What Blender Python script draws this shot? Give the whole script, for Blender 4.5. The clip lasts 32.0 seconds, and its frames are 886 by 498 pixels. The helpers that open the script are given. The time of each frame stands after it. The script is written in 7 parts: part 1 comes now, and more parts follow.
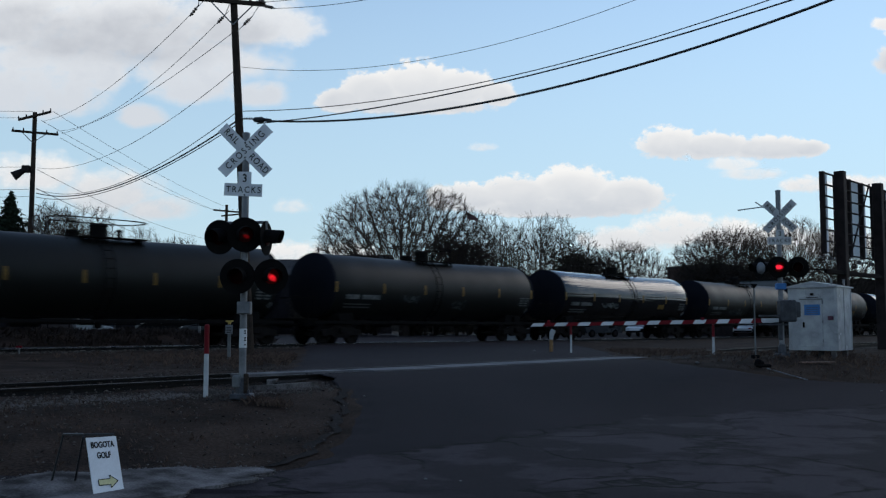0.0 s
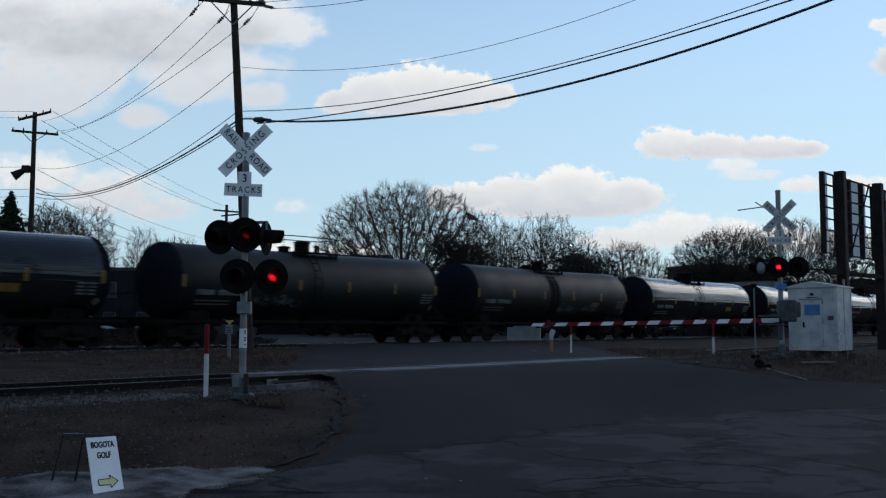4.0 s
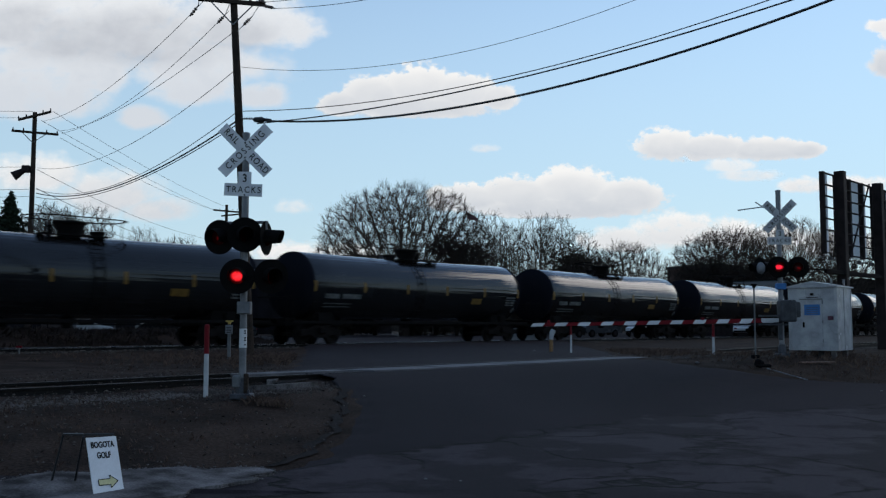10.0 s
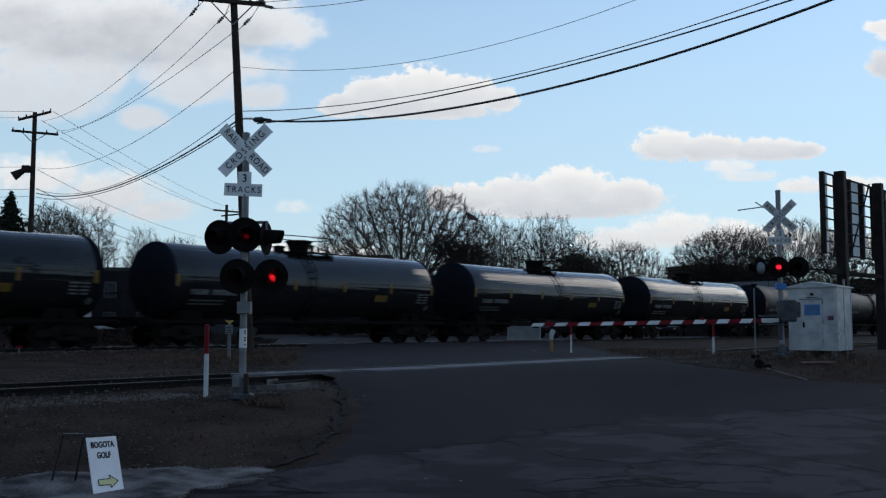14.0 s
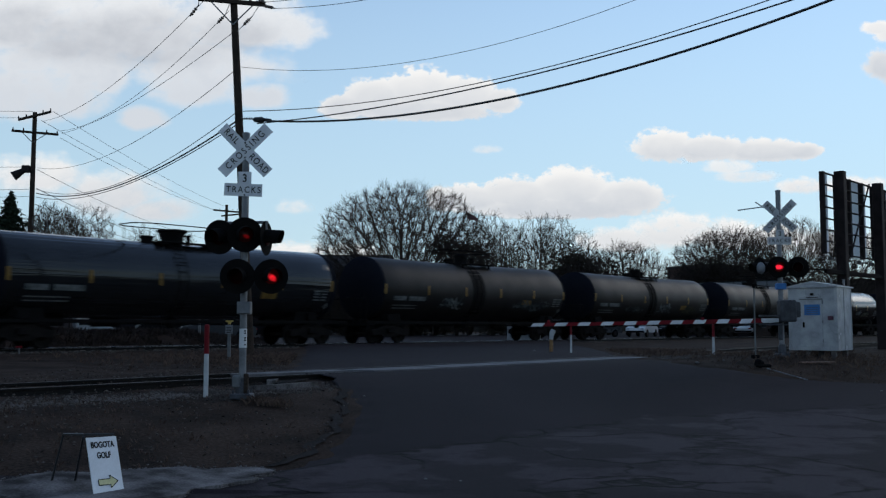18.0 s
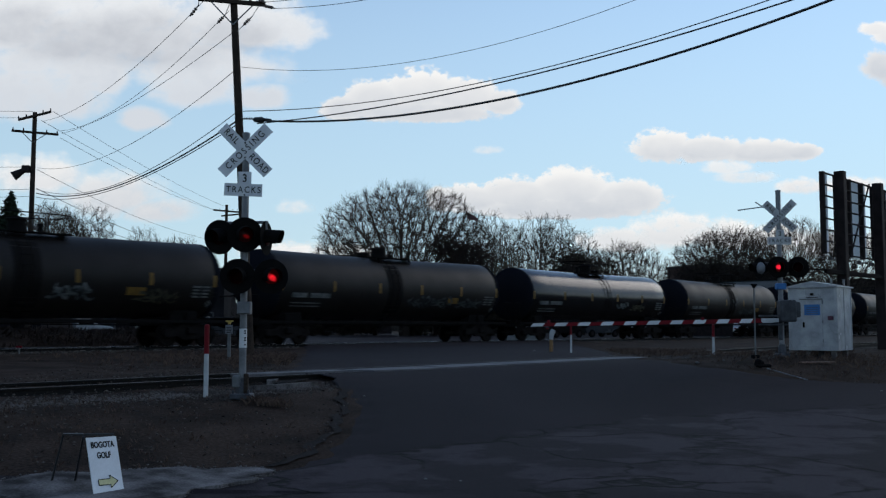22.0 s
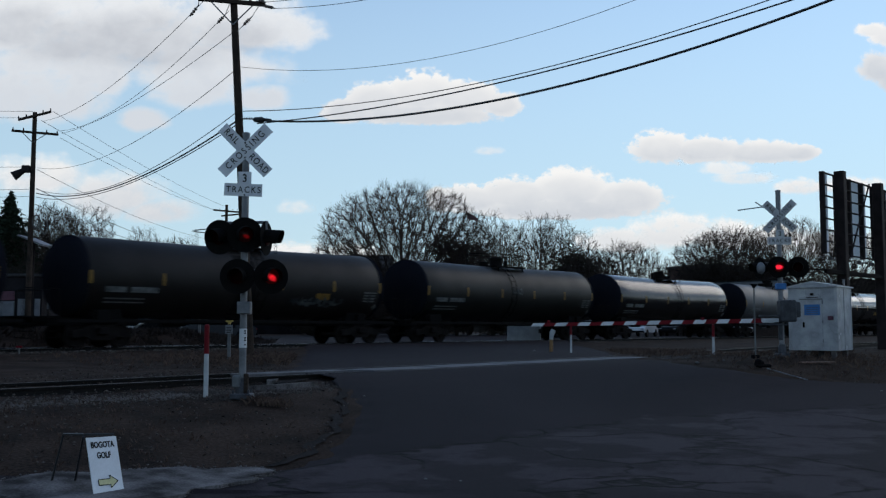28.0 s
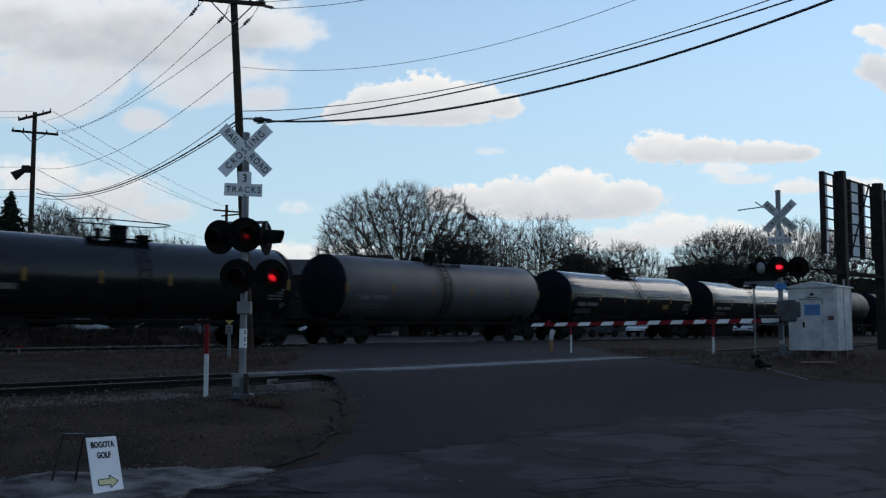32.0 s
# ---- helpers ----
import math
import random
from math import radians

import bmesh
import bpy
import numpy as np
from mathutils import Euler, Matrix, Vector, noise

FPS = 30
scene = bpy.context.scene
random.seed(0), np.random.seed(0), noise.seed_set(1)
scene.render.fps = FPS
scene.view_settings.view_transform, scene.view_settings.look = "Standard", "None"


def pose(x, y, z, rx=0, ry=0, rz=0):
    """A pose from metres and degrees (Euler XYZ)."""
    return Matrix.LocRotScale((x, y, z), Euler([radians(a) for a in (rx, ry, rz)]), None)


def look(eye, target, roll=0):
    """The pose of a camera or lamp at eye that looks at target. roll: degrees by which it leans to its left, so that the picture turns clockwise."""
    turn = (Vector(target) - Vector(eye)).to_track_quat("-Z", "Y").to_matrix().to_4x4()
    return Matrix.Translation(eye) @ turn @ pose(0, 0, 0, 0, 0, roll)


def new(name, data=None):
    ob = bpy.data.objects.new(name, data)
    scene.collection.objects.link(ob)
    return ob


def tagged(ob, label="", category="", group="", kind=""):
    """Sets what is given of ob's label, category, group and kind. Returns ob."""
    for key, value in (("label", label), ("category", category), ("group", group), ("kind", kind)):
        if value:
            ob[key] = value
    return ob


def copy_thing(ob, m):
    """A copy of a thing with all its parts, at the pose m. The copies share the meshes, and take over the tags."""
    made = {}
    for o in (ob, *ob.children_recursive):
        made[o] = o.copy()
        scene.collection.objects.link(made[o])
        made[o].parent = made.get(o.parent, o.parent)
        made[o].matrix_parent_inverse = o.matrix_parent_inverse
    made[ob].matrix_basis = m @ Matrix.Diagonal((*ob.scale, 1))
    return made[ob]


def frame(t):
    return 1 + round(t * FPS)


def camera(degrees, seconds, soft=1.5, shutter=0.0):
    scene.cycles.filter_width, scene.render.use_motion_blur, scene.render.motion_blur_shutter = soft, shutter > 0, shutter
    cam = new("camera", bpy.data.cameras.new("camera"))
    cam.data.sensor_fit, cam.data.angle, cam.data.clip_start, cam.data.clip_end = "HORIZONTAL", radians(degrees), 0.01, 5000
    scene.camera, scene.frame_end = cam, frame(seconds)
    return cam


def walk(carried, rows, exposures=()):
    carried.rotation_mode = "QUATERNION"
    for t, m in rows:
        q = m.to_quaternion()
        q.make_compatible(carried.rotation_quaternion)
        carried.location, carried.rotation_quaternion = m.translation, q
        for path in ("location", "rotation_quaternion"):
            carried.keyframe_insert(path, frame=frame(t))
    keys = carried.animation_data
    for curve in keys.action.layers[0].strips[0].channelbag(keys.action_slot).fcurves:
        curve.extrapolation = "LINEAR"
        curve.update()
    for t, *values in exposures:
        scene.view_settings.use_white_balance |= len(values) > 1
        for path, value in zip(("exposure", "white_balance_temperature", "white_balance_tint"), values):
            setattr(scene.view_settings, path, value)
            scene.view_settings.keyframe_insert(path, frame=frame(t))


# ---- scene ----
from mathutils.kdtree import KDTree

# The plan: x to the right of the view, y ahead of it, z up from the train's rail heads.
# Tracks run at HEADING degrees to the right of the view; (along, across) are measured on them.
HEADING = 42.14
SIN, COS = math.sin(radians(HEADING)), math.cos(radians(HEADING))
TRAIN_ACROSS = 35.12
CAR_PITCH = 18.2
EYE = (0.0, 0.0, 0.75)
DURATION = 32.0

cam = camera(48.86, DURATION, soft=1.3, shutter=0.5)
VIEW = look(EYE, (0.0, 100.0, 0.75 + 8.053))
walk(cam, [(0.0, VIEW), (DURATION, VIEW)])


def on_track(along, across, z=0.0):
    return Vector((along * SIN - across * COS, along * COS + across * SIN, z))


def track_pose(along, across, z=0.0):
    return Matrix.Translation(on_track(along, across, z)) @ pose(0, 0, 0, 0, 0, 90 - HEADING)


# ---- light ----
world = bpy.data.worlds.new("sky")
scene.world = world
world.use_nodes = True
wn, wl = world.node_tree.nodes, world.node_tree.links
sky = wn.new("ShaderNodeTexSky")
sky.sky_type = "NISHITA"
sky.sun_disc = False
sky.sun_elevation = radians(28)
sky.sun_rotation = radians(52)
sky.air_density, sky.dust_density, sky.ozone_density = 1.0, 0.0, 2.0
wn["Background"].inputs["Strength"].default_value = 0.15
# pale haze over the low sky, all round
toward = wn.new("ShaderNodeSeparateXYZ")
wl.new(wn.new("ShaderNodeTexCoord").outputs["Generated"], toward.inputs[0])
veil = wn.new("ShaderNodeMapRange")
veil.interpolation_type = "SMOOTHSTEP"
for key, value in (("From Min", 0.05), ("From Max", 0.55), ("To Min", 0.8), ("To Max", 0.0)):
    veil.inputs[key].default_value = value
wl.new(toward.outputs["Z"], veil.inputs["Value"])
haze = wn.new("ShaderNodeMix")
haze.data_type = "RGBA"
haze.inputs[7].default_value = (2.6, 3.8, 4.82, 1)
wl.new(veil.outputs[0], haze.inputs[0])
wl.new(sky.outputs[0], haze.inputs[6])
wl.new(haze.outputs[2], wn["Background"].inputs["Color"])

sun_data = bpy.data.lights.new("sun", "SUN")
sun_data.energy, sun_data.angle, sun_data.color = 0.4, radians(26), (1.0, 0.95, 0.87)
sun = new("sun", sun_data)
sun.matrix_world = look((73.5, 57.4, 49.6), (0, 0, 0))
scene.view_settings.exposure = 0.2
scene.view_settings.use_white_balance = True
scene.view_settings.white_balance_temperature = 6900


# ---- mesh helpers ----
def part(name, bm, material, parent=None, label="", smooth=False):
    me = bpy.data.meshes.new(name)
    bm.to_mesh(me)
    bm.free()
    if smooth:
        for p in me.polygons:
            p.use_smooth = True
    me.materials.append(material)
    ob = new(name, me)
    ob.parent = parent
    if label:
        ob["label"] = label
    return ob


def share(name, source, parent, m):
    """One more object on the mesh of source."""
    ob = new(name, source.data)
    ob.parent = parent
    ob.matrix_basis = m
    return ob


def thing(name, label, category, m=None, group="", kind=""):
    ob = new(name)
    ob.empty_display_size = 0.2
    if m is not None:
        ob.matrix_basis = m
    return tagged(ob, label, category, group, kind)


def box(bm, c, s, bevel=0.0, m=None):
    r = bmesh.ops.create_cube(bm, size=1.0)
    bmesh.ops.transform(bm, matrix=Matrix.Translation(c) @ Matrix.Diagonal((*s, 1)), verts=r["verts"])
    vs = r["verts"]
    if bevel:
        es = list({e for v in vs for e in v.link_edges})
        out = bmesh.ops.bevel(bm, geom=es, offset=bevel, segments=1, affect="EDGES", profile=0.7)
        vs = list({v for f in out["faces"] for v in f.verts} | {v for v in vs if v.is_valid})
    if m is not None:
        bmesh.ops.transform(bm, matrix=m, verts=vs)
    return vs


def tube(bm, a, b, r0, r1=None, seg=10, caps=True):
    a, b = Vector(a), Vector(b)
    d = b - a
    r = bmesh.ops.create_cone(bm, cap_ends=caps, segments=seg, radius1=r0, radius2=r0 if r1 is None else r1, depth=d.length)
    m = Matrix.Translation((a + b) / 2) @ d.to_track_quat("Z", "Y").to_matrix().to_4x4()
    bmesh.ops.transform(bm, matrix=m, verts=r["verts"])
    return r["verts"]


def pipe(bm, pts, r, seg=6):
    for a, b in zip(pts, pts[1:]):
        tube(bm, a, b, r, seg=seg)


def lathe(bm, profile, seg=32, axis="X", m=None):
    """profile: (position on the axis, radius) rows."""
    rings = []
    for p, r in profile:
        ring = []
        for i in range(seg):
            a = 2 * math.pi * i / seg
            c, s = r * math.cos(a), r * math.sin(a)
            co = {"X": (p, c, s), "Y": (c, p, s), "Z": (c, s, p)}[axis]
            ring.append(bm.verts.new(m @ Vector(co) if m is not None else co))
        rings.append(ring)
    for r0, r1 in zip(rings, rings[1:]):
        for i in range(seg):
            j = (i + 1) % seg
            bm.faces.new((r0[i], r0[j], r1[j], r1[i]))
    for ring in (rings[0], rings[-1]):
        try:
            bm.faces.new(ring)
        except ValueError:
            pass
    bmesh.ops.recalc_face_normals(bm, faces=bm.faces)


def prism(bm, outline, depth, m=None):
    """An outline in x, z, given a thickness along y, centred on y = 0."""
    a = [bm.verts.new((x, -depth / 2, z)) for x, z in outline]
    b = [bm.verts.new((x, depth / 2, z)) for x, z in outline]
    n = len(a)
    bm.faces.new(a)
    bm.faces.new(b[::-1])
    for i in range(n):
        j = (i + 1) % n
        bm.faces.new((a[j], a[i], b[i], b[j]))
    if m is not None:
        bmesh.ops.transform(bm, matrix=m, verts=a + b)
    bmesh.ops.recalc_face_normals(bm, faces=bm.faces)


def mesh_of(name, verts, faces, material, parent=None, label="", smooth=False):
    me = bpy.data.meshes.new(name)
    me.from_pydata(verts, [], faces)
    me.update()
    if smooth:
        for p in me.polygons:
            p.use_smooth = True
    me.materials.append(material)
    ob = new(name, me)
    ob.parent = parent
    if label:
        ob["label"] = label
    return ob


def lettering(name, words, size, material, parent, m, stretch=1.0, label="", bold=0.012, spacing=1.0):
    """Raised letters in the built-in font, lying in x, z and facing -y."""
    cu = bpy.data.curves.new("words", "FONT")
    cu.body, cu.size, cu.align_x, cu.align_y = words, size, "CENTER", "CENTER"
    cu.extrude, cu.offset, cu.resolution_u, cu.space_character = 0.002, size * bold, 4, spacing
    tmp = new("words", cu)
    me = bpy.data.meshes.new_from_object(tmp.evaluated_get(bpy.context.evaluated_depsgraph_get()))
    bpy.data.objects.remove(tmp)
    me.name = name
    me.materials.clear()
    me.materials.append(material)
    ob = new(name, me)
    ob.parent = parent
    ob.matrix_basis = m @ pose(0, 0, 0, 90) @ Matrix.Diagonal((stretch, 1, 1, 1))
    if label:
        ob["label"] = label
    return ob


# ---- materials ----
def material(name, base, other=None, scale=4.0, fine=60.0, rough=0.7, metal=0.0, bump=0.15, spread=0.12, coords="Object", detail=6.0, gloss_spread=0.1, emit=0.0, coat=0.0, spec=0.5):
    """A surface with broad stains from base to other, fine grain, and relief."""
    mt = bpy.data.materials.new(name)
    mt.use_nodes = True
    n, l = mt.node_tree.nodes, mt.node_tree.links
    b = n["Principled BSDF"]
    if coords == "World":
        src = n.new("ShaderNodeNewGeometry").outputs["Position"]
    else:
        src = n.new("ShaderNodeTexCoord").outputs[coords]
    big, small = n.new("ShaderNodeTexNoise"), n.new("ShaderNodeTexNoise")
    for tex, s, d in ((big, scale, detail), (small, fine, 4.0)):
        tex.inputs["Scale"].default_value, tex.inputs["Detail"].default_value = s, d
        l.new(src, tex.inputs["Vector"])
    ramp = n.new("ShaderNodeMapRange")
    ramp.inputs["From Min"].default_value, ramp.inputs["From Max"].default_value = 0.36, 0.66
    l.new(big.outputs["Fac"], ramp.inputs["Value"])
    mix = n.new("ShaderNodeMix")
    mix.data_type = "RGBA"
    other = other or tuple(c * 0.7 for c in base)
    mix.inputs[6].default_value, mix.inputs[7].default_value = (*base, 1), (*other, 1)
    l.new(ramp.outputs[0], mix.inputs[0])
    grain = n.new("ShaderNodeMapRange")
    grain.inputs["From Min"].default_value, grain.inputs["From Max"].default_value = 0.3, 0.7
    grain.inputs["To Min"].default_value, grain.inputs["To Max"].default_value = 1 - spread, 1 + spread
    l.new(small.outputs["Fac"], grain.inputs["Value"])
    info = n.new("ShaderNodeObjectInfo")
    vary = n.new("ShaderNodeMapRange")
    vary.inputs["To Min"].default_value, vary.inputs["To Max"].default_value = 0.93, 1.07
    l.new(info.outputs["Random"], vary.inputs["Value"])
    both = n.new("ShaderNodeMath")
    both.operation = "MULTIPLY"
    l.new(grain.outputs[0], both.inputs[0])
    l.new(vary.outputs[0], both.inputs[1])
    tone = n.new("ShaderNodeVectorMath")
    tone.operation = "SCALE"
    l.new(mix.outputs[2], tone.inputs[0])
    l.new(both.outputs[0], tone.inputs["Scale"])
    l.new(tone.outputs[0], b.inputs["Base Color"])
    rr = n.new("ShaderNodeMapRange")
    rr.inputs["To Min"].default_value, rr.inputs["To Max"].default_value = max(0.02, rough - gloss_spread), min(1, rough + gloss_spread)
    l.new(big.outputs["Fac"], rr.inputs["Value"])
    l.new(rr.outputs[0], b.inputs["Roughness"])
    b.inputs["Metallic"].default_value = metal
    b.inputs["Coat Weight"].default_value = coat
    b.inputs["Specular IOR Level"].default_value = spec
    b.inputs["Coat Roughness"].default_value = 0.08
    if bump:
        bp = n.new("ShaderNodeBump")
        bp.inputs["Strength"].default_value, bp.inputs["Distance"].default_value = bump, 0.02
        l.new(small.outputs["Fac"], bp.inputs["Height"])
        l.new(bp.outputs[0], b.inputs["Normal"])
    if emit:
        b.inputs["Emission Color"].default_value = (*base, 1)
        b.inputs["Emission Strength"].default_value = emit
    return mt


M_DIRT = material("dirt", (0.0430, 0.0287, 0.0222), (0.0190, 0.0136, 0.0113), 0.9, 22, 0.95, bump=0.8, spread=0.5, coords="World", spec=0.04, detail=9)
M_GRAVEL = material("crushed_stone", (0.122, 0.106, 0.098), (0.034, 0.030, 0.028), 1.3, 40, 0.9, bump=0.3, spread=0.35, spec=0.05)
M_BALLAST = material("ballast_bed", (0.0285, 0.0230, 0.0205), (0.0150, 0.0120, 0.0107), 0.8, 25, 0.95, bump=0.9, spread=0.5, coords="World", spec=0.06)
M_CONCRETE = material("old_concrete", (0.150, 0.139, 0.139), (0.026, 0.0245, 0.0245), 2.2, 35, 0.85, bump=0.4, coords="World", spread=0.3, spec=0.05, detail=9)
M_PANEL = material("crossing_panel", (0.132, 0.130, 0.140), (0.080, 0.079, 0.085), 1.2, 30, 0.8, bump=0.3, coords="World", spread=0.2, spec=0.18)
M_LOT = material("lot_asphalt", (0.046, 0.042, 0.044), (0.030, 0.0275, 0.029), 0.3, 30, 0.9, bump=0.3, coords="World", spec=0.03)
M_RAIL = material("worn_rail_steel", (0.012, 0.010, 0.009), (0.008, 0.0072, 0.007), 3, 50, 0.7, 0.0, bump=0.1, spec=0.12)
M_RAILTOP = material("polished_rail_head", (0.45, 0.45, 0.46), (0.3, 0.29, 0.28), 2, 40, 0.28, 1.0, bump=0.03)
M_RAILWORN = material("rust_filmed_rail_head", (0.060, 0.049, 0.043), (0.032, 0.026, 0.023), 2, 40, 0.5, 1.0, bump=0.05)
M_TIE = material("creosoted_wood", (0.045, 0.035, 0.028), (0.025, 0.02, 0.017), 4, 30, 0.9, bump=0.5, spec=0.06)
M_DRY = material("dry_grass", (0.112, 0.076, 0.061), (0.055, 0.037, 0.030), 2, 20, 0.95, bump=0.0, spread=0.3, spec=0.04)
M_LEAF = material("dry_leaf", (0.085, 0.066, 0.055), (0.03, 0.025, 0.022), 1.2, 9, 0.95, bump=0.0, spread=0.5, coords="World", spec=0.04)
M_GALV = material("galvanised_steel", (0.19, 0.195, 0.21), (0.105, 0.11, 0.12), 3, 40, 0.5, 0.35, bump=0.05)
M_DKGREY = material("grey_enamel", (0.11, 0.115, 0.12), (0.07, 0.075, 0.08), 3, 40, 0.6, 0.0, bump=0.08)
M_MECH = material("dark_grey_casting", (0.055, 0.058, 0.068), (0.03, 0.032, 0.038), 5, 40, 0.6, bump=0.15, spread=0.25, spec=0.3)
M_WHITE = material("white_sign_face", (0.66, 0.67, 0.69), (0.55, 0.56, 0.58), 3, 50, 0.45, bump=0.02, spread=0.05)
M_WHITE_DULL = material("weathered_white_paint", (0.45, 0.46, 0.475), (0.33, 0.34, 0.355), 4, 50, 0.45, bump=0.08, spread=0.08)
M_BLACKPAINT = material("black_enamel", (0.012, 0.012, 0.013), (0.02, 0.02, 0.022), 5, 60, 0.45, bump=0.04)
M_BLACKMATT = material("flat_black", (0.0055, 0.0053, 0.0055), (0.0085, 0.0080, 0.0080), 5, 60, 0.9, bump=0.05, spec=0.05)
M_LETTER = material("black_letter_film", (0.009, 0.009, 0.010), (0.014, 0.014, 0.014), 5, 60, 0.6, bump=0.0, spec=0.15)
M_RED = material("red_reflective_film", (0.17, 0.004, 0.010), (0.11, 0.004, 0.008), 4, 50, 0.55, bump=0.03, spec=0.15)
M_ORANGE = material("faded_orange_plastic", (0.26, 0.13, 0.045), (0.18, 0.09, 0.035), 4, 50, 0.6, bump=0.05)
M_YELLOW = material("yellow_reflective_film", (0.36, 0.24, 0.035), (0.26, 0.17, 0.03), 4, 50, 0.5, bump=0.03)
M_PALEYELLOW = material("pale_yellow_print", (0.62, 0.58, 0.30), (0.5, 0.46, 0.24), 4, 50, 0.5, bump=0.0)
M_BLUE = material("blue_sign_film", (0.015, 0.16, 0.42), (0.015, 0.12, 0.33), 4, 50, 0.5, bump=0.0)
M_POLE = material("weathered_pole_wood", (0.048, 0.035, 0.028), (0.026, 0.020, 0.017), 3, 40, 0.9, bump=0.5, spread=0.3, spec=0.05)
M_WIRE = material("wire_sheath", (0.015, 0.015, 0.016), (0.02, 0.02, 0.02), 1, 10, 0.6, bump=0.0)
M_GLASSY = material("brown_porcelain", (0.06, 0.03, 0.02), (0.04, 0.02, 0.015), 5, 40, 0.25, bump=0.0)
M_STEEL = material("dark_structural_steel", (0.024, 0.017, 0.017), (0.013, 0.010, 0.010), 3, 40, 0.75, 0.0, bump=0.1, spec=0.12)
M_BILL = material("poster_back", (0.22, 0.235, 0.245), (0.14, 0.15, 0.16), 1.4, 20, 0.6, bump=0.05)


def let_light_through(mt, share_of):
    """Thin sheet: part of the light from behind comes through."""
    n, l = mt.node_tree.nodes, mt.node_tree.links
    tl = n.new("ShaderNodeBsdfTranslucent")
    tl.inputs["Color"].default_value = (0.88, 0.90, 0.90, 1)
    ms = n.new("ShaderNodeMixShader")
    ms.inputs[0].default_value = share_of
    l.new(n["Principled BSDF"].outputs[0], ms.inputs[1])
    l.new(tl.outputs[0], ms.inputs[2])
    l.new(ms.outputs[0], n["Material Output"].inputs["Surface"])


let_light_through(M_BILL, 0.85)
M_BARK = material("grey_bark", (0.033, 0.025, 0.022), (0.020, 0.016, 0.0145), 2, 20, 0.95, bump=0.3, spread=0.3, spec=0.05)
M_BARK_PALE = material("pale_bark", (0.054, 0.043, 0.037), (0.032, 0.026, 0.023), 2, 20, 0.95, bump=0.3, spread=0.3, spec=0.06)
M_NEEDLE = material("conifer_needles", (0.020, 0.030, 0.018), (0.012, 0.018, 0.012), 3, 30, 0.9, bump=0.0, spread=0.4, spec=0.06)
M_IVY = material("dark_shrub_leaves", (0.042, 0.034, 0.026), (0.024, 0.021, 0.017), 1, 12, 0.9, bump=0.0, spread=0.4, spec=0.06)
M_HILL = material("winter_woods", (0.040, 0.034, 0.030), (0.025, 0.022, 0.02), 0.2, 2, 1.0, bump=0.0, spread=0.4, coords="World", spec=0.06)


def tank_gloss():
    """Black enamel over rolled plate: faint lengthwise waves, dust streaks down the sides."""
    mt = material("black_gloss_tank_paint", (0.0092, 0.0098, 0.0112), (0.0125, 0.0130, 0.0142), 0.8, 22, 0.09, bump=0.0, gloss_spread=0.04, spec=0.34)
    n, l = mt.node_tree.nodes, mt.node_tree.links
    b = n["Principled BSDF"]
    src = n.new("ShaderNodeTexCoord").outputs["Object"]

    def streaks(stretch, scale, detail):
        m = n.new("ShaderNodeMapping")
        m.inputs["Scale"].default_value = stretch
        l.new(src, m.inputs["Vector"])
        t = n.new("ShaderNodeTexNoise")
        t.inputs["Scale"].default_value, t.inputs["Detail"].default_value = scale, detail
        l.new(m.outputs[0], t.inputs["Vector"])
        return t.outputs["Fac"]

    bp = n.new("ShaderNodeBump")
    bp.inputs["Strength"].default_value, bp.inputs["Distance"].default_value = 1.0, 0.026
    l.new(streaks((0.012, 1.0, 1.0), 8.0, 2.0), bp.inputs["Height"])
    l.new(bp.outputs[0], b.inputs["Normal"])
    rr = n.new("ShaderNodeMapRange")
    rr.inputs["From Min"].default_value, rr.inputs["From Max"].default_value = 0.35, 0.7
    rr.inputs["To Min"].default_value, rr.inputs["To Max"].default_value = 0.02, 0.08
    l.new(streaks((1.6, 0.25, 0.25), 1.6, 5.0), rr.inputs["Value"])
    l.new(rr.outputs[0], b.inputs["Roughness"])
    return mt


M_TANK_GLOSS = tank_gloss()
M_TANK_SATIN = material("satin_black_tank_paint", (0.0088, 0.0090, 0.0102), (0.0066, 0.0068, 0.0076), 0.8, 20, 0.22, bump=0.03, gloss_spread=0.06, spread=0.15, spec=0.3)
M_REFLECT = material("dull_yellow_reflector", (0.17, 0.095, 0.018), (0.11, 0.06, 0.014), 4, 50, 0.6, bump=0.03, spec=0.2)
M_DARKWALL = material("dark_mauve_wall", (0.019, 0.017, 0.020), (0.012, 0.011, 0.0125), 0.6, 9, 0.8, bump=0.1, spec=0.06)
M_PUMP = material("pale_enamel", (0.13, 0.135, 0.15), (0.09, 0.095, 0.11), 2, 20, 0.6, bump=0.05)
M_PLUM = material("plum_enamel", (0.10, 0.02, 0.045), (0.07, 0.018, 0.035), 2, 20, 0.6, bump=0.05)
M_FLAG = material("dark_flag_cloth", (0.13, 0.07, 0.075), (0.07, 0.05, 0.055), 2, 20, 0.9, bump=0.1, spec=0.06)
M_TANK_DULL = material("weathered_black_tank_paint", (0.0068, 0.0076, 0.0070), (0.0046, 0.0052, 0.0048), 0.9, 18, 0.50, bump=0.05, spread=0.2, spec=0.17)
M_TANK_BROWN = material("sooty_brown_tank_paint", (0.0108, 0.0086, 0.0080), (0.0068, 0.0056, 0.0053), 0.9, 18, 0.52, bump=0.05, spread=0.25, spec=0.17)
M_TANK_GREY = material("dusty_grey_tank_paint", (0.056, 0.057, 0.063), (0.042, 0.043, 0.048), 0.7, 18, 0.5, bump=0.04, spread=0.15, spec=0.3)
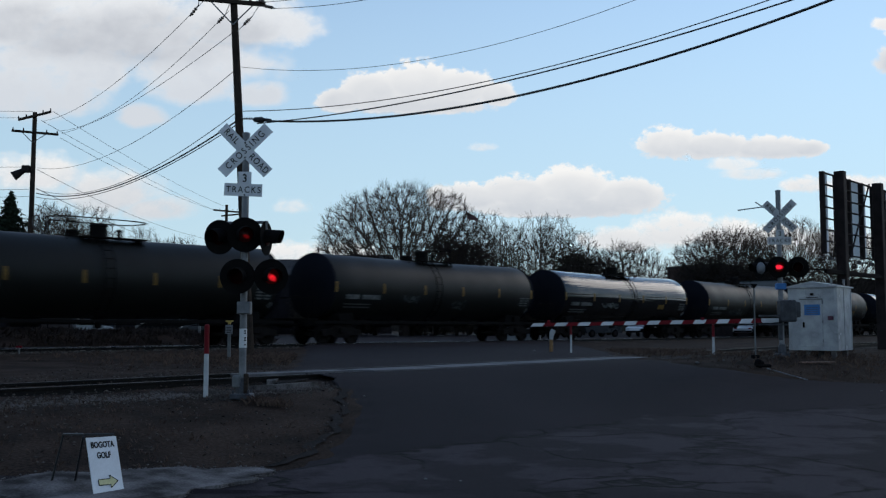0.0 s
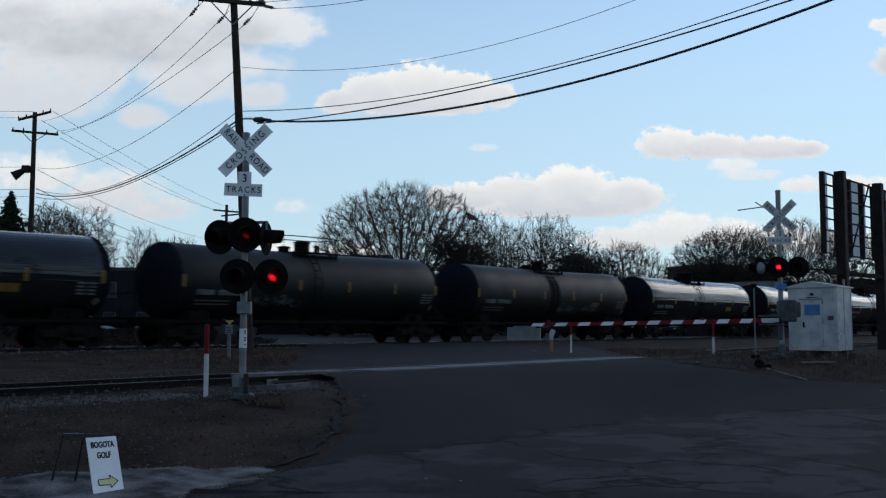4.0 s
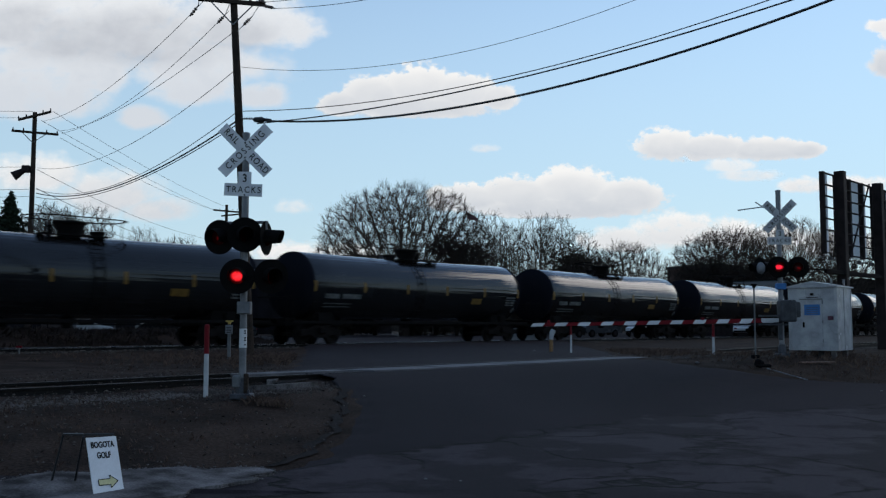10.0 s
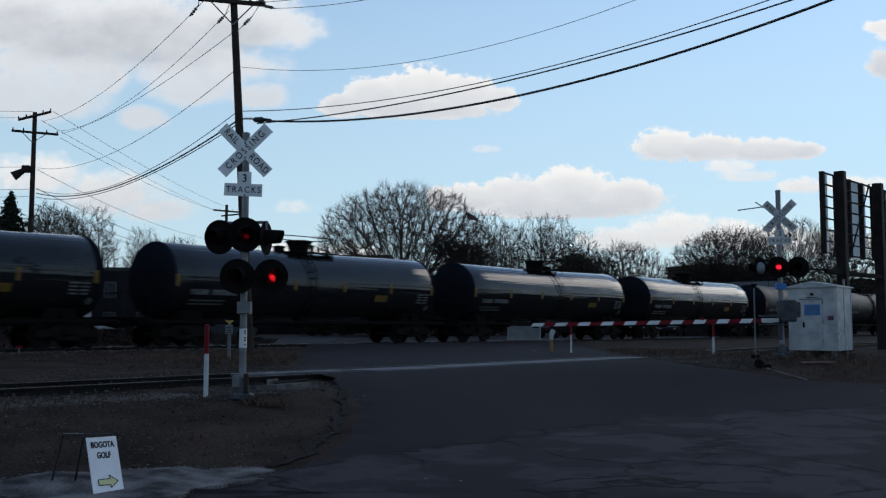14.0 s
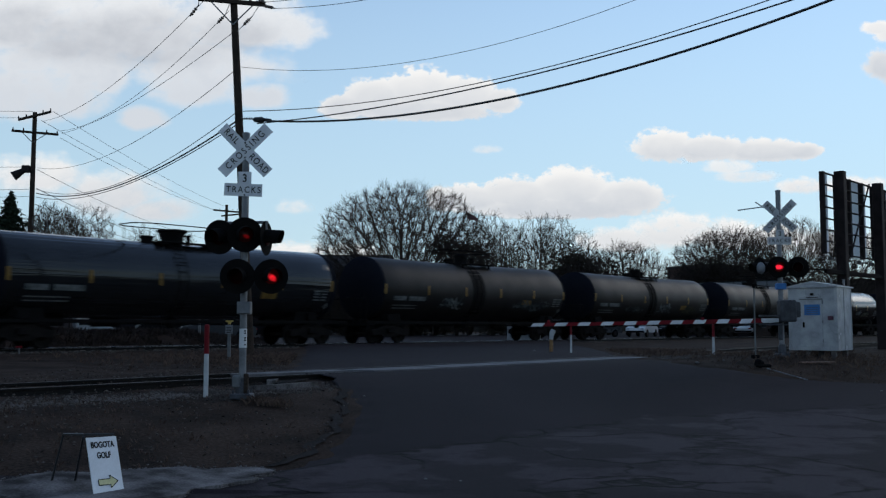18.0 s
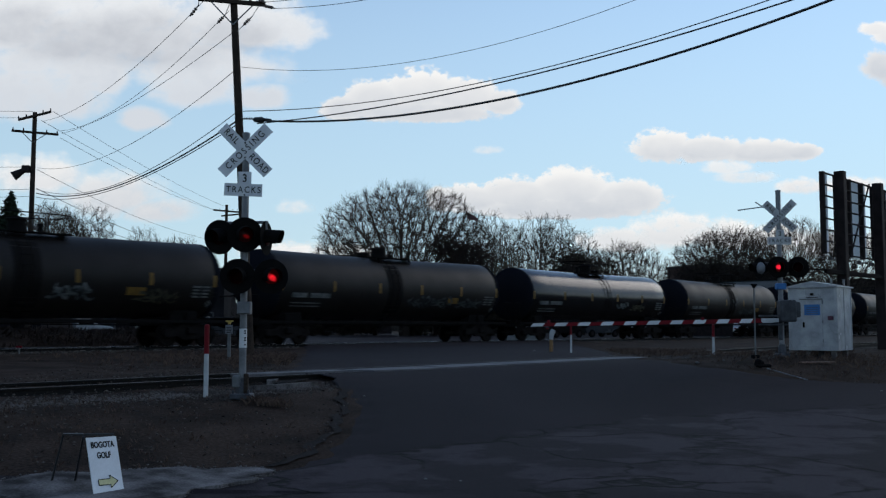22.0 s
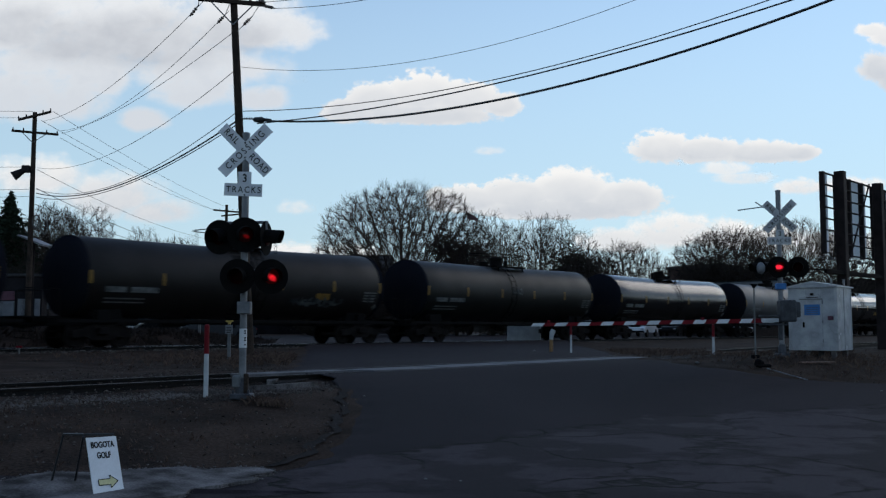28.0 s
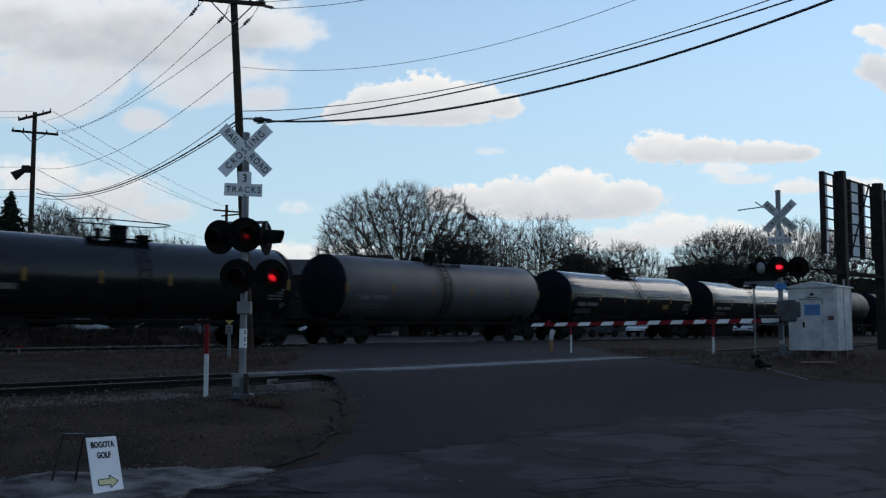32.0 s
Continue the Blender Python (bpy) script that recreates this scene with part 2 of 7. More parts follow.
M_HEAD = material("black_tank_head_paint", (0.0075, 0.0085, 0.0125), (0.010, 0.0108, 0.0140), 0.8, 22, 0.36, bump=0.02, spec=0.0)
M_GRAFFITI = material("spray_paint", (0.150, 0.160, 0.160), (0.03, 0.038, 0.040), 1.5, 12, 0.6, bump=0.0, spread=0.3, spec=0.1)
M_GRAFFITI_DIM = material("faded_spray_paint", (0.080, 0.088, 0.088), (0.014, 0.017, 0.018), 1.5, 12, 0.6, bump=0.0, spread=0.3, spec=0.1)
M_GRAFFITI_GOLD = material("ochre_spray_paint", (0.075, 0.068, 0.045), (0.03, 0.03, 0.022), 1.5, 12, 0.6, bump=0.0, spread=0.3, spec=0.1)
M_MARK = material("faded_stencil_white", (0.15, 0.155, 0.155), (0.07, 0.075, 0.075), 3, 14, 0.6, bump=0.0, spread=0.3, spec=0.12)
M_RUST_AND_SHADE = material("rusty_running_gear_and_hollow_shade", (0.0150, 0.0128, 0.0122), (0.0090, 0.0078, 0.0075), 4, 40, 0.9, 0.0, bump=0.2, spec=0.04)
M_LENS = material("unlit_red_lens", (0.016, 0.0008, 0.001), (0.010, 0.0006, 0.001), 30, 90, 0.5, bump=0.1, spec=0.03)
M_BRICK = material("red_brick_wall", (0.10, 0.06, 0.05), (0.07, 0.045, 0.038), 0.6, 9, 0.9, bump=0.2, spread=0.25, spec=0.1)
M_SIDING = material("pale_house_siding", (0.075, 0.075, 0.078), (0.05, 0.05, 0.052), 0.5, 9, 0.8, bump=0.1, spec=0.12)
M_ROOF = material("dark_shingles", (0.05, 0.048, 0.05), (0.035, 0.034, 0.036), 0.7, 12, 0.9, bump=0.3, spread=0.25, spec=0.18)
M_ROOF_GREEN = material("green_grey_roof_sheet", (0.016, 0.022, 0.020), (0.011, 0.016, 0.015), 0.6, 10, 0.7, bump=0.1, spec=0.18)
M_WINDOW = material("dark_window_glass", (0.02, 0.025, 0.03), (0.03, 0.035, 0.04), 1, 10, 0.06, bump=0.0, spec=1.0)
M_CARWHITE = material("silver_car_paint", (0.055, 0.056, 0.06), (0.045, 0.046, 0.05), 0.6, 9, 0.25, bump=0.0, coat=0.4, spread=0.04)
M_CARBRIGHT = material("white_car_paint", (0.62, 0.63, 0.64), (0.55, 0.56, 0.57), 0.6, 9, 0.2, bump=0.0, coat=0.6, spread=0.03)
M_CABINET = material("white_cabinet_enamel", (0.42, 0.43, 0.45), (0.27, 0.28, 0.30), 2.6, 40, 0.24, bump=0.05, spread=0.08, gloss_spread=0.12, spec=0.6, detail=9)
M_TAR = material("dull_black_spill", (0.0045, 0.0042, 0.0042), (0.007, 0.0062, 0.006), 1.2, 18, 0.8, bump=0.02, spec=0.1)
M_BANK = material("dead_grass_bank", (0.060, 0.046, 0.040), (0.030, 0.024, 0.021), 1.5, 20, 0.95, bump=0.0, spread=0.3, spec=0.04)
M_SEAM = material("tarry_seam", (0.0150, 0.0128, 0.0125), (0.024, 0.0205, 0.0195), 2.0, 30, 0.9, bump=0.3, coords="World", spec=0.05)
M_STAIN = material("oily_spill_stain", (0.026, 0.026, 0.028), (0.036, 0.037, 0.040), 1.2, 18, 0.5, bump=0.02, spec=0.2)
M_RUBBLE = material("broken_concrete", (0.15, 0.14, 0.137), (0.05, 0.047, 0.046), 4, 40, 0.9, bump=0.3, spread=0.3, spec=0.08)
M_PALEBOX = material("pale_grey_box_paint", (0.36, 0.37, 0.385), (0.27, 0.28, 0.295), 2, 30, 0.6, bump=0.1, spec=0.2)
M_CARDARK = material("dark_car_paint", (0.0045, 0.005, 0.006), (0.0035, 0.004, 0.0045), 0.6, 9, 0.35, bump=0.0, coat=0.0, spread=0.05, spec=0.12)
M_CARGREY = material("grey_car_paint", (0.009, 0.0095, 0.011), (0.007, 0.0075, 0.009), 0.6, 9, 0.35, 0.0, bump=0.0, coat=0.0, spread=0.05, spec=0.12)
M_TYRE = material("tyre_rubber", (0.005, 0.005, 0.005), (0.007, 0.007, 0.007), 5, 40, 0.95, bump=0.1, spec=0.05)
M_CHROME = material("bright_metal", (0.6, 0.6, 0.62), (0.5, 0.5, 0.52), 3, 30, 0.2, 1.0, bump=0.0)
M_PLANK = material("weathered_plank", (0.19, 0.11, 0.085), (0.11, 0.07, 0.055), 3, 30, 0.85, bump=0.2)
M_PAPER = material("litter_paper", (0.17, 0.17, 0.17), (0.09, 0.09, 0.09), 8, 40, 0.8, bump=0.1)


def lit_lens(name, colour, strength, tilt=0.0, long=0.07, wide=0.035, at=(0.0, 0.0)):
    """A glowing lens whose bright spot is an oblong across the glass."""
    mt = bpy.data.materials.new(name)
    mt.use_nodes = True
    n, l = mt.node_tree.nodes, mt.node_tree.links
    b = n["Principled BSDF"]
    b.inputs["Base Color"].default_value = (0.03, 0.001, 0.001, 1)
    b.inputs["Roughness"].default_value = 0.35
    b.inputs["Specular IOR Level"].default_value = 0.15
    b.inputs["Emission Color"].default_value = (*colour, 1)
    tc = n.new("ShaderNodeTexCoord")
    mp = n.new("ShaderNodeMapping")
    mp.vector_type = "TEXTURE"
    mp.inputs["Location"].default_value = (at[0], 0, at[1])
    mp.inputs["Rotation"].default_value = (0, radians(tilt), 0)
    mp.inputs["Scale"].default_value = (long, 1.0, wide)
    l.new(tc.outputs["Object"], mp.inputs["Vector"])
    ln = n.new("ShaderNodeVectorMath")
    ln.operation = "LENGTH"
    l.new(mp.outputs[0], ln.inputs[0])
    ns = n.new("ShaderNodeTexNoise")
    ns.inputs["Scale"].default_value = 22
    l.new(tc.outputs["Object"], ns.inputs["Vector"])
    mr = n.new("ShaderNodeMapRange")
    mr.interpolation_type = "SMOOTHSTEP"
    mr.inputs["From Min"].default_value, mr.inputs["From Max"].default_value = 0.5, 1.5
    mr.inputs["To Min"].default_value, mr.inputs["To Max"].default_value = strength, strength * 0.012
    l.new(ln.outputs["Value"], mr.inputs["Value"])
    mu = n.new("ShaderNodeMath")
    mu.operation = "MULTIPLY"
    l.new(mr.outputs[0], mu.inputs[0])
    l.new(ns.outputs["Fac"], mu.inputs[1])
    l.new(mu.outputs[0], b.inputs["Emission Strength"])
    return mt


M_LIT = lit_lens("lit_red_lens", (1.0, 0.02, 0.03), 3.0, 10, 0.084, 0.068)
M_LIT_STREAK = lit_lens("lit_red_lens_turned_aside", (1.0, 0.015, 0.03), 1.3, 35, 0.07, 0.045, (0.01, -0.02))
M_LIT_FAR = lit_lens("lit_red_lens_oblong", (1.0, 0.02, 0.05), 2.4, 0, 0.10, 0.055)
M_LIT_SIDE = lit_lens("lit_red_lens_from_aside", (0.9, 0.01, 0.02), 0.16, 20, 0.05, 0.03, (0.02, -0.03))


def asphalt():
    """Old asphalt: dark seal coat, paler worn patches with broken edges, and cracks."""
    mt = bpy.data.materials.new("old_asphalt")
    mt.use_nodes = True
    n, l = mt.node_tree.nodes, mt.node_tree.links
    b = n["Principled BSDF"]
    pos = n.new("ShaderNodeNewGeometry").outputs["Position"]

    def noise_tex(scale, detail, vec=pos, rough=0.55):
        t = n.new("ShaderNodeTexNoise")
        t.inputs["Scale"].default_value, t.inputs["Detail"].default_value, t.inputs["Roughness"].default_value = scale, detail, rough
        l.new(vec, t.inputs["Vector"])
        return t

    def ramp(src, a, c, lo=0.0, hi=1.0):
        m = n.new("ShaderNodeMapRange")
        for k, v in (("From Min", a), ("From Max", c), ("To Min", lo), ("To Max", hi)):
            m.inputs[k].default_value = v
        l.new(src, m.inputs["Value"])
        return m.outputs[0]

    def maths(op, a, c):
        m = n.new("ShaderNodeMath")
        m.operation = op
        for i, v in enumerate((a, c)):
            if isinstance(v, float):
                m.inputs[i].default_value = v
            else:
                l.new(v, m.inputs[i])
        return m.outputs[0]

    def blend(fac, a, c):
        m = n.new("ShaderNodeMix")
        m.data_type = "RGBA"
        l.new(fac, m.inputs[0])
        for i, v in ((6, a), (7, c)):
            if isinstance(v, tuple):
                m.inputs[i].default_value = (*v, 1)
            else:
                l.new(v, m.inputs[i])
        return m.outputs[2]

    warp = noise_tex(0.9, 5)
    sep = n.new("ShaderNodeSeparateXYZ")
    l.new(pos, sep.inputs[0])
    # the old street surface begins along a wavy edge about 14 m off and runs towards the viewer
    edge = maths("SUBTRACT", sep.outputs["Y"], maths("MULTIPLY", sep.outputs["X"], 1.15))
    edge = maths("MAXIMUM", edge, maths("SUBTRACT", maths("SUBTRACT", sep.outputs["Y"], maths("MULTIPLY", sep.outputs["X"], 0.3)), 3.3))
    edge = maths("ADD", edge, maths("MULTIPLY", maths("SUBTRACT", warp.outputs["Fac"], 0.5), 2.2))
    old = ramp(edge, 14.33, 14.15)
    patches = ramp(noise_tex(0.62, 8, rough=0.62).outputs["Fac"], 0.465, 0.53)
    worn = blend(patches, (0.0402, 0.0328, 0.0385), (0.0190, 0.0158, 0.0188))
    fresh = blend(ramp(noise_tex(0.16, 4).outputs["Fac"], 0.4, 0.62), (0.0142, 0.0115, 0.0145), (0.0191, 0.0156, 0.0192))
    col = blend(old, fresh, worn)
    vor = n.new("ShaderNodeTexVoronoi")
    vor.feature = "DISTANCE_TO_EDGE"
    vor.inputs["Scale"].default_value = 0.42
    mixv = n.new("ShaderNodeVectorMath")
    mixv.operation = "ADD"
    l.new(pos, mixv.inputs[0])
    sc = n.new("ShaderNodeVectorMath")
    sc.operation = "SCALE"
    sc.inputs["Scale"].default_value = 1.6
    l.new(noise_tex(0.8, 4).outputs["Color"], sc.inputs[0])
    l.new(sc.outputs[0], mixv.inputs[1])
    l.new(mixv.outputs[0], vor.inputs["Vector"])
    crack = maths("MULTIPLY", ramp(vor.outputs["Distance"], 0.03, 0.008), old)
    crack = maths("MULTIPLY", crack, ramp(noise_tex(0.5, 3).outputs["Fac"], 0.40, 0.52))
    # a dark broken seam where the seal coat ends
    seam = ramp(maths("ABSOLUTE", maths("SUBTRACT", edge, 14.28), 0.0), 0.16, 0.03)
    seam = maths("MULTIPLY", seam, ramp(noise_tex(0.9, 4).outputs["Fac"], 0.44, 0.56))
    crack = maths("MAXIMUM", crack, seam)
    col = blend(crack, col, (0.0085, 0.0078, 0.0078))
    grain = noise_tex(55, 4)
    tone = n.new("ShaderNodeVectorMath")
    tone.operation = "SCALE"
    l.new(col, tone.inputs[0])
    l.new(ramp(grain.outputs["Fac"], 0.3, 0.7, 0.72, 1.3), tone.inputs["Scale"])
    l.new(tone.outputs[0], b.inputs["Base Color"])
    b.inputs["Roughness"].default_value = 0.86
    b.inputs["Specular IOR Level"].default_value = 0.07
    bp = n.new("ShaderNodeBump")
    bp.inputs["Strength"].default_value, bp.inputs["Distance"].default_value = 0.5, 0.012
    l.new(maths("SUBTRACT", grain.outputs["Fac"], maths("MULTIPLY", crack, 2.0)), bp.inputs["Height"])
    l.new(bp.outputs[0], b.inputs["Normal"])
    return mt


M_ROAD = asphalt()


# ---- ground ----
def smooth(a, b, v):
    t = np.clip((v - a) / (b - a), 0, 1)
    return t * t * (3 - 2 * t)


def ground_height(x, y):
    """Height of the ground: it rises from the street to the tracks, and to a low bank beside the signal cabinet."""
    x, y = np.asarray(x, float), np.asarray(y, float)
    along, across = y * COS + x * SIN, y * SIN - x * COS
    left = np.interp(across, [6, 9.5, 14, 16.5, 20, 33, 40], [-1.05, -1.0, -0.45, -0.36, -0.30, -0.12, -0.10])
    right = np.interp(across, [3, 8, 11.5, 16.5, 20, 33, 40], [-0.9, -0.5, -0.05, -0.2, -0.18, -0.12, -0.10])
    return left + (right - left) * smooth(16, 28, along)


def height_at(x, y):
    return float(ground_height(x, y))


def first_rail(along):
    """Height of the rail heads of the near track."""
    return float(np.interp(along, [-60, 7.5, 28.6, 39.5, 50, 90], [-0.34, -0.262, -0.2, -0.085, -0.03, 0.03]))


FIRST_ACROSS = 17.05


def sheet(name, xs, ys, lift, mat):
    """A sheet over the plan that follows the ground."""
    X, Y = np.meshgrid(xs, ys)
    Z = ground_height(X, Y) + lift
    verts = np.stack([X.ravel(), Y.ravel(), Z.ravel()], 1).tolist()
    n = len(xs)
    faces = [(j * n + i, j * n + i + 1, (j + 1) * n + i + 1, (j + 1) * n + i) for j in range(len(ys) - 1) for i in range(n - 1)]
    return mesh_of(name, verts, faces, mat, smooth=True)


def spread_axis(fine_a, fine_b, step, far_a, far_b):
    core = list(np.arange(fine_a, fine_b + 1e-6, step))
    s, v, hi = step, core[-1], []
    while v < far_b:
        s *= 1.35
        v += s
        hi.append(min(v, far_b))
    s, v, lo = step, core[0], []
    while v > far_a:
        s *= 1.35
        v -= s
        lo.append(max(v, far_a))
    return np.array(lo[::-1] + core + hi)


def road_left(y):
    return float(np.interp(y, [6, 9.6, 10.3, 11.0, 11.6, 13.2, 15.6, 18.1, 20.2, 21.4, 22.9, 29, 38.6, 60, 130],
                           [-60, -60, -7.0, -3.6, -2.4, -1.75, -1.6, -1.8, -2.2, -2.75, -3.9, -4.4, -5.6, -7.5, -11.0]))


def road_right(y):
    return float(np.interp(y, [6, 18, 22.4, 23.0, 23.4, 23.9, 25.5, 28.5, 31.7, 45, 70, 130], [70, 70, 60, 14, 10.2, 8.6, 6.8, 6.3, 6.15, 6.8, 8.0, 11.0]))


def road_edges(y):
    return road_left(y), road_right(y)


ground = sheet("ground", spread_axis(-14, 22, 0.35, -2600, 2600), spread_axis(4, 45, 0.35, -2600, 4200), 0.0, M_DIRT)
for v in ground.data.vertices:
    if 6 < v.co.y < 46 and -14 < v.co.x < 22:
        lo, hi = road_left(v.co.y), road_right(v.co.y)
        off = max(lo - v.co.x, v.co.x - hi)
        v.co.z += float(smooth(0.1, 1.0, off)) * (0.05 * noise.noise(v.co * 0.9) + 0.03 * noise.noise(v.co * 2.7) - 0.02)
    if v.co.y > -12:
        lo, hi = road_left(v.co.y), road_right(v.co.y)
        if lo + 0.4 < v.co.x < hi - 0.4:
            v.co.z -= 0.12
tagged(ground, "bare dark winter dirt beside the street and tracks", "ground", kind="structure")


def build_road():
    ys = np.concatenate([np.arange(-14, 9.5, 1.0), np.arange(9.5, 46, 0.25), np.arange(46, 131, 3.0)])
    n, verts, faces = 104, [], []
    for y in ys:
        a, b = road_edges(y)
        wob = 0.07 * math.sin(y * 3.1) + 0.05 * math.sin(y * 7.7 + 1)
        a, b = a + wob, b - wob
        a1, b1 = max(a + 0.05, -10.0), min(b - 0.05, 16.0)
        xs = np.concatenate([[a, (a + a1) / 2], np.linspace(a1, b1, n - 4), [(b + b1) / 2, b]])
        z = ground_height(xs, np.full(n, y)) - 0.02 + 0.055 * smooth(0, 0.7, np.minimum(xs - a, b - xs))
        along, across = y * COS + xs * SIN, y * SIN - xs * COS
        # asphalt is laid flush with both tracks where the street crosses them
        z1 = np.array([first_rail(q) for q in along]) - 0.012
        k1 = 1 - smooth(1.0, 3.2, np.abs(across - FIRST_ACROSS))
        k2 = 1 - smooth(1.2, 4.5, np.abs(across - TRAIN_ACROSS))
        z = z + (z1 - z) * k1
        z = z + (-0.015 - z) * k2
        z[0] -= 0.02
        z[-1] -= 0.02
        verts += [(float(x), float(y), float(c)) for x, c in zip(xs, z)]
    for j in range(len(ys) - 1):
        for i in range(n - 1):
            faces.append((j * n + i, j * n + i + 1, (j + 1) * n + i + 1, (j + 1) * n + i))
    ob = mesh_of("road", verts, faces, M_ROAD, smooth=True)
    return tagged(ob, "old dark asphalt street with worn patches and cracks, crossing the tracks", "road", kind="structure")


build_road()


def slab_sheet(name, outline, step, lift, mat, label, category):
    """A paved area inside a box of (along, across), following the ground."""
    (a0, a1), (c0, c1) = outline
    al, ac = np.arange(a0, a1 + 1e-6, step), np.arange(c0, c1 + 1e-6, step)
    verts, faces, n = [], [], len(al)
    for c in ac:
        for a in al:
            p = on_track(a, c)
            verts.append((p.x, p.y, height_at(p.x, p.y) + lift))
    for j in range(len(ac) - 1):
        for i in range(n - 1):
            faces.append((j * n + i, j * n + i + 1, (j + 1) * n + i + 1, (j + 1) * n + i))
    return tagged(mesh_of(name, verts, faces, mat, smooth=True), label, category, kind="structure")


slab_sheet("parking_lot", ((-30, 150), (42, 82)), 4.0, 0.008, M_LOT, "grey asphalt parking lot behind the tracks", "pavement")

# broken concrete apron at the street corner
bm = bmesh.new()
apron_pts = []
for i in range(40):
    a = 2 * math.pi * i / 40
    r = 1 + 0.13 * math.sin(3 * a + 1) + 0.09 * math.sin(7 * a) + 0.05 * math.sin(13 * a + 2)
    p, q = 1.5 * r * math.cos(a), 0.72 * r * math.sin(a)
    apron_pts.append((-3.32 + 0.77 * p - 0.64 * q, 10.55 + 0.64 * p + 0.77 * q))
vs = [bm.verts.new((x, y, height_at(x, y) + 0.075)) for x, y in apron_pts]
ctr = bm.verts.new((-3.32, 10.55, height_at(-3.32, 10.55) + 0.11))
low = [bm.verts.new((x, y, height_at(x, y) - 0.1)) for x, y in apron_pts]
for i in range(40):
    j = (i + 1) % 40
    bm.faces.new((vs[i], vs[j], ctr))
    bm.faces.new((vs[j], vs[i], low[i], low[j]))
bmesh.ops.recalc_face_normals(bm, faces=bm.faces)
tagged(part("concrete_apron", bm, M_CONCRETE), "broken pale concrete apron at the street corner", "pavement", kind="structure")


# ---- tracks ----
def rail_profile(z):
    return [(-0.07, z - 0.17), (0.07, z - 0.17), (0.07, z - 0.155), (0.012, z - 0.13), (0.012, z - 0.045), (0.037, z - 0.035), (0.037, z - 0.004), (0.028, z), (-0.028, z), (-0.037, z - 0.004), (-0.037, z - 0.035), (-0.012, z - 0.045), (-0.012, z - 0.13), (-0.07, z - 0.155)]


def rail(parent, across, height, a0, a1, step, top):
    stops = list(np.arange(a0, a1 + 1e-6, step))
    verts, faces, k = [], [], 14
    for a in stops:
        for off, z in rail_profile(height(a)):
            verts.append(tuple(on_track(a, across + off, z)))
    for j in range(len(stops) - 1):
        for i in range(k):
            q = (i + 1) % k
            faces.append((j * k + i, j * k + q, (j + 1) * k + q, (j + 1) * k + i))
    ob = mesh_of("rail", verts, faces, M_RAIL, parent)
    ob.data.materials.append(top)
    for p in ob.data.polygons:
        if p.index % k in (6, 7, 8):
            p.material_index = 1
    return ob


def bed(parent, across, height, a0, a1, half=1.7):
    stops = list(np.arange(a0, a1 + 1e-6, 1.0))
    prof = [(-half - 1.0, -0.55), (-half, -0.19), (-0.8, -0.165), (0.8, -0.165), (half, -0.19), (half + 1.0, -0.55)]
    verts, faces, k = [], [], len(prof)
    for a in stops:
        for off, z in prof:
            p = on_track(a, across + off, height(a) + z)
            p.z += 0.03 * noise.noise(p * 1.3)
            verts.append(tuple(p))
    for j in range(len(stops) - 1):
        for i in range(k - 1):
            faces.append((j * k + i, j * k + i + 1, (j + 1) * k + i + 1, (j + 1) * k + i))
    return mesh_of("ballast_bed", verts, faces, M_BALLAST, parent)


def crossing_gap(a, across):
    """True where the street runs over the track."""
    p = on_track(a, across)
    lo, hi = road_edges(p.y)
    return lo - 0.3 < p.x < hi + 0.3


def build_track(name, across, height, a0, a1, label, near):
    t = tagged(new(name), label, "railway track", kind="structure")
    bed(t, across, height, a0, a1)
    top = M_RAILTOP if height(0) == 0.0 else M_RAILWORN
    rail(t, across - 0.755, height, a0, a1, 2.0, top)
    rail(t, across + 0.755, height, a0, a1, 2.0, top)
    bm = bmesh.new()
    box(bm, (0, 0, -0.09), (0.23, 2.6, 0.18), 0.012)
    first, rest = None, bmesh.new()
    rng = random.Random(len(name))
    for i in range(int((a1 - a0) / 0.52)):
        a = a0 + i * 0.52
        if crossing_gap(a, across):
            continue
        m = track_pose(a + rng.uniform(-0.03, 0.03), across + rng.uniform(-0.04, 0.04), height(a) - 0.165 + rng.uniform(-0.015, 0.01)) @ pose(0, 0, 0, 0, 0, rng.uniform(-1.5, 1.5))
        if near[0] < a < near[1]:
            if first is None:
                first = part("sleeper", bm, M_TIE, t)
                first.matrix_basis = m
            else:
                share("sleeper", first, t, m)
        else:
            box(rest, (0, 0, -0.09), (0.23, 2.6, 0.18), 0.0, m)
    far = part("sleepers_far", rest, M_TIE, t)
    far["kind"] = "stuff"
    return t


track_near = build_track("track_near", FIRST_ACROSS, first_rail, -50, 95, "rusty little-used near track on pale ballast", (2, 45))
build_track("track_far", TRAIN_ACROSS, lambda a: 0.0, -60, 420, "main track with bright rail heads, under the train", (-6, 40))

# pale concrete panels along the near rail where the street crosses
bm = bmesh.new()
box(bm, (0, 0, -0.06), (2.4, 1.0, 0.12), 0.01)
first_panel = None
for i in range(5):
    a = 16.5 + 2.42 * i
    m = track_pose(a, 16.42, first_rail(a) + 0.026)
    if first_panel is None:
        first_panel = part("panel", bm, M_PANEL, track_near, "pale concrete crossing panel")
        first_panel.matrix_basis = m
    else:
        share("panel", first_panel, track_near, m)["label"] = "pale concrete crossing panel"


bm = bmesh.new()
box(bm, (0, 0, -0.03), (2.9, 0.5, 0.06), 0.01)
o = part("panel", bm, M_PANEL, track_near, "narrow concrete crossing strip")
o.matrix_basis = track_pose(13.85, 17.05, first_rail(14.0) + 0.02)


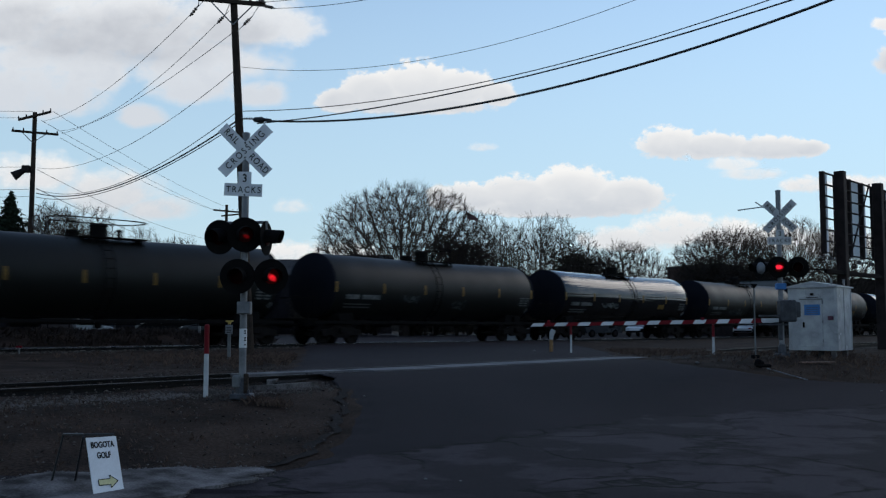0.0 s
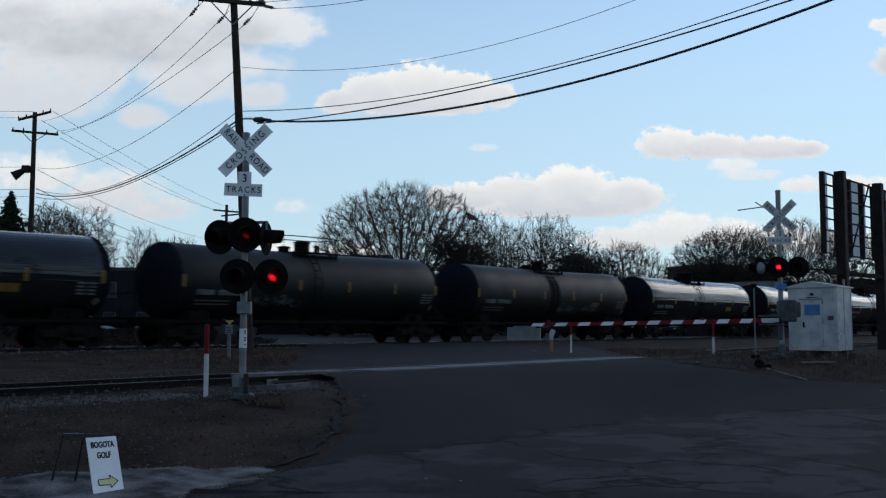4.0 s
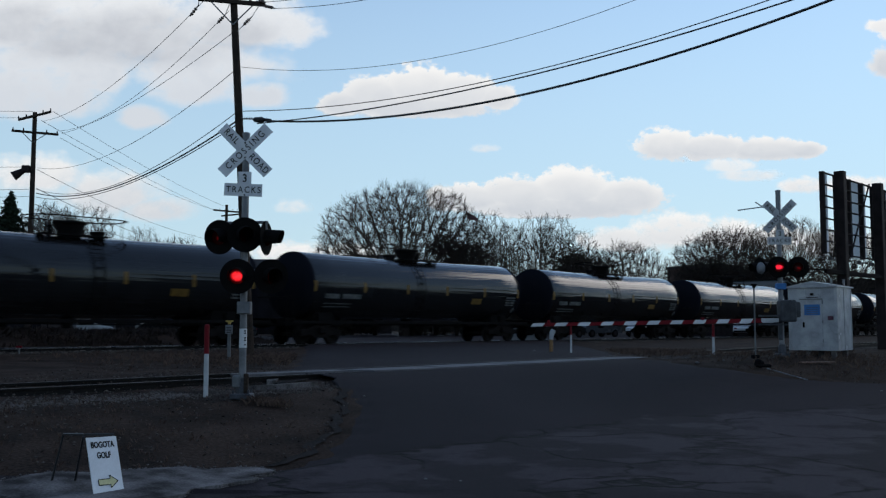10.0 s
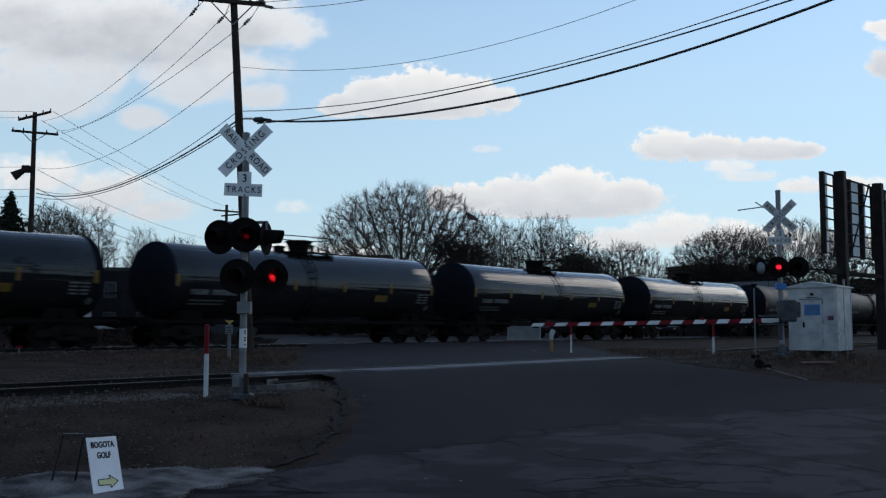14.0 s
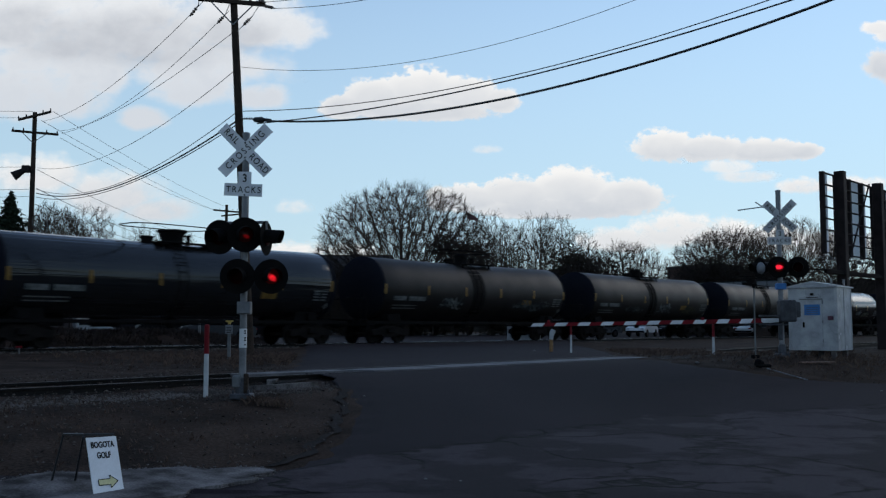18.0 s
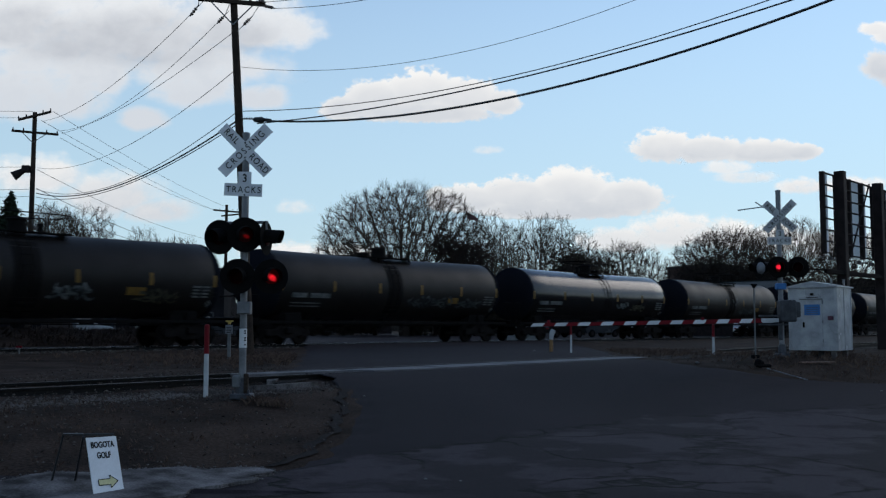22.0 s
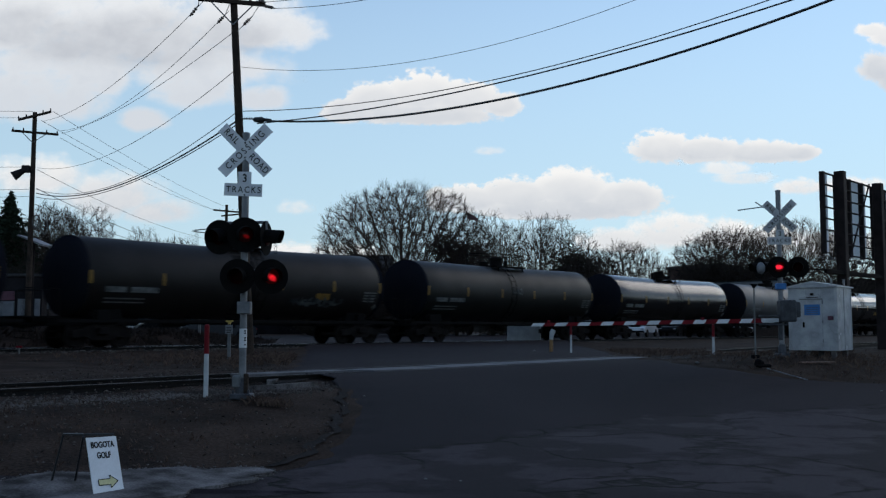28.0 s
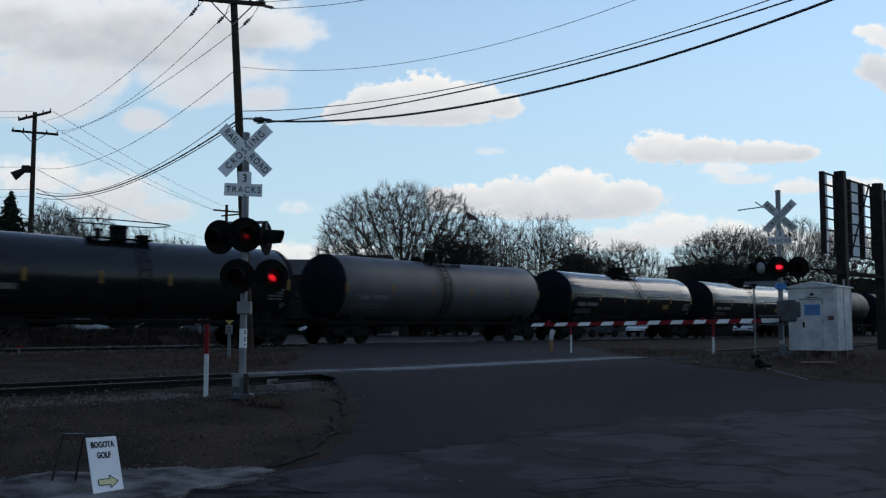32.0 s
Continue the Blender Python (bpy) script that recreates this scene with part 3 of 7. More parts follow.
def lump(name, pts, z0, z1, mat, label, category):
    """A broken flat slab from a rounded outline of (x, y)."""
    bm = bmesh.new()
    k = len(pts)
    cx, cy = sum(p[0] for p in pts) / k, sum(p[1] for p in pts) / k
    top = [bm.verts.new((x - cx, y - cy, z1 + 0.012 * math.sin(7 * i))) for i, (x, y) in enumerate(pts)]
    low = [bm.verts.new((x - cx, y - cy, z0)) for x, y in pts]
    bm.faces.new(top)
    for i in range(k):
        j = (i + 1) % k
        bm.faces.new((top[j], top[i], low[i], low[j]))
    bmesh.ops.recalc_face_normals(bm, faces=bm.faces)
    o = tagged(part(name, bm, mat), label, category)
    o.matrix_basis = pose(cx, cy, 0)
    return o


# a heaved slab at the street corner; a dark lump paints the hollow's shade
lump("broken_slab", [(-3.54, 19.72), (-3.36, 19.72), (-3.51, 21.34), (-3.74, 22.39), (-3.89, 22.39), (-3.75, 21.09)], -0.5, -0.31, M_CONCRETE, "broken concrete slab heaved up at the street corner", "concrete slab")
lump("washed_out_hollow", [(-3.35, 19.45), (-3.05, 19.45), (-2.9, 20.29), (-2.86, 21.0), (-3.0, 21.9), (-3.46, 22.5), (-3.67, 22.48)], -0.5, -0.345, M_RUST_AND_SHADE, "dark lump standing for the shade in a hollow", "pothole")


lump("broken_slab", [(-3.62, 18.25), (-3.1, 18.75), (-2.55, 19.45), (-2.5, 19.62), (-2.62, 19.75), (-3.15, 19.15), (-3.66, 18.5)], -0.5, -0.335, M_CONCRETE, "cracked pale concrete rim beside the washed-out hollow", "concrete slab")


def gutter(y0, y1, wide, label):
    """A sunken tarry gutter along the street's edge."""
    ys = np.arange(y0, y1, 0.25)
    verts, faces = [], []
    for y in ys:
        x = road_left(y) - 0.02 + 0.07 * math.sin(y * 3.1) + 0.05 * math.sin(y * 7.7 + 1)
        w = wide * (0.6 + 0.5 * abs(math.sin(y * 1.3)))
        for k in (-0.5, 0.0, 0.5):
            verts.append((x + k * w, float(y), height_at(x + k * w, y) + (0.022 if k else 0.012)))
    for j in range(len(ys) - 1):
        for i in range(2):
            b = 3 * j + i
            faces.append((b, b + 1, b + 4, b + 3))
    return tagged(mesh_of("gutter", verts, faces, M_SEAM, smooth=True), label, "gutter", kind="structure")


gutter(12.2, 20.2, 0.15, "dark tarry gutter along the broken edge of the street")


def stone_field(name, places, mat, label, seed, size):
    """Loose stones: one mesh of small faceted lumps."""
    rng = np.random.default_rng(seed)
    octa = np.array([(1, 0, 0), (-1, 0, 0), (0, 1, 0), (0, -1, 0), (0, 0, 1), (0, 0, -1)], float)
    tri = [(0, 2, 4), (2, 1, 4), (1, 3, 4), (3, 0, 4), (2, 0, 5), (1, 2, 5), (3, 1, 5), (0, 3, 5)]
    verts, faces = [], []
    for x, y, z in places:
        s = size * rng.uniform(0.5, 1.5)
        pts = octa * s * rng.uniform(0.6, 1.3, (6, 1)) * np.array([1, 1, 0.8])
        a = rng.uniform(0, 6.28)
        c, sn = math.cos(a), math.sin(a)
        base = len(verts)
        verts += [(x + c * p[0] - sn * p[1], y + sn * p[0] + c * p[1], z + p[2] * 0.8) for p in pts]
        faces += [tuple(base + q for q in f) for f in tri]
    return tagged(mesh_of(name, verts, faces, mat), label, "stones", kind="stuff")


rng = np.random.default_rng(3)
places = []
while len(places) < 21000:
    a, c = rng.uniform(-8, 62), rng.normal(FIRST_ACROSS - 2.2, 0.42)
    if rng.random() < 0.22:
        c = FIRST_ACROSS + rng.uniform(-2.4, 3.4)
    if abs(abs(c - FIRST_ACROSS) - 0.755) < 0.09:
        continue
    p = on_track(a, c)
    if -4.0 < p.x < -2.5 and 20.2 < p.y < 21.9:
        continue
    lo, hi = road_edges(p.y)
    if lo - 0.15 < p.x < hi + 0.15:
        continue
    off = abs(c - FIRST_ACROSS)
    z = first_rail(a) + np.interp(off, [0, 1.7, 2.7], [-0.165, -0.19, -0.55]) if off < 2.7 else -9
    places.append((p.x, p.y, max(float(z), height_at(p.x, p.y) - 0.01) + 0.012))
stone_field("ballast_stones", places, M_GRAVEL, "pale crushed stone spilling down beside the near track", 8, 0.022)
places = []
while len(places) < 2200:
    a, c = rng.uniform(-5, 60), TRAIN_ACROSS + rng.uniform(-3.2, 1.5)
    if abs(abs(c - TRAIN_ACROSS) - 0.755) < 0.09 or crossing_gap(a, c):
        continue
    p = on_track(a, c)
    off = abs(c - TRAIN_ACROSS)
    z = float(np.interp(off, [0, 1.7, 2.7], [-0.165, -0.19, -0.5]))
    places.append((p.x, p.y, max(z, height_at(p.x, p.y)) + 0.012))
stone_field("ballast_stones", places, M_GRAVEL, "grey crushed stone under the main track", 9, 0.045)
places = []
while len(places) < 1500:
    x, y = rng.uniform(-9, 14), rng.uniform(9.5, 26)
    lo, hi = road_edges(y)
    if lo < x < hi and rng.random() < 0.9:
        continue
    places.append((x, y, height_at(x, y) + 0.025))
stone_field("scattered_pebbles", places, M_GRAVEL, "scattered pebbles and grit on the dirt", 10, 0.018)


def grass_field(name, places, label, seed, tall):
    rng = np.random.default_rng(seed)
    verts, faces = [], []
    for x, y, z in places:
        for k in range(5):
            a, lean, hgt = rng.uniform(0, 6.28), rng.uniform(0.2, 1.1), tall * rng.uniform(0.4, 1.2)
            w = 0.006
            dx, dy = math.cos(a), math.sin(a)
            bx, by = x + rng.normal(0, 0.03), y + rng.normal(0, 0.03)
            b = len(verts)
            verts += [(bx - dy * w, by + dx * w, z), (bx + dy * w, by - dx * w, z),
                      (bx + dx * lean * hgt * 0.4 + dy * w * 0.7, by + dy * lean * hgt * 0.4 - dx * w * 0.7, z + hgt * 0.75),
                      (bx + dx * lean * hgt, by + dy * lean * hgt, z + hgt)]
            faces += [(b, b + 1, b + 2), (b, b + 2, b + 3)]
    return tagged(mesh_of(name, verts, faces, M_DRY), label, "grass", kind="stuff")


def scatter(n, centre, spread, seed, keep_off_road=True):
    rng, out = np.random.default_rng(seed), []
    while len(out) < n:
        x, y = rng.normal(centre[0], spread[0]), rng.normal(centre[1], spread[1])
        lo, hi = road_edges(y)
        if keep_off_road and lo < x < hi:
            continue
        out.append((x, y, height_at(x, y)))
    return out


places = []
for i in range(1700):
    k = rng.integers(0, 40)
    (xa, ya), (xb, yb) = apron_pts[k], apron_pts[(k + 1) % 40]
    q = rng.random()
    x, y = xa + (xb - xa) * q + rng.normal(0, 0.03), ya + (yb - ya) * q + rng.normal(0, 0.07)
    if y - 0.83 * x > 13.2 or rng.random() < 0.25:
        places.append((x, y, height_at(x, y) + 0.06))
stone_field("crumbled_concrete", places, M_RUBBLE, "crumbled pale concrete along the apron's edge", 14, 0.014)


def leaf_litter(count, seed):
    """Fallen leaves and scraps lying flat on the dirt."""
    rng = np.random.default_rng(seed)
    verts, faces = [], []
    while len(faces) < count:
        x, y = rng.uniform(-9, 16), rng.uniform(9.5, 31)
        lo, hi = road_edges(y)
        if lo + 0.1 < x < hi - 0.1 or rng.random() > 0.5 + 0.5 * noise.noise(Vector((x * 0.8, y * 0.8, 5))):
            continue
        a, s, z = rng.uniform(0, 6.28), rng.uniform(0.015, 0.042), height_at(x, y) + 0.035
        b = len(verts)
        for k, q in enumerate((1.0, 0.55, 0.9, 0.6)):
            an = a + k * math.pi / 2
            verts.append((x + s * q * math.cos(an), y + s * q * math.sin(an), z + rng.uniform(-0.01, 0.025)))
        faces.append((b, b + 1, b + 2, b + 3))
    return tagged(mesh_of("fallen_leaves", verts, faces, M_LEAF), "scattered dry leaves and scraps on the dirt", "leaves", kind="stuff")


leaf_litter(2600, 12)
grass_field("dry_grass", scatter(900, (-5.4, 30.0), (2.4, 2.2), 1), "straw-coloured dry grass between the tracks", 1, 0.13)
grass_field("dry_grass", scatter(110, (-2.95, 16.6), (0.18, 0.12), 2), "tuft of dry grass at the foot of the signal mast", 2, 0.10)
grass_field("dry_grass", scatter(700, (11.5, 28.0), (2.6, 2.2), 3), "matted dry grass round the signal cabinet", 3, 0.12)
grass_field("dry_grass", scatter(400, (-5.5, 13.5), (2.2, 1.6), 4), "sparse dry grass on bare dirt", 4, 0.06)
grass_field("dry_grass", scatter(500, (7.5, 36.0), (1.6, 2.4), 6), "dry grass between the tracks beside the street", 6, 0.12)


# ---- tank cars ----
TANK_R, TANK_Z, TANK_HALF = 1.55, 2.67, 8.15
SAG = 0.07


def axis_z(x):
    """Height of the tank's axis: both halves slope a little down to the outlet in the middle."""
    return TANK_Z + 0.02 - SAG * max(0.0, 1 - math.hypot(x, 0.7) / TANK_HALF)


def on_shell(x, z, lift):
    """A point on the tank's near side at height z."""
    dz = z - axis_z(x)
    r = TANK_R + lift
    return Vector((x, -math.sqrt(max(r * r - dz * dz, 0)), z))


def shell_patch(bm, x0, x1, z0, z1, lift=0.006, n=5, side=-1):
    cols = []
    for x in (x0, x1):
        cols.append([])
        for i in range(n + 1):
            p = on_shell(x, z0 + (z1 - z0) * i / n, lift)
            cols[-1].append(bm.verts.new((p.x, p.y * (-side), p.z)))
    for i in range(n):
        q = (cols[0][i], cols[1][i], cols[1][i + 1], cols[0][i + 1])
        bm.faces.new(q if side < 0 else q[::-1])


def wheelset_mesh():
    bm = bmesh.new()
    prof = [(-0.07, 0.49), (-0.045, 0.49), (-0.035, 0.46), (0.065, 0.45), (0.065, 0.39), (0.03, 0.36), (0.02, 0.20), (0.07, 0.13), (0.07, 0.07), (-0.06, 0.07), (-0.06, 0.13), (-0.03, 0.20), (-0.02, 0.37), (-0.07, 0.40), (-0.07, 0.49)]
    for s in (-1, 1):
        lathe(bm, [(s * (0.755 + p), r) for p, r in prof], 24, "Y")
    lathe(bm, [(-1.05, 0.06), (-1.05, 0.085), (-0.9, 0.085), (0, 0.075), (0.9, 0.085), (1.05, 0.085), (1.05, 0.06)], 12, "Y")
    return bm


def closed_pipe(name, pts, r, mat, parent, seg=6):
    """One bent pipe through a closed row of points lying level."""
    n, verts, faces = len(pts), [], []
    for i in range(n):
        d = (Vector(pts[(i + 1) % n]) - Vector(pts[i - 1])).normalized()
        side = d.cross(Vector((0, 0, 1))).normalized()
        for k in range(seg):
            a = 2 * math.pi * k / seg
            verts.append(tuple(Vector(pts[i]) + side * r * math.cos(a) + Vector((0, 0, r * math.sin(a)))))
    for i in range(n):
        j = (i + 1) % n
        for k in range(seg):
            q = (k + 1) % seg
            faces.append((i * seg + k, i * seg + q, j * seg + q, j * seg + k))
    return mesh_of(name, verts, faces, mat, parent, smooth=True)


def build_car():
    """One tank car, its length along x, standing on rails at z = 0."""
    car = thing("tank_car", "", "tank car")
    bm = bmesh.new()
    dome = [(math.cos(a) * 0.62, math.sin(a) * TANK_R) for a in [radians(d) for d in (8, 20, 32, 44, 56, 66, 75, 83, 90)]]
    body = TANK_HALF - 0.62
    stations = [-body, -6.0, -4.0, -2.4, -1.4, -0.8, -0.4, 0.0, 0.4, 0.8, 1.4, 2.4, 4.0, 6.0, body]
    lathe(bm, [(-body - 0.02, TANK_R - 0.004)] + [(x, TANK_R) for x in stations] + [(body + 0.02, TANK_R - 0.004)], 56, "X")
    for v in bm.verts:
        v.co.z += axis_z(v.co.x)
    part("tank", bm, M_TANK_GLOSS, car, smooth=True)
    for s in (-1, 1):
        bm = bmesh.new()
        lathe(bm, [(s * (body - 0.15), TANK_R + 0.003)] + [(s * (body + dx), r + 0.003) for dx, r in dome[::-1]], 48, "X", pose(0, 0, axis_z(s * body)))
        part("tank_head", bm, M_HEAD, car, "dark domed tank head", smooth=True)
        # rim seam, stub sill, end platform, coupler, grab rails
        bm = bmesh.new()
        box(bm, (s * 6.9, 0, 0.98), (4.5, 0.55, 0.34), 0.03)
        box(bm, (s * 6.6, 0, 1.22), (0.5, 2.3, 0.34), 0.03)
        prism(bm, [(s * 5.7, 1.05), (s * 7.0, 1.05), (s * 6.8, 1.75), (s * 5.9, 1.75)], 1.9)
        part("stub_sill", bm, M_BLACKMATT, car)
        bm = bmesh.new()
        box(bm, (s * 8.62, 0, 1.14), (0.55, 2.75, 0.05), 0.008)
        box(bm, (s * 8.86, 0, 1.05), (0.05, 2.75, 0.2), 0.008)
        part("end_platform", bm, M_BLACKMATT, car)
        bm = bmesh.new()
        box(bm, (s * 8.95, 0, 0.86), (0.42, 0.2, 0.2), 0.03)
        box(bm, (s * 9.06, 0.06, 0.86), (0.16, 0.34, 0.28), 0.05)
        part("coupler", bm, M_RUST_AND_SHADE, car)
        bm = bmesh.new()
        for y in (-1.33, 1.33):
            pipe(bm, [(s * 8.45, y, 1.15), (s * 8.45, y, 2.15), (s * 8.82, y, 2.15), (s * 8.82, y, 1.15)], 0.017)
        pipe(bm, [(s * 8.82, -1.33, 2.1), (s * 8.82, 1.33, 2.1)], 0.017)
        part("end_handrail", bm, M_BLACKMATT, car)
        for y in (-1.32, 1.32):
            bm = bmesh.new()
            for x in (s * 8.44, s * 8.80):
                tube(bm, (x, y, 0.35), (x, y, 1.15), 0.015, seg=6)
            for z in (0.38, 0.62, 0.88):
                tube(bm, (s * 8.44, y, z), (s * 8.80, y, z), 0.015, seg=6)
            part("sill_step", bm, M_BLACKMATT, car)
        bm = bmesh.new()
        box(bm, (s * 6.6, 0, 0.62), (0.42, 2.5, 0.28), 0.04)
        truck = part("truck", bm, M_RUST_AND_SHADE, car)
        frame_outline = [(-1.2, 0.38), (-1.2, 0.62), (-0.75, 0.68), (-0.45, 0.84), (0.45, 0.84), (0.75, 0.68), (1.2, 0.62), (1.2, 0.38), (0.95, 0.36), (0.62, 0.40), (0.4, 0.26), (-0.4, 0.26), (-0.62, 0.40), (-0.95, 0.36)]
        for y in (-1.0, 1.0):
            bm = bmesh.new()
            prism(bm, frame_outline, 0.16, pose(s * 6.6, y, 0.02))
            for k in (-0.12, 0.0, 0.12):
                tube(bm, (s * 6.6 + k, y * 1.03, 0.34), (s * 6.6 + k, y * 1.03, 0.66), 0.055, seg=8)
            part("side_frame", bm, M_RUST_AND_SHADE, truck)
        for k in (-0.88, 0.88):
            w = part("wheelset", wheelset_mesh(), M_RUST_AND_SHADE, truck, smooth=False)
            w.matrix_parent_inverse = pose(s * 6.6 + k, 0, 0)
            w.matrix_basis = pose(0, 0, 0.455)
    # side rail, running along the sill
    for y in (-1.36, 1.36):
        bm = bmesh.new()
        box(bm, (0, y, 0.99), (17.0, 0.05, 0.13), 0.006)
        for x in (-7, -5, -3, -1, 1, 3, 5, 7):
            box(bm, (x, y * 0.88, 1.14), (0.05, 0.42, 0.06))
        part("side_handrail", bm, M_BLACKMATT, car)
    # top fittings: housing, platform, rail, vent
    bm = bmesh.new()
    lathe(bm, [(4.1, 0.36), (4.62, 0.36), (4.64, 0.40), (4.68, 0.40), (4.72, 0.33), (4.74, 0.05)], 20, "Z", pose(-0.1, 0, 0))
    part("valve_housing", bm, M_BLACKMATT, car)
    bm = bmesh.new()
    lathe(bm, [(4.1, 0.26), (4.34, 0.26), (4.36, 0.31), (4.42, 0.31), (4.46, 0.05)], 16, "Z", pose(-1.15, 0, 0))
    part("manway", bm, M_BLACKMATT, car)
    bm = bmesh.new()
    lathe(bm, [(4.1, 0.10), (4.5, 0.10), (4.5, 0.14), (4.56, 0.14), (4.6, 0.03)], 10, "Z", pose(0.78, 0, 0))
    part("relief_valve", bm, M_BLACKMATT, car)
    bm = bmesh.new()
    for y in (-0.72, 0.72):
        box(bm, (0.2, y, 4.16), (2.7, 0.42, 0.05), 0.006)
    for x in (-0.95, 1.35):
        box(bm, (x, 0, 4.16), (0.3, 1.1, 0.05), 0.006)
    for y in (-0.85, 0.85):
        for x in (-0.9, 1.3):
            box(bm, (x, y, 3.99), (0.06, 0.06, 0.32))
    part("top_platform", bm, M_BLACKMATT, car)
    # oval guard rail on four posts
    oval = []
    for k in range(28):
        a = 2 * math.pi * k / 28
        cx, cy = math.cos(a), math.sin(a)
        oval.append((-0.2 + 1.95 * math.copysign(abs(cx) ** 0.55, cx), 0.92 * math.copysign(abs(cy) ** 0.55, cy), 4.86))
    closed_pipe("safety_rail", oval, 0.024, M_BLACKMATT, car)
    for x in (-1.75, 1.35):
        for y in (-0.72, 0.72):
            bm = bmesh.new()
            tube(bm, (x, y, 3.75), (x, y, 4.86), 0.02, seg=6)
            part("rail_post", bm, M_BLACKMATT, car)
    for side in (-1, 1):
        bm = bmesh.new()
        for x in (-0.62, -0.22):
            pts = [(x, side * (TANK_R + 0.10) * math.cos(radians(a)), TANK_Z + (TANK_R + 0.10) * math.sin(radians(a))) for a in (-62, -40, -20, 0, 20, 40, 58, 68)]
            pipe(bm, pts, 0.02)
        for a in range(-55, 66, 13):
            c, q = math.cos(radians(a)), math.sin(radians(a))
            tube(bm, (-0.62, side * (TANK_R + 0.1) * c, TANK_Z + (TANK_R + 0.1) * q), (-0.22, side * (TANK_R + 0.1) * c, TANK_Z + (TANK_R + 0.1) * q), 0.016, seg=6)
        part("ladder", bm, M_BLACKMATT, car)
    # reflectors and stencils on the near side
    for x in (-7.35, -4.3, -1.4, 1.5, 4.5, 7.4):
        bm = bmesh.new()
        shell_patch(bm, x - 0.08, x + 0.08, 2.38, 2.86)
        part("reflector", bm, M_REFLECT, car, "yellow reflective strip")
    rng = random.Random(4)
    for x0, x1, z0, z1 in ((-6.72, -5.86, 2.08, 2.29), (-5.68, -4.5, 2.08, 2.29)):
        bm = bmesh.new()
        shell_patch(bm, x0, x1, z0, z1, 0.006, 2)
        part("stencil", bm, M_MARK, car, "faded white stencilled bars")
    for z in (1.68, 1.82):
        bm = bmesh.new()
        shell_patch(bm, -6.7, -5.0, z, z + 0.05, 0.006, 1)
        part("stencil", bm, M_MARK, car)
    bm = bmesh.new()
    for z in (1.95, 2.08, 2.21, 2.34):
        for x in (6.4, 6.82):
            shell_patch(bm, x, x + rng.uniform(0.3, 0.38), z, z + 0.07, 0.006, 1)
    part("data_block", bm, M_MARK, car)
    bm = bmesh.new()
    ring = [on_shell(7.28 + dx, 1.72 + dz, 0.008) for dx, dz in ((0, -0.15), (0.15, 0), (0, 0.15), (-0.15, 0))]
    bm.faces.new([bm.verts.new(p) for p in ring])
    part("placard", bm, M_MARK, car, "small diamond placard")
    # bottom outlet and brake gear
    bm = bmesh.new()
    lathe(bm, [(0.72, 0.16), (0.95, 0.20), (1.2, 0.35)], 14, "Z")
    box(bm, (0, 0, 1.18), (1.0, 0.7, 0.14), 0.03)
    part("bottom_outlet", bm, M_BLACKMATT, car)
    bm = bmesh.new()
    tube(bm, (-3.3, 0.3, 0.98), (-2.2, 0.3, 0.98), 0.2, seg=14)
    pipe(bm, [(-6, 0.1, 1.0), (-3.3, 0.3, 1.0)], 0.03)
    pipe(bm, [(-2.2, 0.3, 0.9), (5.9, 0.0, 0.85)], 0.025)
    part("brake_cylinder", bm, M_BLACKMATT, car)
    bm = bmesh.new()
    shell_patch(bm, 3.5, 4.3, 1.98, 2.28, 0.007, 3)
    part("yellow_plate", bm, M_REFLECT, car, "yellow stencil panel")
    return car


def graffiti(car, seed, x, z, wide, tall, mat):
    """A looping spray-painted scrawl on the near side, one unbroken ribbon."""
    rng = random.Random(seed)
    bm = bmesh.new()
    k1, k2, ph = wide * rng.uniform(2.2, 3.2), rng.uniform(1.5, 3), rng.uniform(0, 6.28)
    last = None
    for i in range(121):
        q = i / 120
        a = 6.283 * k1 * q + ph
        px = x + wide * (q - 0.5) + 0.22 * math.cos(a) + 0.1 * math.sin(2.3 * a)
        pz = z + tall * math.sin(a) * (0.6 + 0.4 * math.sin(k2 * a)) + 0.06 * math.sin(3.1 * a)
        th = 0.03 + 0.03 * abs(math.sin(a * 0.5 + ph))
        lift = 0.009 + 0.0002 * i
        row = [bm.verts.new(on_shell(px - 0.5 * th, pz - th, lift)), bm.verts.new(on_shell(px + 0.5 * th, pz + th, lift))]
        if last:
            bm.faces.new((last[0], last[1], row[1], row[0]))
        last = row
    part("graffiti", bm, mat, car, "pale spray-painted scrawl")


FINISH = {
    "gloss": (M_TANK_GLOSS, "glossy black tank car with yellow reflectors, rolling on the main track"),
    "satin": (M_TANK_SATIN, "satin black tank car with faded marks, rolling on the main track"),
    "dull": (M_TANK_DULL, "weathered dull black tank car rolling on the main track"),
    "tagged": (M_TANK_BROWN, "sooty dull tank car with spray-painted scrawls, rolling on the main track"),
    "grey": (M_TANK_GREY, "dusty grey tank car rolling on the main track"),
}
ORDER = ["dull", "dull", "gloss", "dull", "tagged", "gloss", "gloss", "gloss", "gloss", "gloss", "gloss", "gloss", "tagged", "tagged", "tagged", "satin", "tagged", "tagged", "dull", "satin", "grey", "gloss", "gloss", "dull", "dull", "gloss", "gloss"]
CARS = []
pattern = build_car()
for i, finish in enumerate(ORDER):
    car = pattern if i == 0 else copy_thing(pattern, Matrix())
    mat, label = FINISH[finish]
    tagged(car, label, "tank car", "tank cars of the train")
    for o in car.children:
        if o.name.split(".")[0] == "tank":
            o.material_slots[0].link = "OBJECT"
            o.material_slots[0].material = mat
    CARS.append(car)

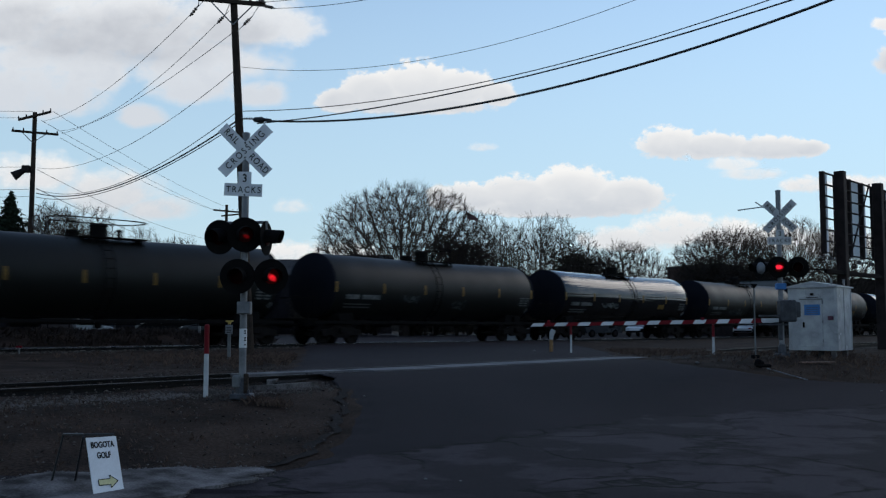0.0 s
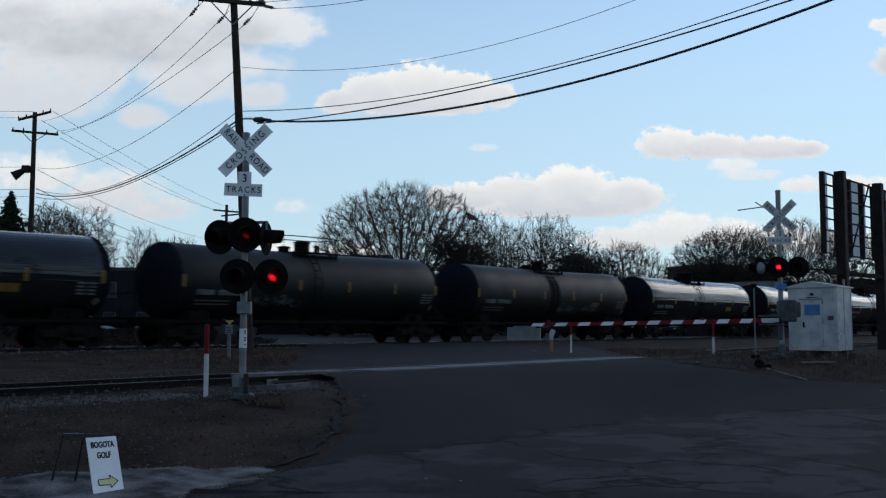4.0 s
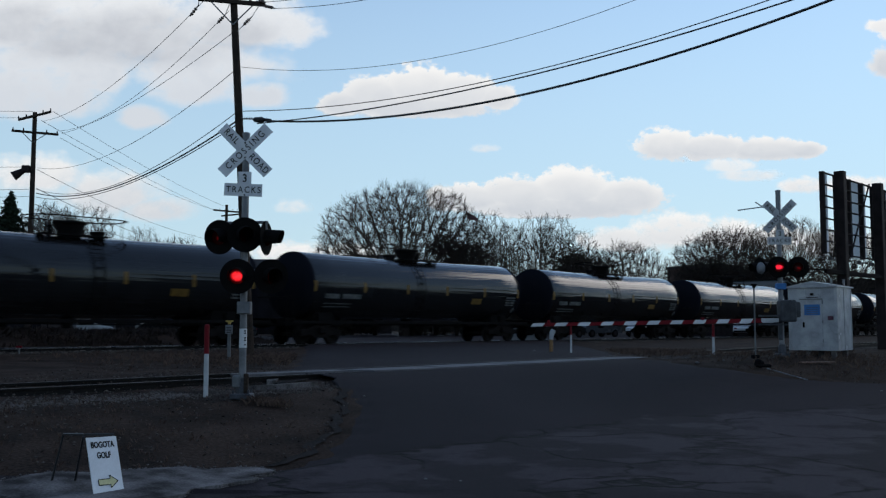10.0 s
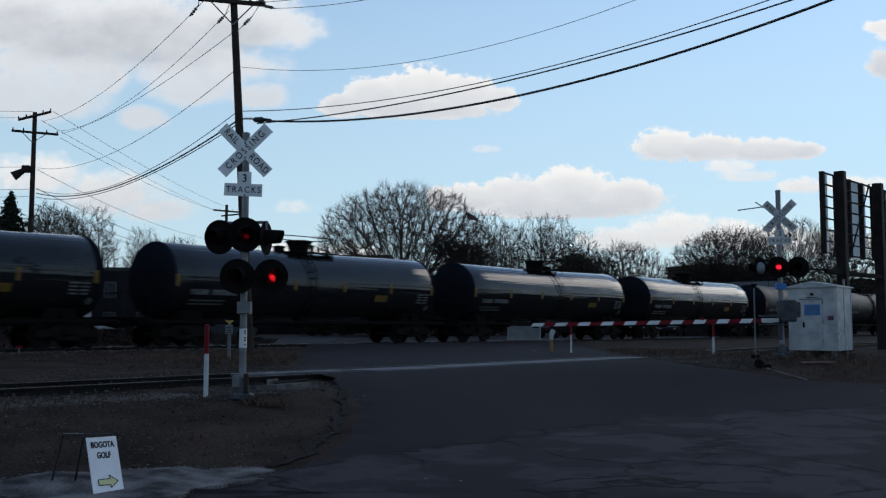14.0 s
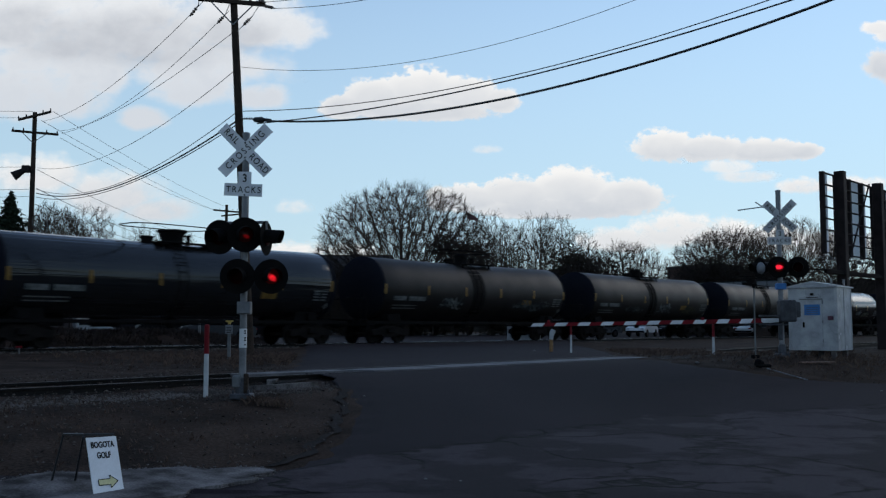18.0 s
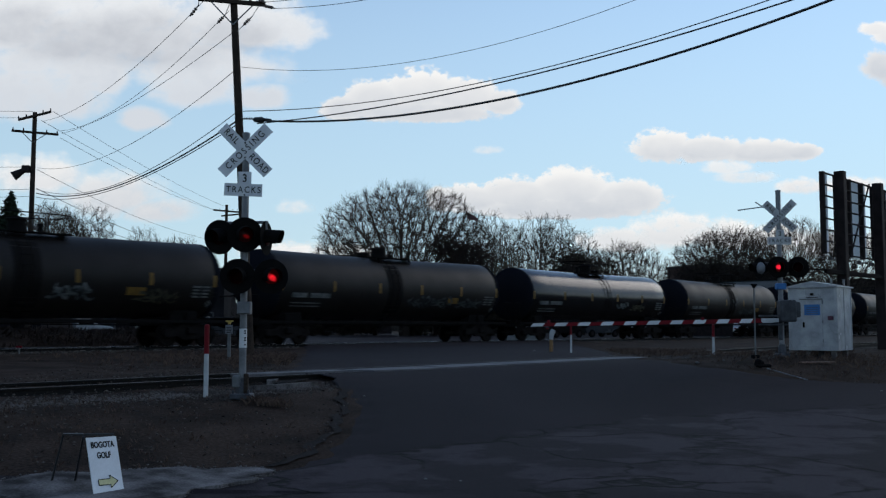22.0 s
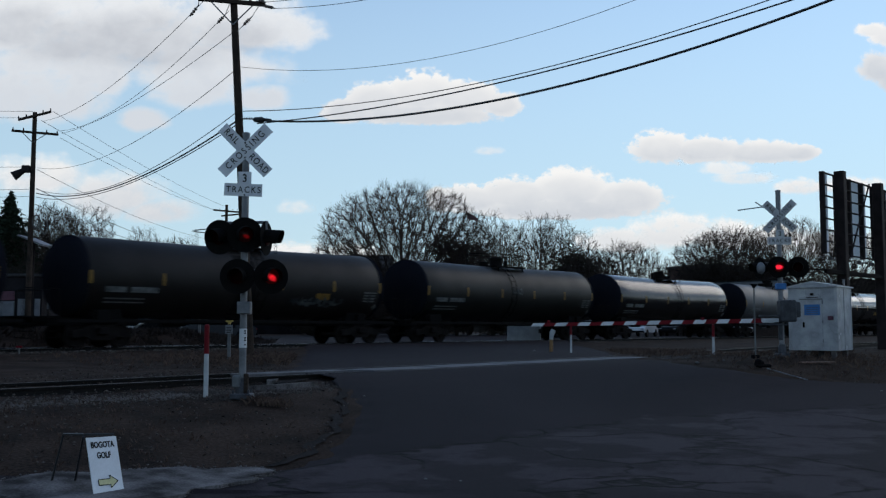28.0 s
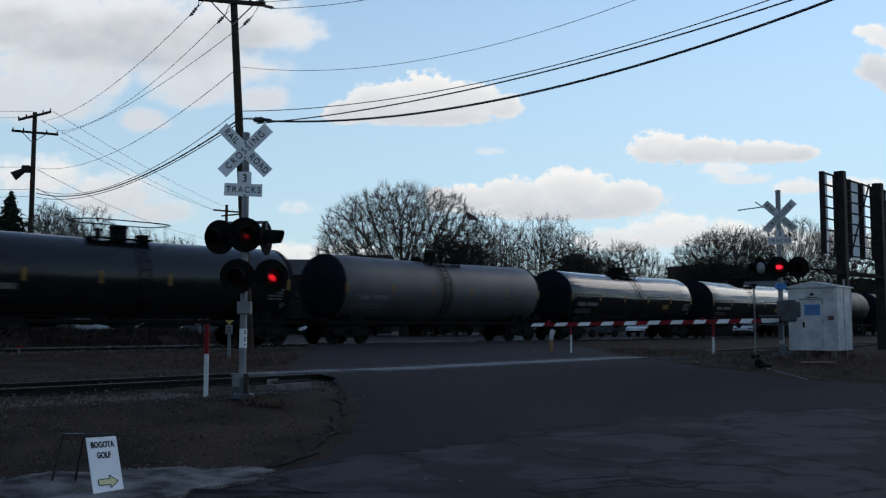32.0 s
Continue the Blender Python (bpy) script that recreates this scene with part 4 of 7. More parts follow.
# glossy cars have a broad flared housing; some tanks stand the other way round
bm = bmesh.new()
lathe(bm, [(4.05, 0.46), (4.30, 0.46), (4.62, 0.56), (4.66, 0.64), (4.72, 0.64), (4.75, 0.52), (4.78, 0.05)], 24, "Z")
broad = part("valve_housing", bm, M_BLACKMATT)
TURNED = (2, 6, 10, 15, 17, 19, 21, 24)
TOPS = ("valve_housing", "manway", "relief_valve", "top_platform", "safety_rail", "rail_post", "ladder")
for i, (car, finish) in enumerate(zip(CARS, ORDER)):
    for o in car.children:
        kind = o.name.split(".")[0]
        if kind == "valve_housing" and finish == "gloss" and i != 2:
            o.data = broad.data
        if kind in TOPS and i in TURNED:
            o.matrix_basis = pose(0, 0, 0, 0, 0, 180)
bpy.data.objects.remove(broad)


def spill_stain(car, mat):
    """Dark overflow stain running down from the manway."""
    bm = bmesh.new()
    shell_patch(bm, -0.85, 0.15, 1.3, 4.12, 0.004, 14)
    part("spill_stain", bm, mat, car, "dark spill stain under the manway")


# only the glossy and the scrawled cars keep the yellow panel
for car, finish in zip(CARS, ORDER):
    if finish in ("dull", "satin", "grey"):
        for o in list(car.children):
            if o.name.split(".")[0] == "yellow_plate":
                bpy.data.objects.remove(o)

for i, finish in enumerate(ORDER):
    if finish in ("grey", "tagged"):
        spill_stain(CARS[i], M_STAIN if finish == "grey" else M_TAR)

# scrawls: car, along it, height, width, half height, paint
SCRAWLS = ((1, -2.3, 2.15, 1.0, 0.14, "dim"), (1, 1.3, 1.9, 0.9, 0.2, "dim"), (2, -2.4, 2.15, 1.6, 0.12, "pale"), (3, -2.6, 1.9, 2.2, 0.2, "dim"),
           (4, 1.2, 1.9, 2.4, 0.24, "dim"), (4, 3.6, 1.9, 1.6, 0.2, "dim"), (12, -2.5, 2.0, 1.6, 0.34, "pale"), (12, 4.4, 2.0, 3.0, 0.24, "dim"),
           (13, 1.3, 2.05, 1.5, 0.26, "pale"), (13, -2.6, 1.9, 1.8, 0.2, "dim"), (13, 4.8, 1.95, 1.8, 0.22, "ochre"), (14, 2.2, 2.0, 3.0, 0.28, "dim"),
           (14, 5.2, 2.0, 1.8, 0.2, "dim"), (15, 2.2, 2.15, 1.1, 0.16, "pale"), (15, 4.1, 2.05, 1.6, 0.18, "ochre"), (16, 0.0, 2.7, 0.5, 0.28, "pale"),
           (16, 2.1, 2.0, 2.4, 0.24, "dim"), (17, 3.6, 1.9, 2.8, 0.16, "dim"), (18, 0.0, 2.75, 0.7, 0.1, "pale"))
SPRAY = {"pale": M_GRAFFITI, "dim": M_GRAFFITI_DIM, "ochre": M_GRAFFITI_GOLD}
for k, (i, x, z, wide, tall, tone) in enumerate(SCRAWLS):
    graffiti(CARS[i], 40 + k, x, z, wide, tall, SPRAY[tone])


# ---- crossing signals ----
LENSES = []      # (lens, when it lights in the beat, when it goes out)


def flasher(parent, x, y, z, turn, first_half, lit, tilt=0):
    """A round black target with hood; its two-faced lens turns to show the lit or the dark face."""
    bm = bmesh.new()
    prof = [(0.0, 0.302), (0.012, 0.302), (0.012, 0.12), (0.0, 0.12)]
    lathe(bm, prof, 36, "Y")
    lathe(bm, [(0.0, 0.115), (0.20, 0.135), (0.24, 0.06)], 20, "Y")
    lamp = part("lamp", bm, M_BLACKMATT, parent, "round black flasher target with visor")
    lamp.matrix_basis = pose(x, y, z, tilt, 0, turn)
    bm = bmesh.new()
    n = 14
    rings = []
    for yy in (-0.01, -0.30):
        ring = []
        for i in range(n + 1):
            a = radians(-35 + 250 * i / n)
            wide = 0.158 if yy > -0.1 else 0.135
            depth = yy if yy > -0.1 else -0.26 - 0.05 * math.sin(a)
            ring.append((wide * math.cos(a), depth, wide * math.sin(a)))
        rings.append(ring)
    inner = [[(p[0] * 0.96, p[1], p[2] * 0.96) for p in r] for r in rings]
    vv = [[bm.verts.new(p) for p in r] for r in rings + inner]
    for i in range(n):
        bm.faces.new((vv[0][i], vv[0][i + 1], vv[1][i + 1], vv[1][i]))
        bm.faces.new((vv[2][i + 1], vv[2][i], vv[3][i], vv[3][i + 1]))
        bm.faces.new((vv[1][i], vv[1][i + 1], vv[3][i + 1], vv[3][i]))
    part("visor", bm, M_BLACKMATT, lamp)
    bm = bmesh.new()
    lathe(bm, [(-0.018, 0.02), (-0.012, 0.09), (-0.004, 0.132), (0.004, 0.132), (0.012, 0.09), (0.018, 0.02)], 28, "Y")
    lens = part("lens", bm, lit, lamp, "red glass lens", smooth=False)
    lens.data.materials.append(M_LENS)
    for p in lens.data.polygons:
        if p.center.y > 0:
            p.material_index = 1
    lens.matrix_basis = pose(0, -0.02, 0)
    far = parent.name.startswith("gate")
    LENSES.append((lens, -0.025, 0.675) if first_half else (lens, 0.62, 0.085) if far else (lens, 0.70, -0.025))
    return lamp


def crossbuck(sig, z, y, turn, face=M_WHITE):
    base = pose(0, y, z, 0, 0, turn)
    for k, a in enumerate((45, -45)):
        bm = bmesh.new()
        box(bm, (0, -0.004 * k, 0), (1.14, 0.004, 0.215), 0.0)
        b = part("blade", bm, face, sig, "white crossbuck blade with black letters")
        b.matrix_basis = base @ pose(0, -0.001 - 0.001 * k, 0, 0, -a, 0)
        if k == 0:
            lettering("letters", "CROSSING", 0.165, M_LETTER, b, pose(0, -0.010, 0), 0.86, bold=0.006, spacing=1.42)
        else:
            lettering("letters", "RAIL", 0.165, M_LETTER, b, pose(-0.34, -0.010, 0), 0.84, bold=0.006, spacing=1.15)
            lettering("letters", "ROAD", 0.165, M_LETTER, b, pose(0.34, -0.010, 0), 0.84, bold=0.006, spacing=1.15)
    bm = bmesh.new()
    box(bm, (0, 0, -0.50), (0.23, 0.006, 0.24))
    box(bm, (0, -0.004, -0.70), (0.66, 0.006, 0.22), 0.0, pose(0, 0, 0, 0, 2))
    p = part("track_count_plate", bm, face, sig, "white plate counting the tracks")
    p.matrix_basis = base
    lettering("letters", "3", 0.19, M_LETTER, p, pose(0, -0.010, -0.50))
    lettering("letters", "TRACKS", 0.155, M_LETTER, p, pose(-0.02, -0.012, -0.70, 0, 2), 0.88, bold=0.006, spacing=1.3)
    for bx, bz in ((0, 0.13), (0, -0.13), (0, -0.43), (0, -0.79)):
        bm = bmesh.new()
        tube(bm, (bx, -0.022, bz), (bx, 0.0, bz), 0.017, seg=8)
        part("bolt", bm, M_BLACKPAINT, p)


def mast(sig, top, r=0.062):
    bm = bmesh.new()
    tube(bm, (0, 0, 0.0), (0, 0, top), r, seg=16)
    lathe(bm, [(top, r + 0.008), (top + 0.04, r + 0.008), (top + 0.06, 0.01)], 16, "Z")
    part("mast", bm, M_GALV, sig, "galvanised steel mast")
    bm = bmesh.new()
    box(bm, (0, 0, 0.05), (0.36, 0.36, 0.10), 0.02)
    lathe(bm, [(0.10, 0.12), (0.34, 0.10), (0.36, 0.07)], 14, "Z")
    for sx in (-1, 1):
        for sy in (-1, 1):
            tube(bm, (sx * 0.13, sy * 0.13, 0.08), (sx * 0.13, sy * 0.13, 0.16), 0.018, seg=6)
    part("mast_base", bm, M_MECH, sig)


def arm_of(sig, a, b, r=0.03):
    bm = bmesh.new()
    tube(bm, a, b, r, seg=8)
    part("lamp_arm", bm, M_BLACKPAINT, sig)


# the signal at the near corner
SX, SY = -3.46, 16.95
SZ = height_at(SX, SY) - 0.02
sig = thing("crossing_signal", "crossing signal mast with crossbuck and red flashers at the street corner", "crossing signal", pose(SX, SY, SZ))
mast(sig, 4.60)
crossbuck(sig, 4.32, -0.075, 1.5)
flasher(sig, -0.43, -0.05, 2.795, -18, True, M_LIT_SIDE, 4)
flasher(sig, 0.04, -0.18, 2.825, 18, False, M_LIT_SIDE, 4)
flasher(sig, 0.37, 0.05, 2.785, 80, False, M_LIT_SIDE)
flasher(sig, -0.075, -0.20, 2.105, 2, True, M_LIT, 2)
flasher(sig, 0.485, -0.08, 2.108, 24, False, M_LIT_STREAK, 2)
bm = bmesh.new()
tube(bm, (-0.42, 0.05, 3.05), (0.40, 0.0, 3.06), 0.028, seg=8)
tube(bm, (0.36, 0.0, 3.06), (0.37, 0.02, 2.86), 0.028, seg=8)
part("lamp_arm", bm, M_GALV, sig, "galvanised lamp arm")
arm_of(sig, (-0.15, 0.0, 2.22), (0.50, 0.0, 2.20), 0.03)
bm = bmesh.new()
box(bm, (0, -0.06, 2.05), (0.22, 0.14, 0.2), 0.02)
box(bm, (0.02, -0.06, 2.78), (0.2, 0.14, 0.18), 0.02)
part("junction_box", bm, M_GALV, sig)
bm = bmesh.new()
box(bm, (0.035, -0.10, 1.565), (0.235, 0.16, 0.215), 0.012)
box(bm, (0.035, -0.185, 1.565), (0.21, 0.012, 0.19), 0.004)
part("control_box", bm, M_GALV, sig, "pale metal box on the mast")
bm = bmesh.new()
lathe(bm, [(0.88, 0.066), (1.21, 0.066)], 16, "Z")
part("notice", bm, M_WHITE, sig, "white notice wrapped round the mast")
bm = bmesh.new()
for z in (0.93, 1.01, 1.05, 1.13, 1.17):
    box(bm, (0.045, -0.052, z), (0.03, 0.02, 0.022))
part("notice_print", bm, M_LETTER, sig)
bm = bmesh.new()
box(bm, (-0.085, -0.06, 0.30), (0.15, 0.14, 0.22), 0.03)
part("base_box", bm, M_DKGREY, sig, "grey cast box at the mast foot")
bm = bmesh.new()
box(bm, (0.08, -0.08, 0.26), (0.075, 0.075, 0.36), 0.015)
part("base_post", bm, M_POLE, sig, "short wooden stub beside the mast")


def banded_post(x, y, tall, radius, red, label, lean=0.0):
    z = height_at(x, y) - 0.03
    t = thing("marker_post", label, "marker post", pose(x, y, z, 0, lean), "red and white marker posts")
    bm = bmesh.new()
    lathe(bm, [(0, radius), (tall - red, radius)], 14, "Z")
    part("post", bm, M_WHITE_DULL, t, "white painted tube")
    bm = bmesh.new()
    lathe(bm, [(tall - red, radius + 0.002), (tall - 0.02, radius + 0.002), (tall, radius * 0.6)], 14, "Z")
    part("band", bm, M_RED, t, "red upper band")
    return t


banded_post(-4.10, 17.0, 1.27, 0.042, 0.51, "white tube post with red upper half beside a signal mast")
banded_post(4.6, 35.2, 1.05, 0.038, 0.35, "white tube post with a red top beyond the gate arm")
banded_post(9.0, 32.6, 1.05, 0.042, 0.42, "red and white tube post beside the rails")

x, y = 4.02, 36.4
t = thing("broken_marker_post", "faded orange plastic marker post with a bent pale top", "marker post", pose(x, y, height_at(x, y)))
bm = bmesh.new()
lathe(bm, [(0, 0.07), (0.48, 0.07)], 12, "Z")
part("post", bm, M_ORANGE, t)
bm = bmesh.new()
tube(bm, (0, 0, 0.48), (0.03, 0, 0.72), 0.075, 0.085, 12)
tube(bm, (0.03, 0, 0.70), (0.10, 0, 0.84), 0.10, 0.09, 12)
part("bent_top", bm, M_WHITE_DULL, t)

x, y = -14.1, 32.6
t = thing("rail_marker", "tiny red marker on a short stake beside the main track", "marker post", pose(x, y, height_at(x, y)))
bm = bmesh.new()
box(bm, (0, 0, 0.10), (0.05, 0.05, 0.24), 0.006)
part("stake", bm, M_DKGREY, t)
bm = bmesh.new()
box(bm, (0, -0.01, 0.24), (0.20, 0.05, 0.07), 0.012)
part("plate", bm, M_RED, t, "small red plate")

x, y = -6.42, 29.4
t = thing("warning_marker", "small pale plate on a post with a yellow cap", "marker sign", pose(x, y, height_at(x, y)))
bm = bmesh.new()
box(bm, (0, 0, 0.5), (0.09, 0.06, 1.0), 0.008)
part("post", bm, M_DKGREY, t)
bm = bmesh.new()
box(bm, (0, -0.045, 0.93), (0.21, 0.02, 0.26), 0.004)
pl = part("plate", bm, M_PUMP, t, "small pale plate")
bm = bmesh.new()
for k in range(4):
    box(bm, (0, -0.058, 0.84 + 0.05 * k), (0.15, 0.004, 0.02))
part("print", bm, M_LETTER, pl)
bm = bmesh.new()
prism(bm, [(-0.11, 1.16), (-0.10, 1.20), (0.10, 1.20), (0.11, 1.16), (0.04, 1.14), (0.03, 1.08), (-0.03, 1.08), (-0.04, 1.14)], 0.08)
part("cap", bm, M_YELLOW, t, "yellow cap")

# the signal with the gate on the far side of the street
GX, GY = 9.62, 27.8
GZ = height_at(GX, GY) - 0.02
sig2 = thing("gate_signal", "crossing signal mast with lowered gate arm, crossbuck and flashers", "crossing signal", pose(GX, GY, GZ))
mast(sig2, 4.72, 0.07)
crossbuck(sig2, 4.0, -0.085, -28, M_WHITE_DULL)
flasher(sig2, -0.62, -0.1, 2.52, -75, True, M_LIT_SIDE)
flasher(sig2, -0.10, -0.18, 2.54, -8, False, M_LIT_FAR)
flasher(sig2, 0.46, -0.16, 2.54, -20, True, M_LIT_SIDE)
bm = bmesh.new()
bmesh.ops.create_uvsphere(bm, u_segments=16, v_segments=10, radius=0.14, matrix=Matrix.Translation((-0.655, -0.34, 2.50)) @ Matrix.Diagonal((0.85, 0.7, 1.2, 1)))
part("lamp_cover", bm, M_GALV, sig2, "pale domed lamp cover", smooth=True)
arm_of(sig2, (-0.62, 0.0, 2.66), (0.5, 0.0, 2.66), 0.035)
bm = bmesh.new()
box(bm, (0.0, -0.02, 2.0), (0.28, 0.16, 0.17), 0.015)
part("blue_box", bm, M_BLUE, sig2, "small blue box under the flashers")
bm = bmesh.new()
box(bm, (0.10, -0.18, 1.30), (0.46, 0.36, 0.62), 0.04)
box(bm, (0.34, -0.18, 1.34), (0.22, 0.30, 0.44), 0.03)
part("gate_mechanism", bm, M_MECH, sig2, "grey gate mechanism housing")
bm = bmesh.new()
for z in (0.92, 1.16):
    box(bm, (-0.30, -0.20, z), (0.8, 0.09, 0.05), 0.008)
box(bm, (-0.05, -0.05, 0.75), (0.10, 0.10, 0.55), 0.01)
part("gate_bracket", bm, M_MECH, sig2)
bm = bmesh.new()
for a, b in (((-0.42, -0.08, 4.28), (-1.20, -0.12, 4.17)), ((-0.42, -0.08, 4.24), (-0.70, -0.12, 4.41))):
    tube(bm, a, b, 0.018, seg=6)
part("bent_bracket", bm, M_WHITE_DULL, sig2, "bent pale rod sticking out beside the crossbuck")
# gate arm: alternating red and white lengths, drooping slightly to its tip
arm = part("gate_arm", (lambda b: (box(b, (-0.4, -0.22, 1.035), (0.5, 0.05, 0.11), 0.01), b)[1])(bmesh.new()), M_WHITE_DULL, sig2, "red and white striped gate arm")
L = 6.85
n = 21
for i in range(n):
    a, b = -0.30 - L * i / n, -0.30 - L * (i + 1) / n
    bm = bmesh.new()
    h0, h1 = 0.062 - 0.016 * i / n, 0.062 - 0.016 * (i + 1) / n
    z0, z1 = 1.035 - 0.13 * i / n, 1.035 - 0.13 * (i + 1) / n
    out = [(a, z0 - h0), (a + 0.08, z0 + h0), (b + 0.08, z1 + h1), (b, z1 - h1)]
    prism(bm, out, 0.035, pose(0, -0.22, 0))
    part("stripe", bm, (M_RED if i % 2 else M_WHITE), arm)
for xx, zz in ((-6.64, 1.00), (-2.3, 1.075)):
    bm = bmesh.new()
    box(bm, (xx, -0.22, zz), (0.09, 0.06, 0.08), 0.015)
    part("arm_lamp", bm, M_RED, arm, "small red gate lamp")

# the signal for the other direction, beyond the train, seen from behind
FX, FY = -11.95, 48.0
sig3 = thing("crossing_signal", "crossing signal beyond the train, seen from behind", "crossing signal", pose(FX, FY, height_at(FX, FY) - 0.02))
mast(sig3, 4.3)
crossbuck(sig3, 3.75, 0.075, 188)
flasher(sig3, -0.42, 0.08, 2.5, 176, False, M_LIT_SIDE)
flasher(sig3, 0.42, 0.08, 2.5, 186, True, M_LIT_SIDE)
arm_of(sig3, (-0.42, 0.0, 2.62), (0.42, 0.0, 2.62), 0.03)
bm = bmesh.new()
box(bm, (0, 0.06, 2.3), (0.22, 0.14, 0.2), 0.02)
part("junction_box", bm, M_GALV, sig3)

# signal cabinet
def build_cabinet():
    cx, cy = 11.38, 29.5
    z = height_at(cx, cy)
    t = thing("signal_cabinet", "white metal signal cabinet with gabled roof and blue door notice", "cabinet", pose(cx, cy, z - 0.02, 0, 0, -40))
    w, d, h0, h1 = 1.42, 1.36, 0.16, 2.02
    bm = bmesh.new()
    box(bm, (0, 0, (h0 + h1) / 2), (w, d, h1 - h0), 0.008)
    part("body", bm, M_CABINET, t)
    for i in range(4):
        bm = bmesh.new()
        box(bm, (-w / 2 + 0.05 + i * (w - 0.1) / 3, -d / 2 - 0.012, (h0 + h1) / 2), (0.05, 0.02, h1 - h0 - 0.04), 0.004)
        part("rib", bm, M_CABINET, t)
    for i in range(3):
        bm = bmesh.new()
        box(bm, (w / 2 + 0.008, -d / 2 + 0.05 + i * (d - 0.1) / 2, (h0 + h1) / 2), (0.02, 0.05, h1 - h0 - 0.04), 0.004)
        part("rib", bm, M_CABINET, t)
    bm = bmesh.new()
    prism(bm, [(-w / 2 - 0.06, h1), (w / 2 + 0.06, h1), (w / 2 + 0.06, h1 + 0.04), (0, h1 + 0.19), (-w / 2 - 0.06, h1 + 0.04)], d + 0.12)
    part("roof", bm, M_CABINET, t, "low gabled roof sheet")
    bm = bmesh.new()
    box(bm, (-0.02, -d / 2 - 0.02, 1.02), (0.66, 0.03, 1.5), 0.006)
    door = part("door", bm, M_CABINET, t, "flush metal door")
    bm = bmesh.new()
    box(bm, (-0.24, -d / 2 - 0.05, 0.92), (0.05, 0.05, 0.16), 0.01)
    part("handle", bm, M_BLACKMATT, door)
    for z in (0.45, 1.02, 1.58):
        bm = bmesh.new()
        tube(bm, (0.32, -d / 2 - 0.04, z - 0.05), (0.32, -d / 2 - 0.04, z + 0.05), 0.016, seg=8)
        part("hinge", bm, M_GALV, door)
    bm = bmesh.new()
    box(bm, (-0.02, -d / 2 - 0.03, 1.68), (0.68, 0.05, 0.03), 0.004)
    part("drip_strip", bm, M_GALV, t)
    bm = bmesh.new()
    box(bm, (0.02, -d / 2 - 0.045, 1.36), (0.46, 0.008, 0.32))
    plate = part("notice", bm, M_BLUE, t, "blue notice plate on the door")
    bm = bmesh.new()
    for k in range(4):
        box(bm, (0.02, -d / 2 - 0.052, 1.25 + 0.06 * k), (0.34, 0.004, 0.018))
    part("print", bm, M_MARK, plate)
    bm = bmesh.new()
    box(bm, (0.02, -d / 2 - 0.03, 1.82), (0.10, 0.03, 0.07), 0.005)
    part("vent", bm, M_BLACKMATT, t)
    bm = bmesh.new()
    box(bm, (0.55, -d / 2 - 0.06, 1.12), (0.13, 0.10, 0.12), 0.01)
    part("lock_box", bm, M_PLUM, t, "small dark red lock box")
    bm = bmesh.new()
    box(bm, (0.02, -d / 2 - 0.026, 1.73), (0.36, 0.02, 0.025), 0.003)
    part("slot", bm, M_BLACKMATT, t)
    for sx in (-0.55, -0.18, 0.18, 0.55):
        for sy in (-0.5, 0.5):
            bm = bmesh.new()
            box(bm, (sx, sy, 0.04), (0.14, 0.14, 0.26), 0.01)
            part("leg", bm, M_CONCRETE, t)
    for sx, sy in ((0.56, -0.6), (0.66, 0.2)):
        bm = bmesh.new()
        box(bm, (sx, sy, 2.06), (0.045, 0.045, 0.26), 0.006)
        tube(bm, (sx, sy, 2.14), (sx, sy, 2.28), 0.035, seg=8)
        part("lifting_lug", bm, M_GALV, t)


build_cabinet()

x, y = 8.64, 27.1
t = thing("marker_pole", "thin grey pole with a small cap beside the gate", "pole", pose(x, y, height_at(x, y)))
bm = bmesh.new()
tube(bm, (0, 0, 0), (0, 0, 2.02), 0.022, seg=8)
part("pole", bm, M_DKGREY, t)
bm = bmesh.new()
lathe(bm, [(1.96, 0.03), (2.04, 0.09), (2.07, 0.09), (2.08, 0.02)], 10, "Z")
part("cap", bm, M_BLACKMATT, t)
bm = bmesh.new()
box(bm, (0, 0, 0.05), (0.2, 0.2, 0.12), 0.02)
part("foot", bm, M_BLACKMATT, t)

# broken bits on the bank
x, y = 8.15, 25.4
t = thing("broken_bracket", "broken dark bracket with a pale pipe lying by the street", "debris", pose(x, y, height_at(x, y)))
bm = bmesh.new()
box(bm, (0.0, 0, 0.10), (0.20, 0.2, 0.2), 0.04, pose(0, 0, 0, 8, 18, 30))
box(bm, (0.12, -0.05, 0.04), (0.4, 0.16, 0.08), 0.03)
part("bracket", bm, M_BLACKMATT, t)
bm = bmesh.new()
pipe(bm, [(px - x, py - y, height_at(px, py) + 0.05 - height_at(x, y)) for px, py in ((8.25, 25.0), (8.45, 24.4), (8.75, 23.6))], 0.014)
part("pipe", bm, M_GALV, t, "bent pale pipe")
x, y = 10.2, 26.7
bm = bmesh.new()
box(bm, (0, 0, 0), (1.0, 0.16, 0.04), 0.005)
o = tagged(part("plank", bm, M_PLANK), "weathered reddish plank lying on dry grass", "plank")
o.matrix_basis = pose(x, y, height_at(x, y) + 0.03, 0, 0, 8)
